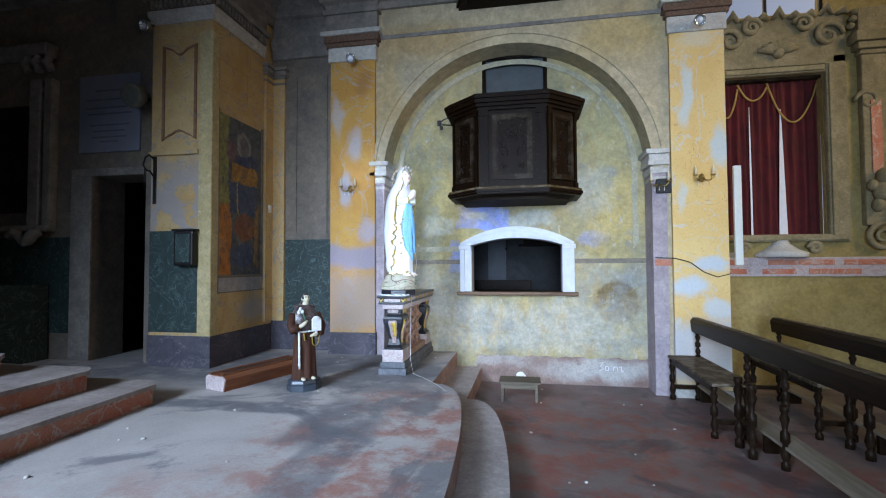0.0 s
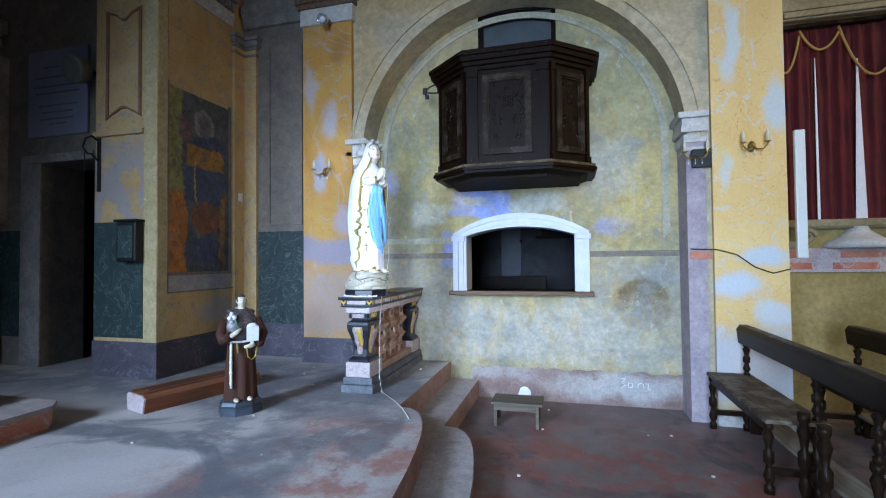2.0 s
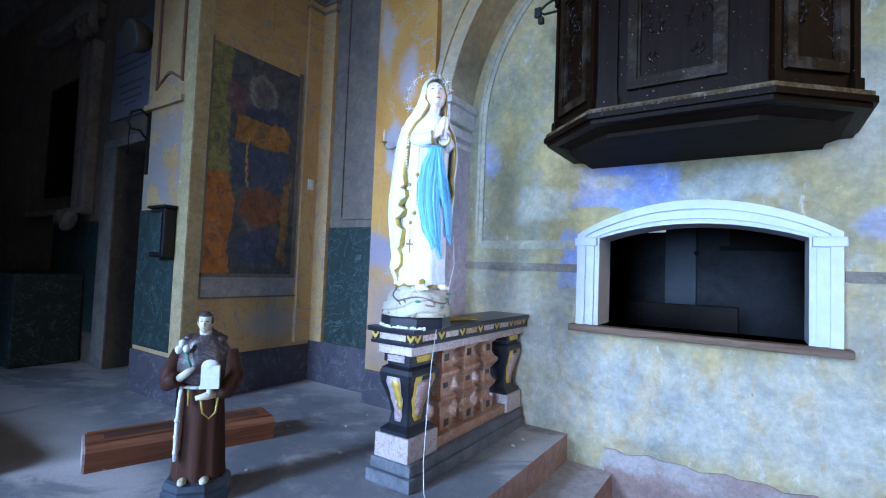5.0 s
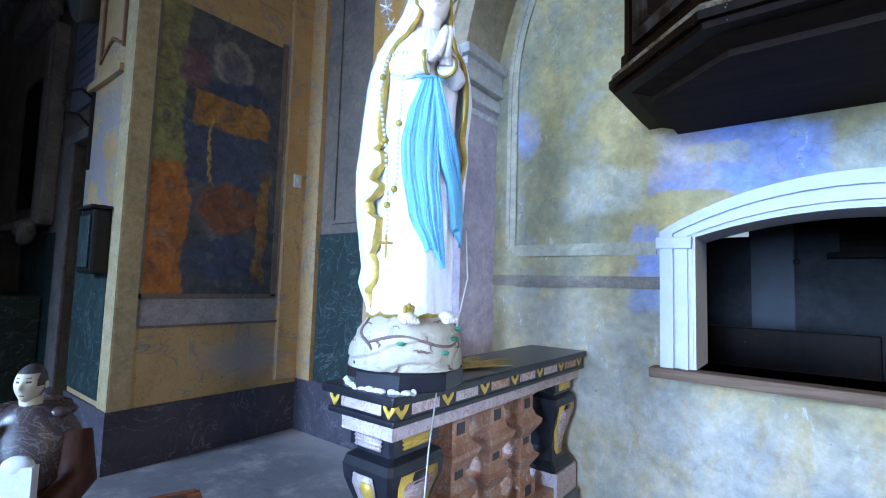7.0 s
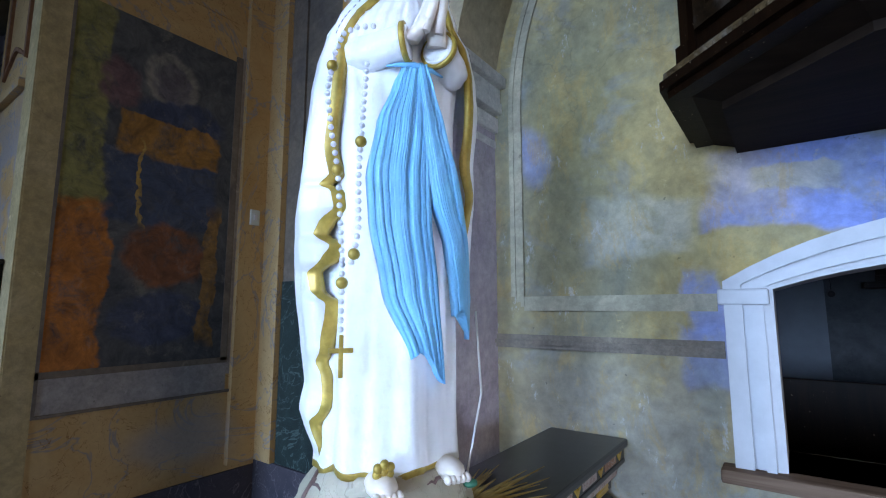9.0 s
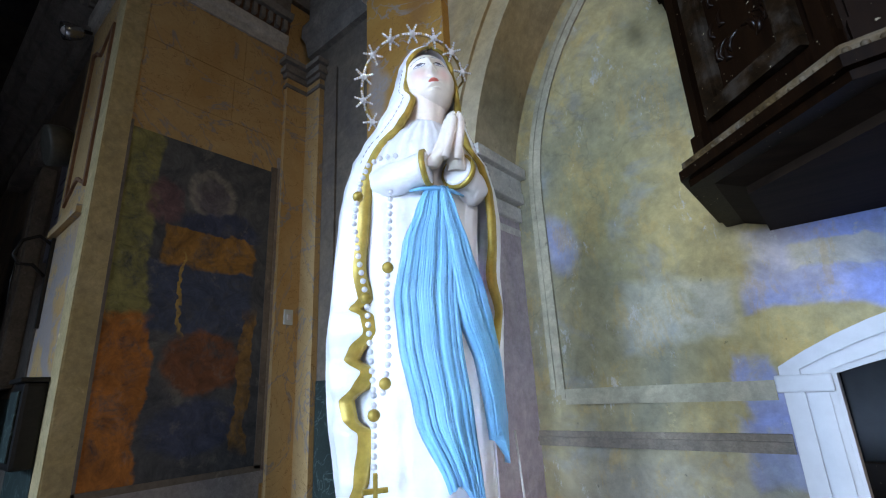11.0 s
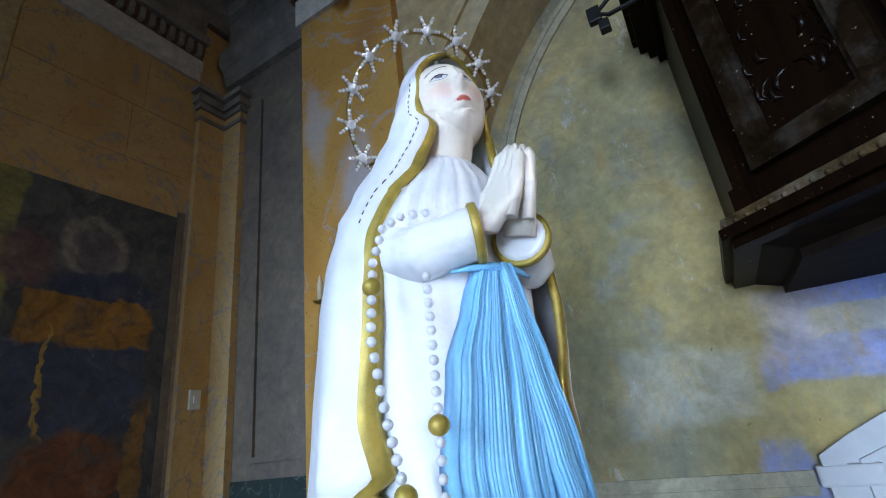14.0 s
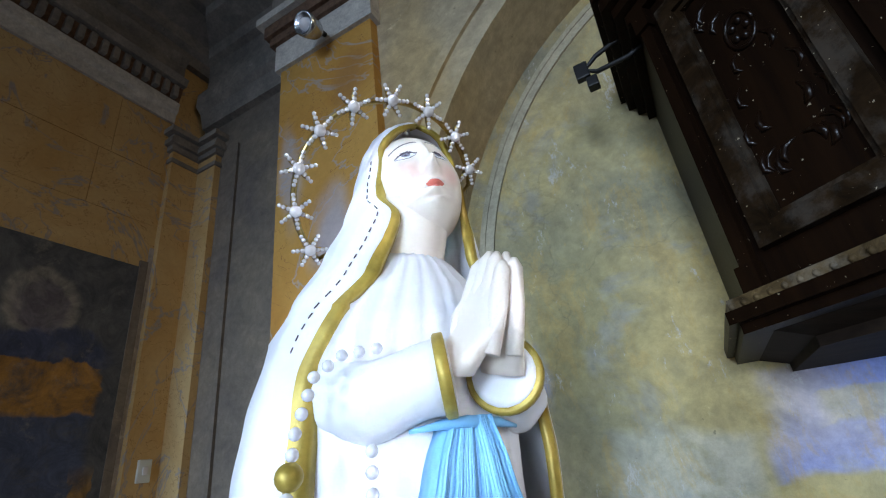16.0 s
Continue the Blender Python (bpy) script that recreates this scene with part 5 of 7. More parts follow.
FOLDS = [(0.27, 12), (0.31, 6), (0.345, 19), (0.40, -2), (0.45, 4), (0.474, 17), (0.50, 2), (0.56, -7), (0.587, -8), (0.612, 18), (0.648, 22), (0.67, 0), (0.70, -10), (0.725, 14), (0.745, 7), (0.775, -12), (0.81, -7), (0.825, 12), (0.842, -4), (0.90, 4), (0.98, 0)]
EDGE = [(0.27, 84, 88), (0.45, 72, 84), (0.7, 66, 76), (0.9, 62, 62), (1.04, 57, 52), (1.135, 56, 50), (1.19, 48, 46), (1.24, 38, 46), (1.29, 32, 50), (1.33, 36, 56), (1.36, 50, 60), (1.39, 61, 63), (1.44, 60, 62), (1.456, 56, 58), (1.470, 46, 48), (1.480, 30, 32), (1.488, 7, 8), (1.511, 3, 3)]


def statue():
    bm = bmesh.new()
    rng = random.Random(5)
    WHITE, BLUE, GOLD, SKIN, ROCK, DARK, LIP, EYE, GREEN, CRACK, IRIS = range(11)
    # base and rock
    loft(bm, [circle((-0.035, 0, z), (rx, ry), 8, start=math.pi / 8) for z, rx, ry in ((0.034, 0.206, 0.200), (0.040, 0.210, 0.204), (0.090, 0.210, 0.204), (0.102, 0.200, 0.194), (0.106, 0.192, 0.188))], mats=lambda a, b: DARK, smooth=False)

    def rock(a, h):
        n = noise.noise(Vector((math.cos(a) * 1.7, math.sin(a) * 1.7, h * 1.6 + 2)))
        ledge = (h * 2.3 + 0.45 * math.sin(a * 1.5 + 1) + 0.5 * n) % 1.0
        rr = (0.202 - 0.012 * h - 0.056 * h ** 3) * (1.02 + 0.06 * n - 0.055 * ledge ** 3)
        return Vector((rr * math.cos(a) - 0.03 * (1 - h), rr * 0.97 * math.sin(a), 0.10 + 0.17 * h))
    loft(bm, [[rock(2 * math.pi * i / 96, k / 36) for i in range(96)] for k in range(37)], mats=lambda a, b: ROCK)
    for k in range(17):
        # long sloping cracks with short ones across them
        u, v = radians(-125 + 12.5 * k), 0.14 + 0.24 * (k * 5 % 4) + rng.uniform(-0.05, 0.05)
        du, dv = (radians(rng.uniform(14, 34)), rng.uniform(-0.10, 0.10)) if k % 2 else (radians(rng.uniform(-5, 7)), rng.uniform(-0.34, -0.14))
        line = [rock(u + du * q / 7 + 0.02 * math.sin(q * 1.9), max(0.02, min(0.97, v + dv * q / 7 + 0.015 * math.sin(q * 2.3)))) for q in range(8)]
        tube(bm, line, [0.0012, 0.0028, 0.0036, 0.004, 0.0036, 0.003, 0.002, 0.0008], 6, CRACK)
    tube(bm, [rock(radians(-95 + 4.5 * q + 3 * math.sin(q)), 0.97 - 0.062 * q) for q in range(11)], [0.004, 0.0055, 0.006, 0.006, 0.006, 0.006, 0.0055, 0.005, 0.0045, 0.004, 0.002], 7, CRACK)
    tube(bm, [rock(radians(-62 + 9 * q), 0.56 + 0.10 * math.sin(q * 0.55 - 0.6)) for q in range(13)], [0.002] + [0.005] * 11 + [0.002], 7, CRACK)
    # robe
    rings, N = [], 96
    zs = [0.264 + (1.285 - 0.264) * k / 80 for k in range(81)]
    for z in zs:
        rx, ry = table(z, ROBE)
        low = max(0.0, min(1.0, (1.0 - z) / 0.5))
        ring = []
        for i in range(N):
            a = 2 * math.pi * i / N
            fold = 0.055 * low * (math.sin(7 * a + 0.8 + 0.6 * math.sin(3 * z)) + 0.5 * math.sin(13 * a + 2 * z)) + 0.030 * math.sin(30 * a + 1.9 * math.sin(3 * a) + 2 * math.sin(9 * z)) * (1 if 1.1 < z < 1.275 else 0.15)
            lean = max(0.0, min(1.0, (z - 1.10) / 0.17))
            ring.append((0.012 * lean + rx * (1 + fold) * math.cos(a), 0.016 * lean + ry * (1 + fold) * math.sin(a), z + (0.007 * math.sin(5 * a) + 0.005 * math.sin(11 * a + 1)) * max(0.0, 1 - (z - 0.264) / 0.12)))
        rings.append(ring)
    loft(bm, rings, mats=lambda r, i: GOLD if r < 1 else WHITE)
    # feet with gold roses
    for y, rose in ((-0.058, True), (0.088, False)):
        ball(bm, (0.150 if rose else 0.115, y, 0.268), (0.050, 0.028, 0.022), 12, 8, SKIN)
        for k in range(5):
            ball(bm, (0.192 if rose else 0.157, y - 0.02 + 0.01 * k, 0.261), (0.013, 0.007, 0.009), 7, 5, SKIN)
        for k in range(7 if rose else 0):
            a = k * 2 * math.pi / 6
            rr = 0.0 if k == 6 else 0.013
            ball(bm, (0.165 + 0.3 * rr * math.cos(a), y + rr * math.sin(a), 0.296 + rr * math.cos(a) * 0.9), 0.0088, 8, 6, GOLD)
    for x, y, z in ((0.165, -0.08, 0.19), (0.15, 0.12, 0.20), (0.12, 0.15, 0.23), (0.185, 0.07, 0.16)):
        ball(bm, (x - 0.012, y * 0.93, z), (0.014, 0.017, 0.008), 8, 5, GREEN)
    # cloak and veil, one thick sheet open to the front
    rings, C = [], 84
    rows = [0.27 + (1.511 - 0.27) * (k / 210) for k in range(211)]
    for z in rows:
        rx, ry, cx, cy = table(z, CLOAK)
        ar, al = table(z, EDGE)
        zig = max(0.0, min(1.0, (0.98 - z) / 0.15))
        fold = table(z, FOLDS)[0]
        tuck = table(z, ((0.75, 0.24), (1.05, 0.10), (1.16, 0.02), (1.22, 0.03), (1.29, 0.14), (1.42, 0.16), (1.47, 0.06), (1.50, 0.02)))[0]
        ar += fold * 0.62 - 5 * zig
        al += zig * (9 * (abs(((z * 5.1) % 1.0) - 0.5) * 2 - 0.4))
        if 1.2 < z < 1.48:
            ar += 2.5 * math.sin(z * 75)
            al += 2.5 * math.sin(z * 70 + 1)
        outer, inner = [], []
        for i in range(C + 1):
            u = i / C
            a = radians(al + (360 - ar - al) * u)
            near = math.exp(-min(u, 1 - u) * 22)
            low = max(0.0, min(1.0, (1.15 - z) / 0.4))
            f = 1 + low * (0.018 * math.sin(11 * a + 5 * z) + 0.012 * math.sin(19 * a - 3 * z)) + zig * near * (0.003 * fold if u > 0.5 else 0.05 * math.sin(31 * z + 1.0))
            f += (0.014 * math.sin(9 * a + 3 * z) + 0.007 * math.sin(23 * a - 4 * z)) * (1 if z > 1.18 else 0.35) - tuck * (0.6 if u < 0.5 else 1.0) * near
            dz = 0.03 * math.sin(3.2 * a + 0.5) * max(0.0, 1 - (z - 0.27) / 0.25)
            outer.append((cx + rx * f * math.cos(a), cy + ry * f * math.sin(a), z + dz))
            g = f - 0.011 / max(rx, 0.012) if rx > 0.02 else f * 0.5
            inner.append((cx + rx * g * math.cos(a), cy + ry * g * math.sin(a), z + dz))
        rings.append(outer + inner[::-1])
    total = 2 * (C + 1)
    
    def hem(r, i):
        wide = 2
        return GOLD if i < wide or C - 1 - wide < i <= C or i >= total - 2 else WHITE
    loft(bm, rings, mats=hem)
    # stitched line beside the gold hem of the veil
    for s in (0, 1):
        for k in range(150, 196, 2):
            i = 5 if s == 0 else C - 5
            p, q = Vector(rings[k][i]), Vector(rings[k + 1][i])
            mid = (p + q) / 2
            out = Vector((mid.x - 0.02, mid.y - 0.02, 0)).normalized() * 0.0004
            tube(bm, [p + out, q + out], 0.0009, 5, EYE)
    # neck and head
    tube(bm, [(0.014, 0.014, 1.235), (0.018, 0.016, 1.268), (0.026, 0.018, 1.30), (0.036, 0.020, 1.335), (0.046, 0.021, 1.365)], [0.066, 0.054, 0.050, 0.052, 0.055], 32, SKIN)
    ring = [(0.014 + 0.0565 * math.cos(k * math.pi / 16), 0.016 + 0.0585 * math.sin(k * math.pi / 16), 1.281 - 0.010 * math.cos(k * math.pi / 16)) for k in range(33)]
    tube(bm, ring, 0.0048, 8, WHITE)
    tube(bm, [(x, y, z - 0.0075) for x, y, z in ring], 0.0042, 8, WHITE)
    turn = Matrix.Translation((0.044, 0.030, 1.384)) @ Matrix.Rotation(radians(-12), 4, "Z") @ Matrix.Rotation(radians(8), 4, "X") @ Matrix.Rotation(radians(-16), 4, "Y") @ Matrix.Scale(1.12, 4)
    rings, U, V = [], 280, 240
    for k in range(V + 1):
        ph = math.pi * k / V
        ring = []
        for i in range(U):
            th = 2 * math.pi * i / U
            X, Y, Z = 0.0625 * math.sin(ph) * math.cos(th), 0.059 * math.sin(ph) * math.sin(th), -0.080 * math.cos(ph)
            if Z > 0 and X > 0:
                X *= 1 + 1.6 * Z
            if Z > 0.02:
                Z = 0.02 + 1.12 * (Z - 0.02)
            if Z < 0:
                Y *= 1 + 2.9 * Z
                X *= 1 + 0.6 * Z
            if X > 0:
                def g(y, z, sy, sz):
                    return math.exp(-((Y - y) / sy) ** 2 - ((Z - z) / sz) ** 2)
                X += 0.0145 * g(0, -0.013, 0.0070, 0.0085) + 0.0095 * g(0, 0.006, 0.0052, 0.018) + 0.003 * (g(0.0085, -0.016, 0.004, 0.005) + g(-0.0085, -0.016, 0.004, 0.005))
                X -= 0.0075 * (g(0.021, 0.013, 0.013, 0.0085) + g(-0.021, 0.013, 0.013, 0.0085)) - 0.0045 * (g(0.022, 0.012, 0.0085, 0.0045) + g(-0.022, 0.012, 0.0085, 0.0045))
                X += 0.0045 * g(0, -0.0345, 0.011, 0.0035) + 0.0055 * g(0, -0.042, 0.009, 0.0038) - 0.002 * g(0, -0.0382, 0.012, 0.0012) - 0.003 * g(0, -0.049, 0.010, 0.004)
                X += 0.009 * g(0, -0.062, 0.014, 0.011) + 0.003 * g(0, 0.032, 0.035, 0.014) + 0.003 * (g(0.030, -0.012, 0.014, 0.014) + g(-0.030, -0.012, 0.014, 0.014))
            if Z < -0.046:
                Z = -0.046 + 0.62 * (Z + 0.046)
            ring.append(turn @ Vector((X, Y, Z)))
        rings.append(ring)
    inv = turn.inverted()

    def face(r, i):
        p = inv @ Vector(rings[r][i])
        if p.x > 0.03:
            upper = 0.0052 * (1 - (p.y / 0.0118) ** 2) - 0.0010 * math.exp(-(p.y / 0.0022) ** 2)
            lower = 0.0058 * (1 - (p.y / 0.0105) ** 2)
            if abs(p.y) < 0.0118 and -lower < p.z + 0.0372 < upper:
                return LIP
            for s in (-1, 1):
                dy, dz = p.y - s * 0.0215, p.z - 0.0125
                lid = 0.0068 * (1 - (dy / 0.0130) ** 2)
                if abs(dy) < 0.0130:
                    if abs(dz - lid) < 0.0012 or abs(dz + 0.6 * lid) < 0.0006:
                        return EYE
                    if -0.6 * lid < dz < lid:
                        far = (dy - 0.0008) ** 2 + (dz - 0.0026) ** 2
                        return EYE if far < 0.0021 ** 2 or 0.0040 ** 2 < far < 0.0046 ** 2 else IRIS if far < 0.0040 ** 2 else WHITE
                if abs(dy) < 0.0165 and abs(dz - 0.0190 + 16 * (dy + s * 0.003) ** 2) < 0.0011:
                    return EYE
        return SKIN
    loft(bm, rings, mats=face)
    # parted dark hair showing under the veil
    for s in (-1, 1):
        path = [turn @ Vector((0.066 * math.cos(e) * math.cos(w) + 0.001, s * 0.057 * math.cos(e) * math.sin(w), 0.080 * math.sin(e))) for w, e in ((0.55, 0.96), (0.75, 0.84), (0.95, 0.68), (1.15, 0.44), (1.28, 0.18))]
        tube(bm, path, [0.002, 0.005, 0.006, 0.005, 0.002], 10, EYE)
    # sleeves, cuffs and joined palms
    for s in (-1, 1):
        a, b, c = Vector((0.010, s * 0.118 + 0.01, 1.135)), Vector((0.088, s * 0.118 + 0.01, 1.088)), Vector((0.145, 0.018 + s * 0.034, 1.112))
        path, rad = [], []
        for k in range(13):
            u = k / 12
            p = a * (1 - u) ** 2 + b * 2 * u * (1 - u) + c * u * u
            path.append(p + Vector((0.0, 0, 0.004 * math.sin(9 * u))))
            rad.append(0.037 - 0.002 * u + 0.002 * math.sin(14 * u))
        sleeve = []
        for k, (p, r) in enumerate(zip(path, rad)):
            d = (path[min(k + 1, 12)] - path[max(k - 1, 0)]).normalized()
            e1 = d.cross(Vector((0, 0, 1))).normalized()
            e2 = e1.cross(d)
            ring = []
            for i in range(40):
                th = 2 * math.pi * i / 40
                rr = r * (1 + (1 - k / 12) * (0.07 * math.sin(3 * th + 0.75 * k) + 0.06 * math.sin(6 * th - 1.1 * k + s)))
                rr *= 1 + max(0.0, -math.sin(th)) * 0.12 * math.sin(math.pi * min(1.0, (12 - k) / 8)) ** 2
                ring.append(p + e1 * (rr * math.cos(th)) + e2 * (rr * math.sin(th)))
            sleeve.append(ring)
        loft(bm, sleeve, mats=lambda r, i: WHITE)
        d = (path[-1] - path[-2]).normalized()
        tube(bm, [path[-1] - d * 0.010, path[-1] - d * 0.008, path[-1] + d * 0.001, path[-1] + d * 0.002], [0.038, 0.0412, 0.0412, 0.038], 28, GOLD)
        tube(bm, [path[-1], path[-1] + d * 0.0035, path[-1] + d * 0.004], [0.035, 0.034, 0.026], 20, WHITE)
        wrist, knuckle, tip = path[-1] + d * 0.002, Vector((0.163, 0.028 + s * 0.012, 1.158)), Vector((0.186, 0.038 + s * 0.006, 1.232))
        up = (tip - wrist).normalized()
        out = Vector((0, s, 0))
        wide = up.cross(out).normalized()
        spots = ((wrist, 0.025, 0.022), (wrist.lerp(knuckle, 0.5), 0.031, 0.018), (knuckle, 0.038, 0.015), (knuckle.lerp(tip, 0.25), 0.038, 0.013), (knuckle.lerp(tip, 0.45), 0.034, 0.010), (knuckle.lerp(tip, 0.70), 0.026, 0.005))
        loft(bm, [circle(p, (w, h), 14, wide, out) for p, w, h in spots], mats=lambda r, i: SKIN)
        for k in range(4):
            off = wide * (0.0285 - 0.019 * k)
            length = (0.86, 1.0, 1.02, 0.92)[k]
            p0, p1 = knuckle.lerp(tip, -0.35) + off, knuckle.lerp(tip, length) + off * 0.72
            tube(bm, [p0, p0.lerp(p1, 0.5), p0.lerp(p1, 0.9), p1], [0.0085, 0.0108, 0.0088, 0.003], 12, SKIN)
        t0 = wrist.lerp(knuckle, 0.6)
        side = wide if wide.x < 0 else -wide
        tube(bm, [t0 + side * 0.018, t0 + side * 0.034 + up * 0.03, t0 + side * 0.030 + up * 0.058], [0.009, 0.0085, 0.004], 9, SKIN)
    # sash: waist band and two pleated tails
    tube(bm, [(0.122, -0.052, 1.066), (0.134, -0.03, 1.068), (0.142, 0.0, 1.070), (0.138, 0.04, 1.068), (0.128, 0.07, 1.064)], [0.002, 0.004, 0.006, 0.005, 0.002], 12, BLUE)
    tails = (([(0.48, 0.002, 0.078), (0.61, -0.052, 0.062), (0.75, -0.078, 0.045), (0.84, -0.084, 0.042), (0.95, -0.066, 0.046), (1.03, -0.036, 0.036), (1.075, -0.018, 0.028)], 0.018, 8.0),
             ([(0.56, 0.105, 0.160), (0.62, 0.098, 0.180), (0.70, 0.082, 0.162), (0.80, 0.045, 0.132), (0.84, 0.035, 0.118), (0.95, 0.02, 0.080), (1.03, 0.01, 0.050), (1.075, 0.006, 0.032)], 0.023, 5.0))
    for lim, lift, pleats in tails:
        rings, K = [], 150
        z0, z1 = lim[0][0], lim[-1][0]
        for r in range(41):
            z = z0 + (z1 - z0) * r / 40
            yl, yr = table(z, lim)
            rx, ry = table(z, ROBE)
            front, back = [], []
            for i in range(K + 1):
                u = i / K
                y = yl + (yr - yl) * u
                dz = (0.022 * math.sin(u * 5) - 0.03 * u) * max(0.0, 1 - (z - z0) / 0.12)
                x = rx * 1.03 * math.sqrt(max(0.02, 1 - (y / (ry * 1.22)) ** 2)) + lift
                w = u + 0.10 * math.sin(3 * u + 2.2 * z) * u * (1 - u)
                n1, n2 = noise.noise(Vector((w * pleats * 1.15, z * 0.7, lift * 90))), noise.noise(Vector((w * pleats * 3.2, z * 1.1, 4.0)))
                x += 0.0052 - 0.0068 * math.exp(-(n1 / 0.08) ** 2) - 0.0014 * math.exp(-(n2 / 0.10) ** 2) + 0.004 * n1 - 0.009 * (abs(u - 0.5) * 2) ** 6
                front.append((x, y, z + dz))
                back.append((x - 0.022, y, z + dz))
            rings.append(front + back[::-1])
        loft(bm, rings, mats=lambda r, i: BLUE)
    return solid("madonna_statue", bm, [M_GLAZE, M_SASH, M_GOLD, M_SKIN, M_ROCK, M_BLACK, M_LIPS, M_EYE, M_LEAF, M_CRACK, M_IRIS],
                 "white glazed praying statue with blue sash on the rail", "statue", m=STATUE)


statue()


def star_halo():
    t = thing("star_halo", STATUE, "brass halo ring of crystal stars behind the statue", "halo")
    e, c, R = Vector((0.61, 0, 0.79)), Vector((0.02, 0.000, 1.392)), 0.134
    y = Vector((0, 1, 0))
    nrm = e.cross(y).normalized()
    bm = bmesh.new()
    tube(bm, [c + e * R * math.cos(radians(a)) + y * R * math.sin(radians(a)) for a in range(-140, 71, 7)], 0.0042, 8)
    for s in (-1, 1):
        end = radians(-140 if s < 0 else 70)
        p = c + e * R * math.cos(end) + y * R * math.sin(end)
        tube(bm, [p, p.lerp(Vector((-0.02, s * 0.05, 1.33)), 0.6), Vector((-0.03, s * 0.06, 1.31))], 0.003, 6)
    part("ring", bm, M_BRASS, t, "thin brass ring")
    bm = bmesh.new()
    for k in range(6):
        a = k * math.pi / 3 + math.pi / 6
        d = Vector((math.cos(a), math.sin(a), 0))
        tube(bm, [d * 0.004, d * 0.014, d * 0.0235], [0.0046, 0.0036, 0.0015], 6)
        for q in (0.010, 0.0165, 0.022):
            ball(bm, d * q + Vector((0, 0, 0.0035)), 0.0034 - 0.03 * (q - 0.010), 7, 5, 1)
    ball(bm, (0, 0, 0.005), (0.0085, 0.0085, 0.006), 10, 6, 1)
    star = mesh("star", bm, [M_BRASS, M_GEM])
    for k in range(9):
        a = radians(-132 + 24 * k)
        p = c + e * R * math.cos(a) + y * R * math.sin(a)
        ob = new("star", star)
        ob.parent = t
        z = -nrm if nrm.x < 0 else nrm
        x = (e * math.cos(a) + y * math.sin(a)).normalized()
        ob.matrix_local = Matrix.Translation(p + z * 0.004) @ Matrix((x, z.cross(x), z)).transposed().to_4x4()


star_halo()


def rosary():
    t = thing("rosary", STATUE, "pearl rosary with gold beads hanging from the wrist", "rosary")
    first = [(0.118, -0.078, 1.142), (0.108, -0.108, 1.138), (0.108, -0.135, 1.118), (0.112, -0.152, 1.07), (0.132, -0.168, 0.98), (0.135, -0.158, 0.90), (0.138, -0.145, 0.83), (0.138, -0.137, 0.72), (0.138, -0.132, 0.655)]
    second = [(0.138, -0.132, 0.655), (0.143, -0.115, 0.66), (0.146, -0.106, 0.72), (0.145, -0.108, 0.83), (0.138, -0.100, 0.95), (0.128, -0.092, 1.06)]
    last = [(0.138, -0.132, 0.655), (0.138, -0.132, 0.53)]
    bm = bmesh.new()
    ball(bm, (0, 0, 0), 0.0056, 10, 6)
    pearl = mesh("bead", bm, M_PEARL)
    bm = bmesh.new()
    ball(bm, (0, 0, 0), (0.0115, 0.0115, 0.011), 12, 8)
    gold = mesh("bead", bm, M_GOLD)
    count = 0
    for path in (first, second, last):
        run = 0.0
        for a, b in zip(path, path[1:]):
            a, b = Vector(a), Vector(b)
            length = (b - a).length
            while run < length:
                ob = new("bead", gold if count % 13 == 9 else pearl)
                ob.parent = t
                ob.location = a.lerp(b, run / length) + Vector((0.010, -0.004, 0))
                run += 0.0165
                count += 1
            run -= length
    bm = bmesh.new()
    box(bm, 0.143, 0.150, -0.138, -0.130, 0.455, 0.53, 0.002)
    box(bm, 0.1435, 0.1495, -0.156, -0.112, 0.498, 0.507, 0.002)
    part("cross", bm, M_GOLD, t, "small gold cross")


rosary()
bm = bmesh.new()
tube(bm, [(-1.31, 5.36, 1.42), (-1.285, 5.34, 1.25), (-1.305, 5.28, 1.0), (-1.318, 5.23, 0.89), (-1.322, 5.20, 0.70), (-1.32, 5.17, 0.42), (-1.31, 5.14, 0.16), (-1.27, 5.10, 0.02), (-1.08, 4.92, 0.008), (-0.93, 4.72, 0.008), (-0.80, 4.50, 0.008)], 0.0024, 6)
solid("cable", bm, M_CABLE, "thin white cable hanging from the statue to the floor", "cable")


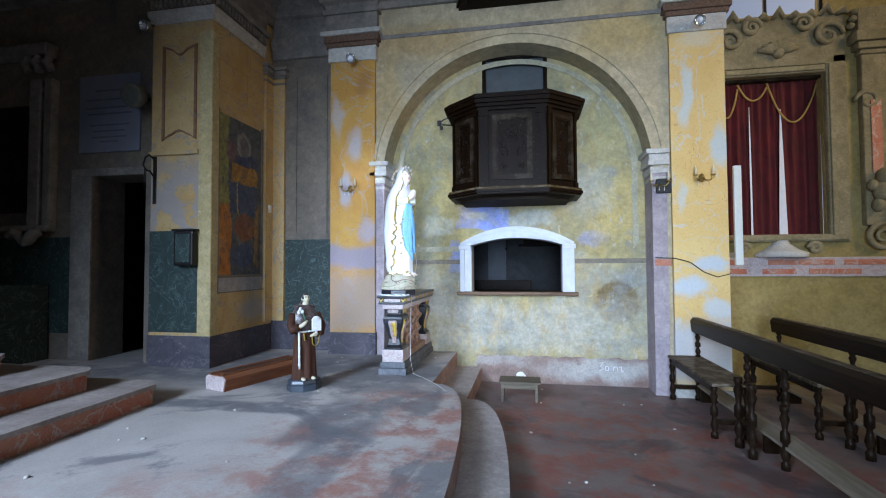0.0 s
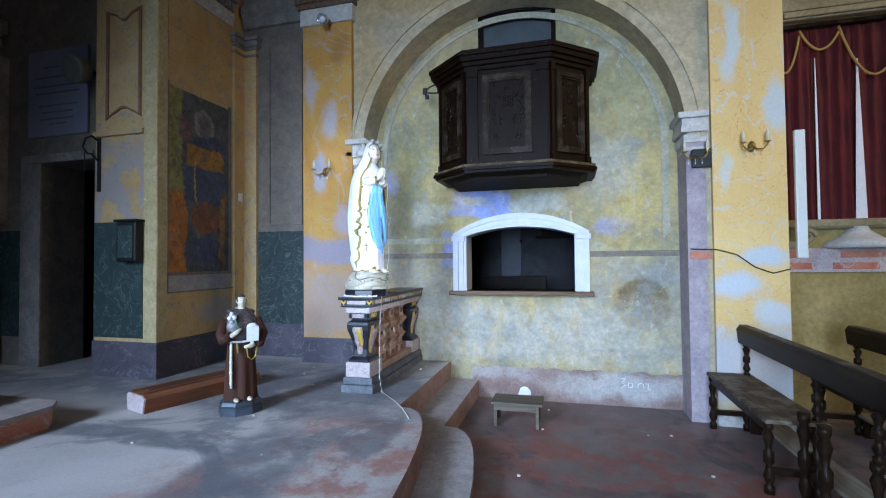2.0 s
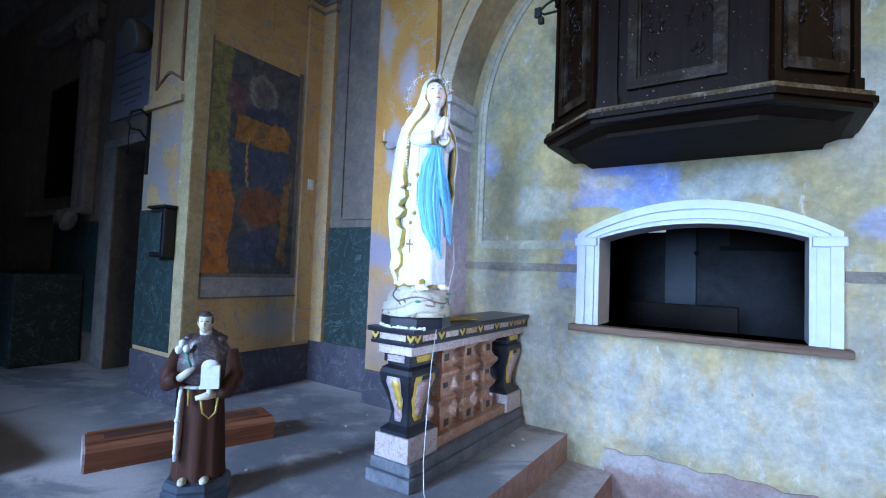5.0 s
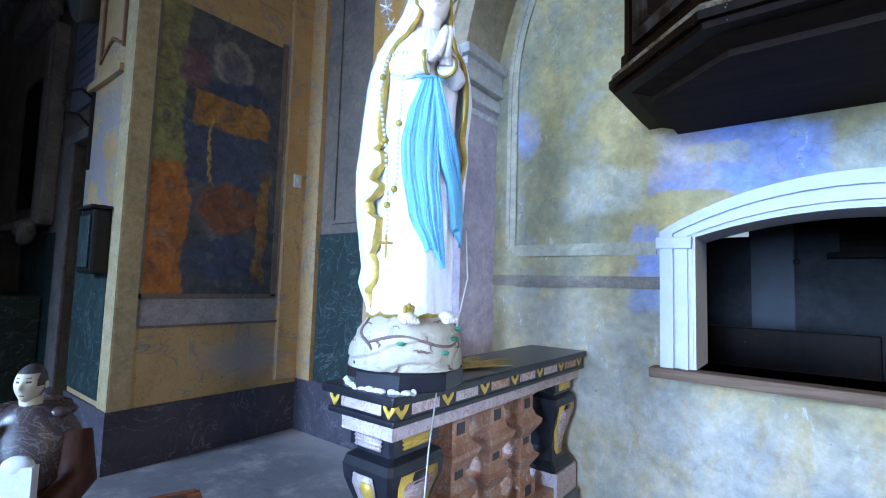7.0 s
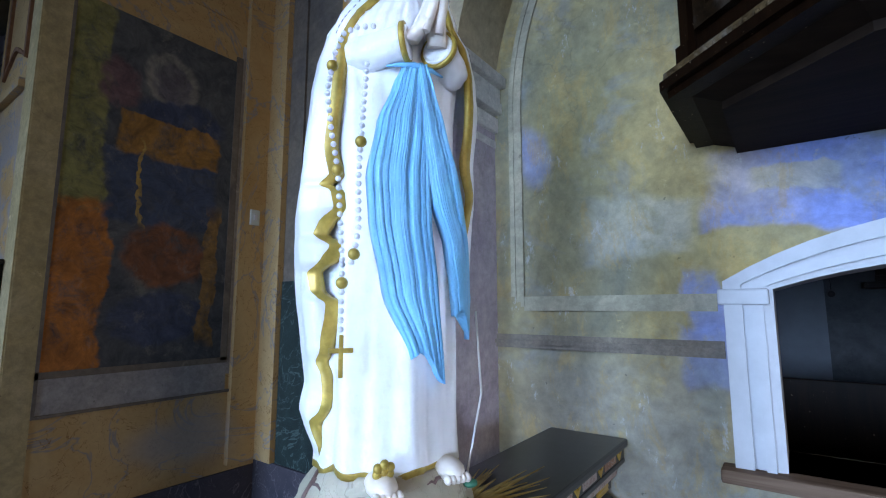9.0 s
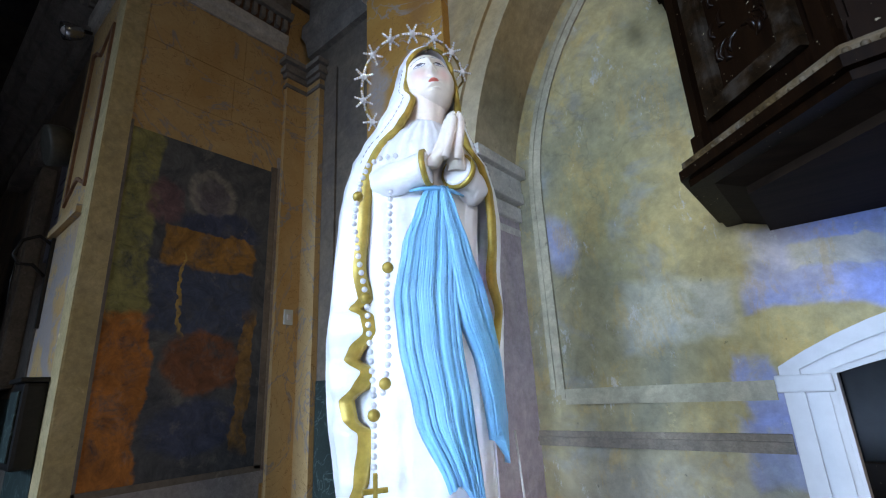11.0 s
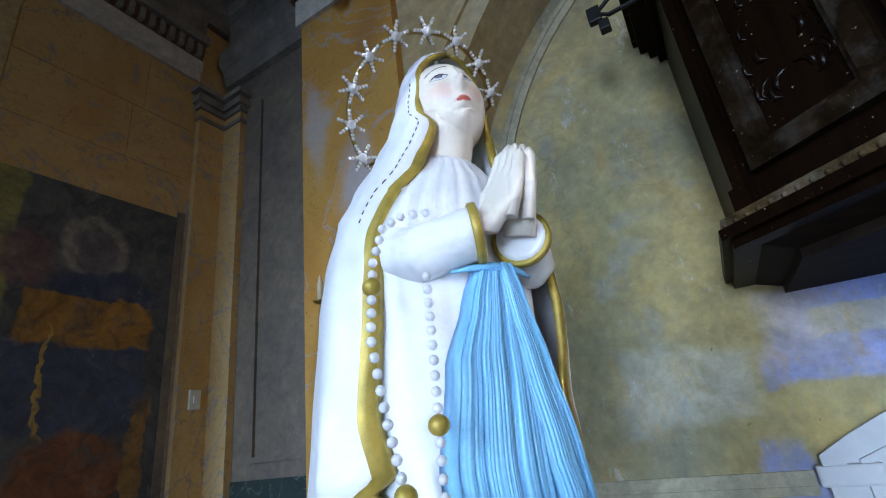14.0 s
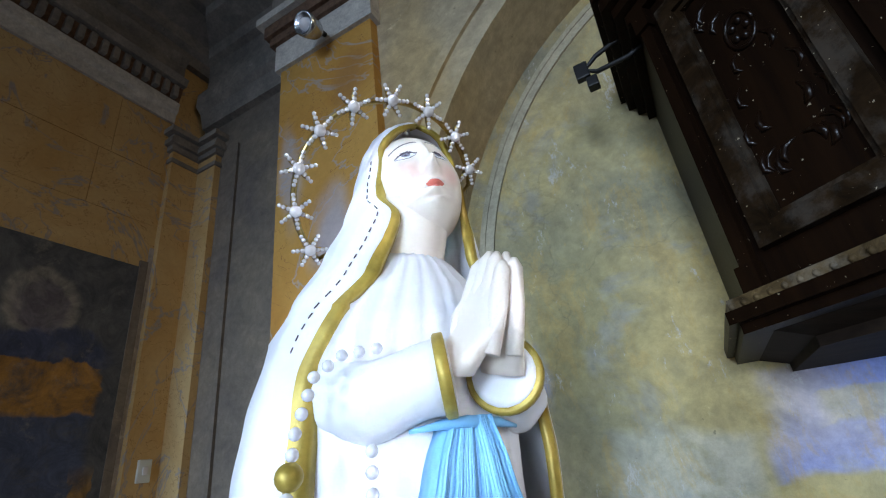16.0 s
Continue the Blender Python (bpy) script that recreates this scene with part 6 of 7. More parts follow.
# ---------------------------------------------------------------- the friar statue
def friar():
    bm = bmesh.new()
    ROBE_, CAPE, FACE, HAIR, WHITE, BASE, GOLD, GREEN = range(8)
    loft(bm, [circle((0, 0, z), (rx, ry), 8, start=math.pi / 8) for z, rx, ry in ((0, 0.15, 0.17), (0.05, 0.15, 0.17), (0.06, 0.14, 0.16), (0.075, 0.145, 0.165), (0.10, 0.135, 0.155), (0.11, 0.12, 0.14))], mats=lambda a, b: BASE, smooth=False)
    for y in (-0.05, 0.05):
        ball(bm, (0.10, y, 0.118), (0.045, 0.022, 0.016), 9, 6, FACE)
    prof = [(0.10, 0.105, 0.125), (0.2, 0.10, 0.118), (0.4, 0.09, 0.108), (0.55, 0.082, 0.10), (0.60, 0.08, 0.10), (0.68, 0.085, 0.115), (0.74, 0.08, 0.12), (0.79, 0.062, 0.095), (0.82, 0.04, 0.05)]
    rings = []
    for k in range(40):
        z = 0.10 + 0.72 * k / 39
        rx, ry = table(z, prof)
        low = max(0.0, min(1, (0.58 - z) / 0.2))
        rings.append([(rx * (1 + 0.07 * low * math.sin(8 * a + 1.2)) * math.cos(a), ry * (1 + 0.07 * low * math.sin(8 * a + 1.2)) * math.sin(a), z) for a in (2 * math.pi * i / 48 for i in range(48))])
    loft(bm, rings, mats=lambda r, i: ROBE_)
    # shoulder cape with hood collar
    rings = []
    for z, rx, ry in ((0.62, 0.105, 0.145), (0.68, 0.102, 0.142), (0.75, 0.09, 0.125), (0.80, 0.07, 0.095), (0.825, 0.06, 0.07), (0.835, 0.045, 0.05)):
        rings.append([(rx * math.cos(a) - 0.004, ry * math.sin(a), z - (0.03 * math.cos(2 * a) if z < 0.7 else 0)) for a in (2 * math.pi * i / 32 for i in range(32))])
    loft(bm, rings, mats=lambda r, i: CAPE)
    tube(bm, [(-0.05, -0.045, 0.82), (-0.062, 0.0, 0.835), (-0.05, 0.045, 0.82)], [0.02, 0.032, 0.02], 10, CAPE)
    tube(bm, [(0.010, 0, 0.80), (0.016, 0, 0.835), (0.02, 0, 0.86)], [0.034, 0.028, 0.029], 16, FACE)
    head, H, W = [], 64, 72
    for k in range(H + 1):
        ph = math.pi * k / H
        ring = []
        for i in range(W):
            th = 2 * math.pi * i / W
            x, y, z = 0.045 * math.sin(ph) * math.cos(th), 0.038 * math.sin(ph) * math.sin(th), -0.056 * math.cos(ph)
            if z < 0:
                y *= 1 + 4.0 * z
            if x > 0:
                x += 0.010 * math.exp(-(y / 0.0055) ** 2 - ((z + 0.006) / 0.010) ** 2) + 0.004 * math.exp(-(y / 0.012) ** 2 - ((z + 0.044) / 0.007) ** 2)
                x -= 0.004 * (math.exp(-((y - 0.014) / 0.008) ** 2 - ((z - 0.008) / 0.006) ** 2) + math.exp(-((y + 0.014) / 0.008) ** 2 - ((z - 0.008) / 0.006) ** 2))
            ring.append((x, y, z))
        head.append(ring)

    def paint(r, i):
        x, y, z = head[r][i]
        if z > 0.030 or x < -0.002 or (abs(y) > 0.030 and z > -0.006):
            return HAIR
        if x > 0.02 and (abs(abs(y) - 0.014) < 0.0065 and (abs(z - 0.008) < 0.0026 or abs(z - 0.018) < 0.0015)):
            return HAIR
        return FACE
    loft(bm, [[(0.024 + x * 0.98 - 0.08 * z, y, 0.898 + z) for x, y, z in ring] for ring in head], mats=paint)
    for s in (-1, 1):
        ball(bm, (0.018, s * 0.038, 0.893), (0.008, 0.005, 0.013), 8, 6, FACE)
    tube(bm, [(0.062, -0.008, 0.868), (0.0665, 0, 0.8675), (0.062, 0.008, 0.868)], [0.0008, 0.0022, 0.0008], 6, GOLD)
    for k in range(7):
        a = radians(75 + 35 * k)
        ball(bm, (0.064 * math.cos(a) - 0.004, 0.080 * math.sin(a), 0.812 + 0.006 * math.sin(3 * a)), (0.026, 0.030, 0.018), 10, 6, CAPE)
    # arms
    tube(bm, [(0.0, -0.115, 0.745), (0.03, -0.15, 0.64), (0.06, -0.145, 0.60), (0.10, -0.09, 0.625)], [0.04, 0.045, 0.047, 0.036], 12, ROBE_)
    tube(bm, [(0.10, -0.09, 0.625), (0.125, -0.05, 0.66), (0.125, -0.02, 0.685)], [0.02, 0.018, 0.008], 9, FACE)
    tube(bm, [(0.0, 0.12, 0.745), (0.04, 0.155, 0.62), (0.09, 0.12, 0.56), (0.11, 0.08, 0.555)], [0.042, 0.05, 0.048, 0.04], 12, ROBE_)
    tube(bm, [(0.10, 0.09, 0.55), (0.145, 0.05, 0.548), (0.155, 0.0, 0.54)], [0.02, 0.02, 0.01], 9, FACE)
    # white closed book and lily stem
    loft(bm, [[(0.13, 0.02, z), (0.16, 0.02 - 0.0, z), (0.165, 0.105, z), (0.135, 0.105, z)] for z in (0.585, 0.60, 0.70)], mats=lambda r, i: WHITE, smooth=False)
    ball(bm, (0.148, 0.06, 0.70), (0.018, 0.042, 0.028), 10, 6, WHITE)
    tube(bm, [(0.14, 0.06, 0.54), (0.147, 0.06, 0.59)], 0.014, 8, WHITE)
    tube(bm, [(0.125, -0.03, 0.67), (0.115, -0.06, 0.75), (0.10, -0.085, 0.80)], 0.006, 6, GREEN)
    for y, z in ((-0.085, 0.80), (-0.065, 0.775), (-0.10, 0.77)):
        ball(bm, (0.105, y, z), (0.018, 0.018, 0.022), 8, 5, WHITE)
    # rope girdle, falling end with knots, chain
    tube(bm, [(0.087 * math.cos(a), 0.106 * math.sin(a), 0.575) for a in (2 * math.pi * i / 20 for i in range(21))], 0.009, 7, WHITE)
    tube(bm, [(0.07, -0.085, 0.575), (0.085, -0.088, 0.50), (0.095, -0.09, 0.40), (0.10, -0.09, 0.30), (0.102, -0.088, 0.22)], 0.010, 7, WHITE)
    for z in (0.42, 0.34, 0.26):
        ball(bm, (0.099, -0.09, z), 0.014, 8, 5, WHITE)
    tube(bm, [(0.14, 0.02, 0.54), (0.125, 0.03, 0.46), (0.122, 0.06, 0.43), (0.125, 0.09, 0.46), (0.135, 0.10, 0.54)], 0.006, 6, GOLD)
    tube(bm, [(0.095, -0.045, 0.57), (0.105, -0.04, 0.49)], 0.007, 6, GOLD)
    solid("friar_statue", bm, [M_ROBE, M_CAPE, M_IVORY, M_HAIR, M_ROPE, M_FRIARBASE, M_GOLD, M_LEAF],
          "painted statue in brown habit standing on the floor", "statue", m=pose(-2.21, 4.39, 0, 0, 0, -42))


friar()

# ---------------------------------------------------------------- sanctuary floor things


def wooden_box():
    t = thing("wooden_chest", pose(-3.03, 4.16, 0, 0, 0, -18) @ Matrix.Diagonal((0.72, 1, 1, 1)), "long low red-brown wooden box on the floor", "wooden box")
    bm = bmesh.new()
    prism(bm, [(-0.20, 0.0), (0.16, 0.0), (0.20, 0.12), (0.14, 0.15), (-0.18, 0.15), (-0.22, 0.12)], 0.012, 1.06, 1)
    part("body", bm, M_TERRA, t)
    bm = bmesh.new()
    prism(bm, [(-0.195, 0.004), (0.155, 0.004), (0.195, 0.12), (0.135, 0.146), (-0.175, 0.146), (-0.215, 0.12)], 0.0, 0.012, 1)
    part("end_board", bm, M_PINK, t, "pale painted end board")
    bm = bmesh.new()
    box(bm, -0.12, 0.04, 0.10, 0.98, 0.15, 0.156)
    part("dark_slot", bm, M_TERRATOP, t)
    bm = bmesh.new()
    box(bm, 0.075, 0.11, 0.02, 1.04, 0.15, 0.165, 0.005)
    box(bm, -0.16, -0.13, 0.02, 1.04, 0.15, 0.165, 0.005)
    part("edge_strip", bm, M_TERRA, t)


wooden_box()


def altar_steps():
    for i, (x, y, z0, z1) in enumerate(((-3.32, 3.80, 0.0, 0.17), (-3.72, 3.52, 0.17, 0.34), (-4.25, 3.22, 0.34, 0.50))):
        bm = bmesh.new()
        prism(bm, [(-9, -3), (x + 0.12, -3), (x, y - 0.10), (x - 0.10, y), (-9, y + 0.02)], z0, z1 - 0.035)
        setting("altar_step", bm, M_REDSTEP, "red marble altar step with chipped face", "step")
        bm = bmesh.new()
        d = 0.025
        prism(bm, [(-9, -3), (x + 0.12 + d, -3), (x + d, y - 0.09), (x - 0.09, y + d), (-9, y + 0.02 + d)], z1 - 0.035, z1)
        setting("step_tread", bm, M_STEPTOP, "dusty worn stone step tread", "step")


altar_steps()


def side_altar():
    t = thing("side_altar", pose(-7.2, 5.23, 0), "dark side altar with a framed black canvas", "altar")
    bm = bmesh.new()
    box(bm, -0.55, 0.54, -0.02, 0.0, 1.96, 3.42)
    part("canvas", bm, M_GLASSDARK, t, "blackened canvas")
    bm = bmesh.new()
    for x0, x1 in ((0.62, 0.80), (0.86, 0.98)):
        box(bm, x0, x1, -0.10, 0.02, 1.72, 3.75, 0.02)
    part("pilaster", bm, M_STONE, t, "grey stone pilaster")
    bm = bmesh.new()
    for x in (0.55, 0.72, 0.90):
        path = [(x + 0.06 * math.cos(k), -0.10, 3.85 + 0.04 * k + 0.05 * math.sin(k)) for k in range(9)]
        tube(bm, path, [0.05] * 8 + [0.02], 8)
    box(bm, -0.8, 0.95, -0.16, 0.02, 4.05, 4.22, 0.03)
    part("pediment", bm, M_STONE, t)
    bm = bmesh.new()
    path = [(0.40 + 0.5 * k / 10, -0.14, 1.62 + 0.07 * math.sin(k * 0.9)) for k in range(11)]
    tube(bm, path, [0.05, 0.06, 0.07, 0.06, 0.05, 0.06, 0.07, 0.08, 0.07, 0.05, 0.03], 8)
    box(bm, -0.9, 0.96, -0.12, 0.02, 1.70, 1.78, 0.02)
    part("ledge", bm, M_STONE, t)
    bm = bmesh.new()
    box(bm, -0.9, 0.9, -0.62, 0.0, 0.0, 1.0, 0.02)
    part("mensa", bm, M_GREEN, t, "dark green marble altar front")


side_altar()


def little_stool():
    t = thing("low_stool", pose(-0.12, 5.78, LOW), "low worn wooden kneeling stool on the floor", "stool")
    bm = bmesh.new()
    box(bm, -0.24, 0.25, -0.15, 0.16, 0.215, 0.24, 0.008)
    part("top", bm, M_PINE, t)
    for x in (-0.20, 0.20):
        bm = bmesh.new()
        prism(bm, [(-0.13, 0.0), (-0.06, 0.0), (-0.04, 0.05), (0.04, 0.05), (0.06, 0.0), (0.13, 0.0), (0.12, 0.215), (-0.12, 0.215)], x - 0.015, x + 0.015, 0)
        part("leg", bm, M_PINE, t)
    bm = bmesh.new()
    box(bm, -0.185, 0.185, -0.128, -0.112, 0.155, 0.214, 0.004)
    part("apron", bm, M_PINE, t)
    bm = bmesh.new()
    pts = circle((0, 0, 0), (0.070, 0.080), 16)
    prism(bm, [(p.x * (1 + 0.10 * math.sin(i * 2.4)), p.y + 0.075) for i, p in enumerate(pts)], -0.008, 0.008, 1)
    solid("plaster_piece", bm, M_GLAZE, "broken white plaster piece leaning on the wall", "plaster piece", m=pose(-0.12, 6.56, LOW, -12))


little_stool()
bm = bmesh.new()
rng = random.Random(21)
for k in range(46):
    x, y = rng.uniform(-3.0, 1.4), rng.uniform(1.2, 6.3)
    z = 0.0 if x < -1.05 else (LOW if x > -0.05 else None)
    if z is None:
        continue
    s = rng.uniform(0.006, 0.018)
    ball(bm, (x, y, z + s * 0.4), (s, s * rng.uniform(0.6, 1.2), s * 0.5), 6, 4)
tagged(solid("rubble", bm, M_PALE, "scattered small plaster chips on the floor", "rubble"), kind="stuff")
bm = bmesh.new()
for i, ch in enumerate((((0, 1), (0.5, 1.1), (0.1, 0.6), (0.5, 0.3), (0.0, 0.0)), ((0.75, 0.1), (1.15, 0.05), (1.2, 0.55), (0.8, 0.6), (0.75, 0.1)), ((1.75, 0.0), (1.8, 0.5), (2.1, 0.6), (2.3, 0.5), (2.35, 0.0)), ((2.5, 0.55), (2.8, 0.6), (2.75, 0.0), (3.05, 0.05)))):
    tube(bm, [(0.92 + 0.10 * a, 6.583, -0.20 + 0.10 * b) for a, b in ch], 0.006, 5)
tagged(solid("chalk_scrawl", bm, M_PEARL, "illegible white chalk scrawl on the plinth", "scrawl"), kind="stuff")
bm = bmesh.new()
tube(bm, [(1.56, 6.225, 1.30), (1.78, 6.168, 1.29), (1.95, 6.17, 1.24), (2.1, 6.17, 1.12), (2.25, 6.17, 1.06), (2.395, 6.17, 1.10)], 0.006, 6)
solid("cable", bm, M_IRON, "thin dark cable sagging along the pilaster", "cable")

# ---------------------------------------------------------------- pews


def turned(bm, x, y, z0, z1, r=0.028):
    h = z1 - z0
    prof = [(0.9, 0), (0.9, 0.10), (0.5, 0.13), (0.75, 0.17), (1.0, 0.24), (0.65, 0.34), (0.5, 0.40), (0.95, 0.44), (0.95, 0.58), (0.5, 0.62), (0.7, 0.72), (1.0, 0.80), (0.6, 0.88), (0.9, 0.92), (0.9, 1.0)]
    lathe(bm, [(r * a, z0 + h * b) for a, b in prof], (x, y), 12)


def pew():
    t = thing("pew", pose(2.0, 6.5, LOW), "dark turned wooden pew with a plain back rail", "pew", "pews of the nave")
    bm = bmesh.new()
    prism(bm, [(-0.06, 0.80), (0.02, 0.80), (0.035, 0.945), (0.015, 0.972), (-0.05, 0.966), (-0.075, 0.93)], -3.9, -0.34, 1)
    part("back_rail", bm, M_PEW, t)
    bm = bmesh.new()
    box(bm, -0.050, 0.016, -3.9, -0.345, 0.966, 0.974, 0.002)
    part("rail_top", bm, M_PEWTOP, t, "dusty worn top of the rail")
    for y0, y1 in ((-1.76, -0.36),):
        bm = bmesh.new()
        box(bm, -0.345, 0.03, y0, y1, 0.485, 0.515, 0.008)
        part("seat", bm, M_PEWTOP, t, "dusty brown seat board")
        bm = bmesh.new()
        box(bm, -0.325, -0.305, y0 + 0.03, y1 - 0.03, 0.42, 0.485)
        part("apron", bm, M_PEW, t)
    for y in (-0.42, -1.70, -2.35, -3.82):
        bm = bmesh.new()
        if y > -2:
            turned(bm, -0.31, y, 0.0, 0.485, 0.036)
            part("front_leg", bm, M_PEW, t)
            bm = bmesh.new()
            box(bm, -0.305, -0.03, y - 0.022, y + 0.022, 0.13, 0.175, 0.006)
            part("stretcher", bm, M_PEW, t)
            bm = bmesh.new()
        turned(bm, -0.03, y, 0.0, 0.50, 0.036)
        turned(bm, -0.02, y, 0.50, 0.81, 0.032)
        part("back_post", bm, M_PEW, t)
    for y in (-1.90, -2.15):
        bm = bmesh.new()
        turned(bm, -0.18, y, 0.0, 0.62, 0.04)
        part("end_post", bm, M_PEW, t)
    bm = bmesh.new()
    box(bm, -0.04, 0.16, -3.9, -0.38, 0.16, 0.185, 0.006)
    part("kneeler", bm, M_KNEEL, t, "pale dusty kneeling board")
    for y in (-0.5, -2.0, -3.6):
        bm = bmesh.new()
        box(bm, -0.03, 0.15, y - 0.02, y + 0.02, 0.0, 0.16, 0.004)
        part("kneeler_foot", bm, M_PEW, t)
    return t


p0 = pew()
copy_thing(p0, pose(2.93, 6.62, LOW))

# ---------------------------------------------------------------- bay with the red curtain
BY = 6.9


def right_bay():
    bm = bmesh.new()
    for x0, x1, z0, z1 in ((2.39, 2.62, 1.6, 4.56), (3.84, 13.3, 1.6, 4.56), (2.39, 13.3, LOW, 1.6), (2.62, 3.84, 3.72, 4.56), (2.39, 2.55, 4.56, 9), (3.95, 13.3, 4.56, 9), (2.55, 3.95, 7.2, 9)):
        box(bm, x0, x1, BY, BY + 0.3, z0, z1)
    setting("wall_bay", bm, M_BAYWALL, "mustard plaster wall of the side bay")
    # niche is a filled block, its shade put into the dark colour
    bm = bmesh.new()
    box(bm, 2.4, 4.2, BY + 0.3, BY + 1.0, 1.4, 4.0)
    setting("wall_niche", bm, M_DARKROOM, "backing block behind the curtain, niche shade put into its colour")
    # marble band
    for z0, z1, mat, lab in ((1.05, 1.30, M_PINK, "pale marble band"),):
        bm = bmesh.new()
        box(bm, 2.39, 6.0, BY - 0.03, BY, z0, z1, 0.006)
        setting("trim_band", bm, mat, lab, "moulding")
    for x0, x1, z in ((2.42, 2.80, 1.20), (2.42, 2.86, 1.08), (3.05, 3.45, 1.08), (3.12, 3.9, 1.20), (3.6, 4.2, 1.08), (4.0, 4.6, 1.20)):
        bm = bmesh.new()
        box(bm, x0, x1, BY - 0.04, BY - 0.03, z, z + 0.07, 0.004)
        setting("inlay_red", bm, M_REDSTEP, "red marble inlay in the band", "inlay")
    # stucco frame
    t = thing("niche_surround", pose(0, BY, 0), "ochre stucco frame with scrolls round the niche", "stucco frame")
    for x0, x1, z0, z1 in ((2.50, 2.62, 1.55, 3.84), (3.84, 3.94, 1.55, 3.84), (2.62, 3.84, 3.72, 3.82), (2.44, 4.05, 1.50, 1.60)):
        bm = bmesh.new()
        box(bm, x0, x1, -0.09, 0.0, z0, z1, 0.02)
        box(bm, x0 + 0.02, x1 - 0.02, -0.12, -0.08, z0 + 0.02, z1 - 0.02, 0.012)
        part("border", bm, M_STUCCO, t)
    bm = bmesh.new()
    box(bm, 3.94, 4.10, -0.05, 0.0, 1.50, 3.95, 0.015)
    box(bm, 2.40, 4.10, -0.05, 0.0, 3.84, 4.52, 0.015)
    part("field", bm, M_STUCCO, t)

    def scroll(cx, cz, r, turns, flip, thick):
        bm = bmesh.new()
        n = int(turns * 14)
        path = [(cx + flip * r * (1 - 0.8 * k / n) * math.cos(2 * math.pi * turns * k / n), -0.09, cz + r * (1 - 0.8 * k / n) * math.sin(2 * math.pi * turns * k / n)) for k in range(n + 1)]
        tube(bm, path, [thick * (0.5 + 0.5 * math.sin(math.pi * min(1, 0.15 + k / n))) for k in range(n + 1)], 8)
        part("scroll", bm, M_STUCCO, t)
    for cx, cz, r, turns, flip in ((2.98, 4.38, 0.12, 1.6, 1), (3.60, 4.38, 0.12, 1.6, -1), (2.72, 4.22, 0.16, 1.3, -1), (3.88, 4.20, 0.18, 1.3, 1), (4.42, 1.55, 0.20, 1.8, 1), (2.80, 1.42, 0.08, 1.4, 1), (3.65, 1.42, 0.08, 1.4, -1), (4.30, 3.30, 0.14, 1.2, -1)):
        scroll(cx, cz, r, turns, flip, 0.035)
    bm = bmesh.new()
    for k in range(7):
        a = radians(20 + 140 * k / 6)
        tube(bm, [(3.29, -0.05, 4.02), (3.29 + 0.14 * math.cos(a), -0.10, 4.02 + 0.10 * math.sin(a)), (3.29 + 0.26 * math.cos(a), -0.08, 4.0 + 0.17 * math.sin(a))], [0.03, 0.05, 0.02], 8)
    ball(bm, (3.29, -0.10, 4.0), (0.07, 0.06, 0.07))
    part("shell", bm, M_STUCCO, t)
    bm = bmesh.new()
    lathe(bm, [(0.30, 1.30), (0.30, 1.36), (0.20, 1.40), (0.10, 1.48), (0.09, 1.56)], (3.28, -0.02), 14)
    part("cup", bm, M_PALE, t, "pale stone bracket")
    bm = bmesh.new()
    for k in range(9):
        x = 2.50 + 1.5 * k / 8
        tube(bm, [(x, -0.04, 4.48), (x + 0.06, -0.10, 4.53 + 0.05 * math.sin(k * 2)), (x + 0.14, -0.06, 4.48)], [0.03, 0.055, 0.03], 8)
    part("crest", bm, M_STUCCO, t)
    # bracketed pilaster with plain ornamental figure
    t2 = thing("stucco_pilaster", pose(4.38, BY, 0), "ochre stucco pilaster with ornament beside the niche", "stucco pilaster")
    bm = bmesh.new()
    box(bm, -0.14, 0.14, -0.10, 0.0, 1.70, 3.90, 0.02)
    part("shaft", bm, M_STUCCO, t2)
    bm = bmesh.new()
    box(bm, -0.06, 0.06, -0.115, -0.10, 2.35, 3.30, 0.006)
    part("red_panel", bm, M_REDSTEP, t2, "red marble inset panel")
    bm = bmesh.new()
    for d, z0, z1 in ((0.02, 3.9, 3.96), (0.06, 3.96, 4.05), (0.10, 4.05, 4.18), (0.05, 4.18, 4.5)):
        box(bm, -0.14 - d, 0.16 + d, -0.10 - d, 0.0, z0, z1, 0.015)
    part("capital", bm, M_STUCCO, t2)
    bm = bmesh.new()
    for (a, b, c), r in (((0.02, -0.18, 2.30), 0.09), ((0.0, -0.17, 2.12), 0.10), ((-0.10, -0.16, 2.20), 0.06), ((0.12, -0.16, 2.02), 0.07), ((-0.04, -0.16, 1.95), 0.07), ((0.14, -0.15, 1.84), 0.06)):
        ball(bm, (a, b, c), (r, r, r * 1.3), 12, 8)
    part("ornament", bm, M_STUCCO, t2)
    bm = bmesh.new()
    for k in range(12):
        ball(bm, (-0.25 + 0.10 * (k % 4) + 0.03 * (k // 4), -0.10, 4.28 + 0.09 * (k // 4)), (0.05, 0.05, 0.045), 8, 6)
    part("foliage", bm, M_STUCCO, t2)


right_bay()


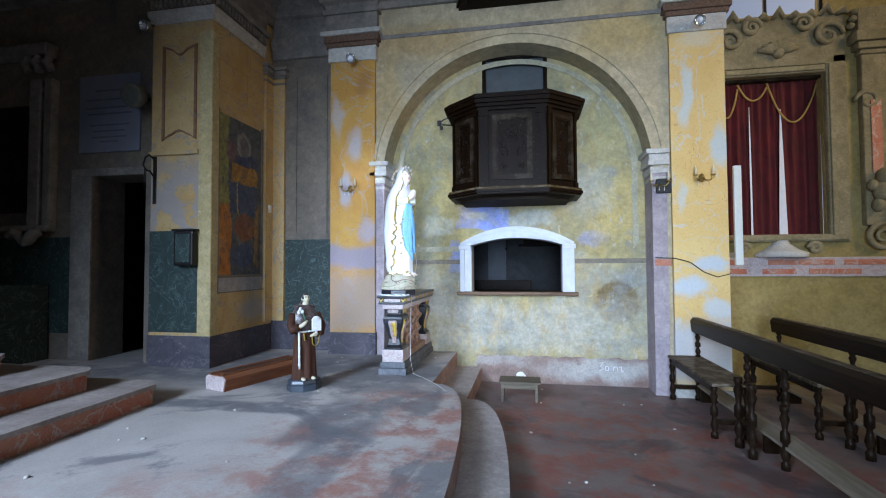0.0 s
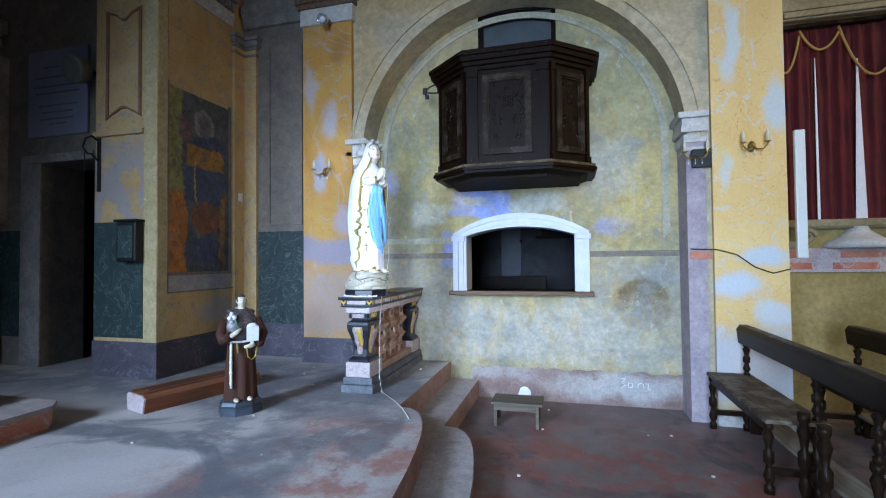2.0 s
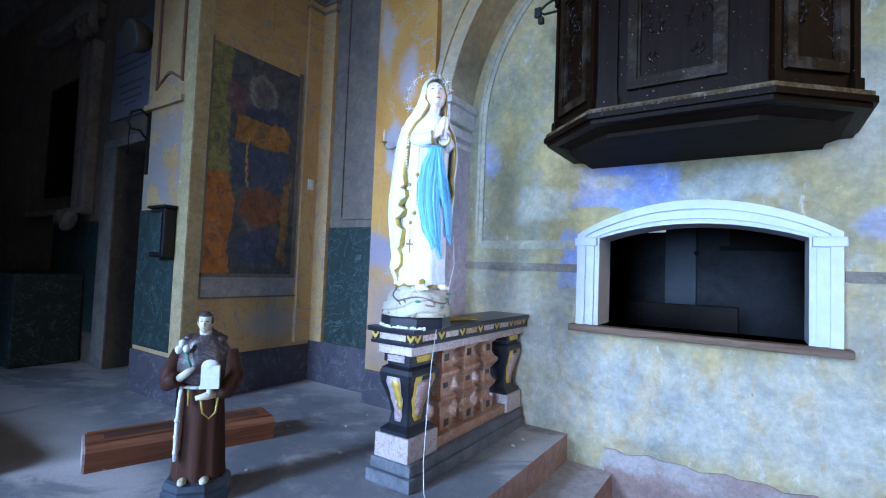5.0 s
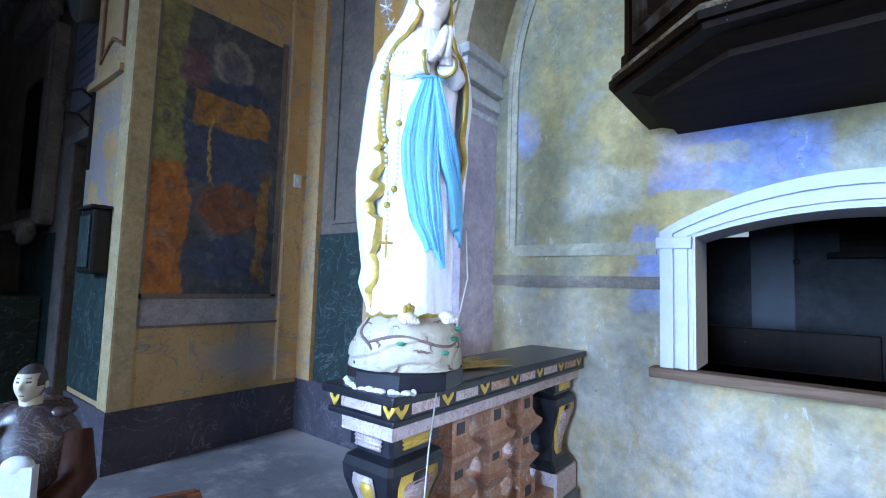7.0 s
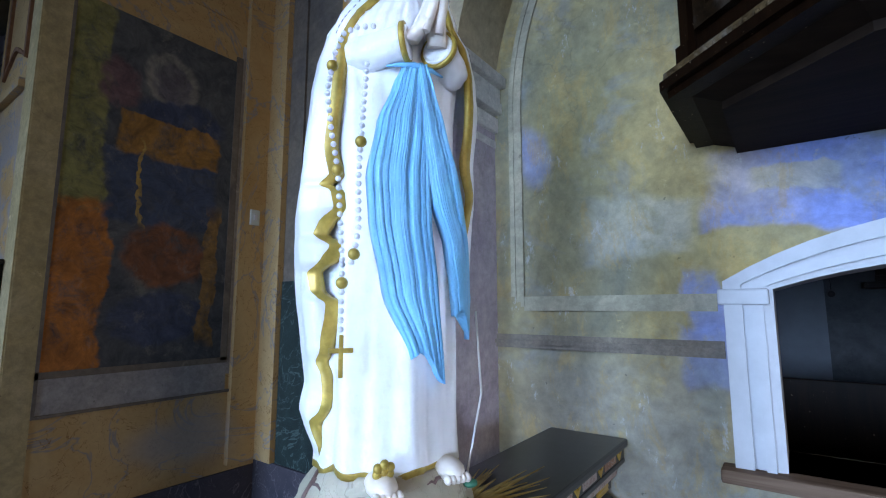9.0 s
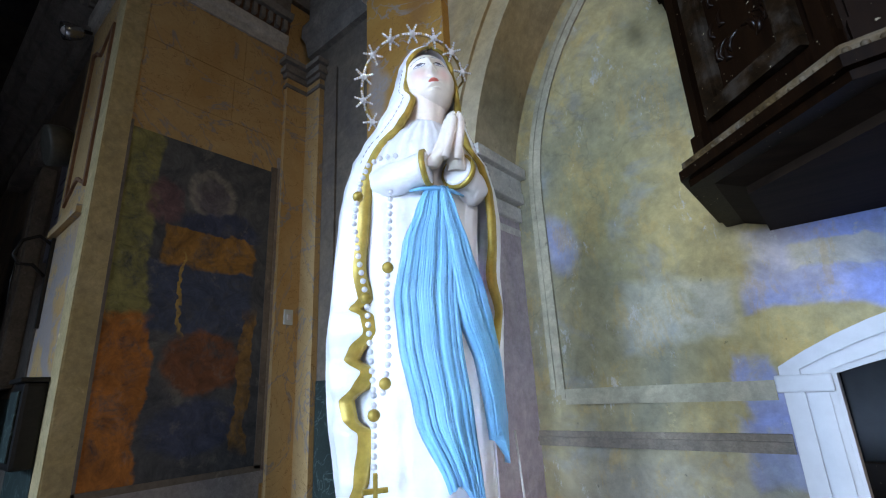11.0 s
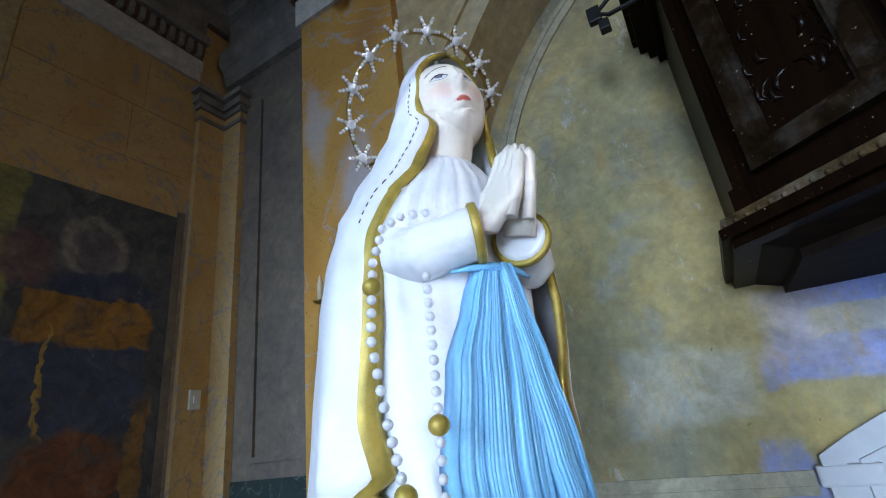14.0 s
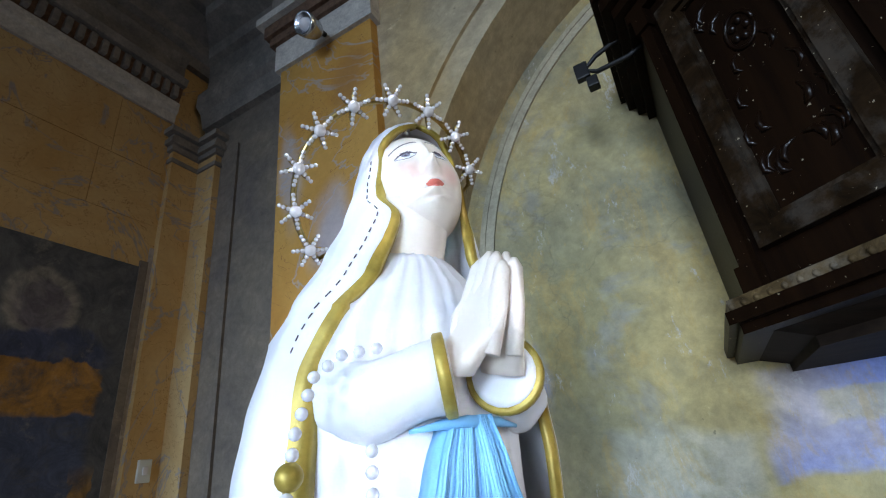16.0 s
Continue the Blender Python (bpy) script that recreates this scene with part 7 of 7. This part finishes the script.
def curtain():
    t = thing("red_curtain", pose(0, BY, 0), "dark red velvet curtains with ochre cord swags", "curtain")
    for x0, x1, ph in ((2.58, 2.99, 0.0), (2.97, 3.38, 1.2), (3.36, 3.88, 2.1)):
        bm = bmesh.new()
        rows = []
        for k in range(25):
            z = 3.71 - 2.12 * k / 24
            row = []
            for i in range(64):
                u = i / 63
                row.append((x0 + (x1 - x0) * u, 0.11 + 0.020 * math.sin(u * 27 + ph) + 0.012 * math.sin(u * 11 + z + ph) + 0.004 * math.sin(9 * z + 40 * u), z))
            rows.append(row)
        loft(bm, rows, closed=False, caps=False)
        part("drape", bm, M_CURTAIN, t)
    for x, w0, w1, top in ((2.985, 0.010, 0.013, 3.35), (3.365, 0.022, 0.052, 3.30), (3.845, 0.007, 0.012, 3.2)):
        bm = bmesh.new()
        prism(bm, [(x - w1, 1.60), (x + w1, 1.60), (x + w0, 2.75), (x + w0 * 0.3, top), (x - w0 * 0.3, top), (x - w0, 2.75)], 0.062, 0.070, 1)
        part("lining", bm, M_PEARL, t, "pale lining showing between the drapes")
    bm = bmesh.new()
    box(bm, 2.60, 3.86, 0.02, 0.12, 3.68, 3.72, 0.006)
    part("rail", bm, M_WOODTRIM, t)
    for x0, x1, sag in ((2.55, 2.84, 0.42), (2.84, 3.20, 0.20), (3.20, 3.80, 0.52)):
        bm = bmesh.new()
        tube(bm, [(x0 + (x1 - x0) * k / 16, 0.045, 3.66 - sag * (1 - (2 * k / 16 - 1) ** 2) - 0.06 * (k / 16)) for k in range(17)], 0.013, 7)
        part("cord", bm, M_CORD, t, "ochre cord swag")


curtain()
bm = bmesh.new()
box(bm, 2.50, 2.59, 6.28, 6.33, 1.20, 2.43, 0.012)
box(bm, 2.515, 2.575, 6.33, 6.90, 1.30, 1.36, 0.004)
solid("white_board", bm, M_TUBE, "tall narrow white enamel board beside the pilaster", "board")


def high_window():
    t = thing("clerestory_window", pose(3.25, BY + 0.15, 4.56), "bright window opening above the side bay", "window")
    bm = bmesh.new()
    for x in (-0.70, -0.02, 0.66):
        box(bm, x, x + 0.04, -0.02, 0.02, 0, 2.52, 0.004)
    for z in (0.0, 0.8, 1.6, 2.48):
        box(bm, -0.66, 0.66, -0.02, 0.02, z, z + 0.04, 0.004)
    part("frame", bm, M_IRON, t)


high_window()
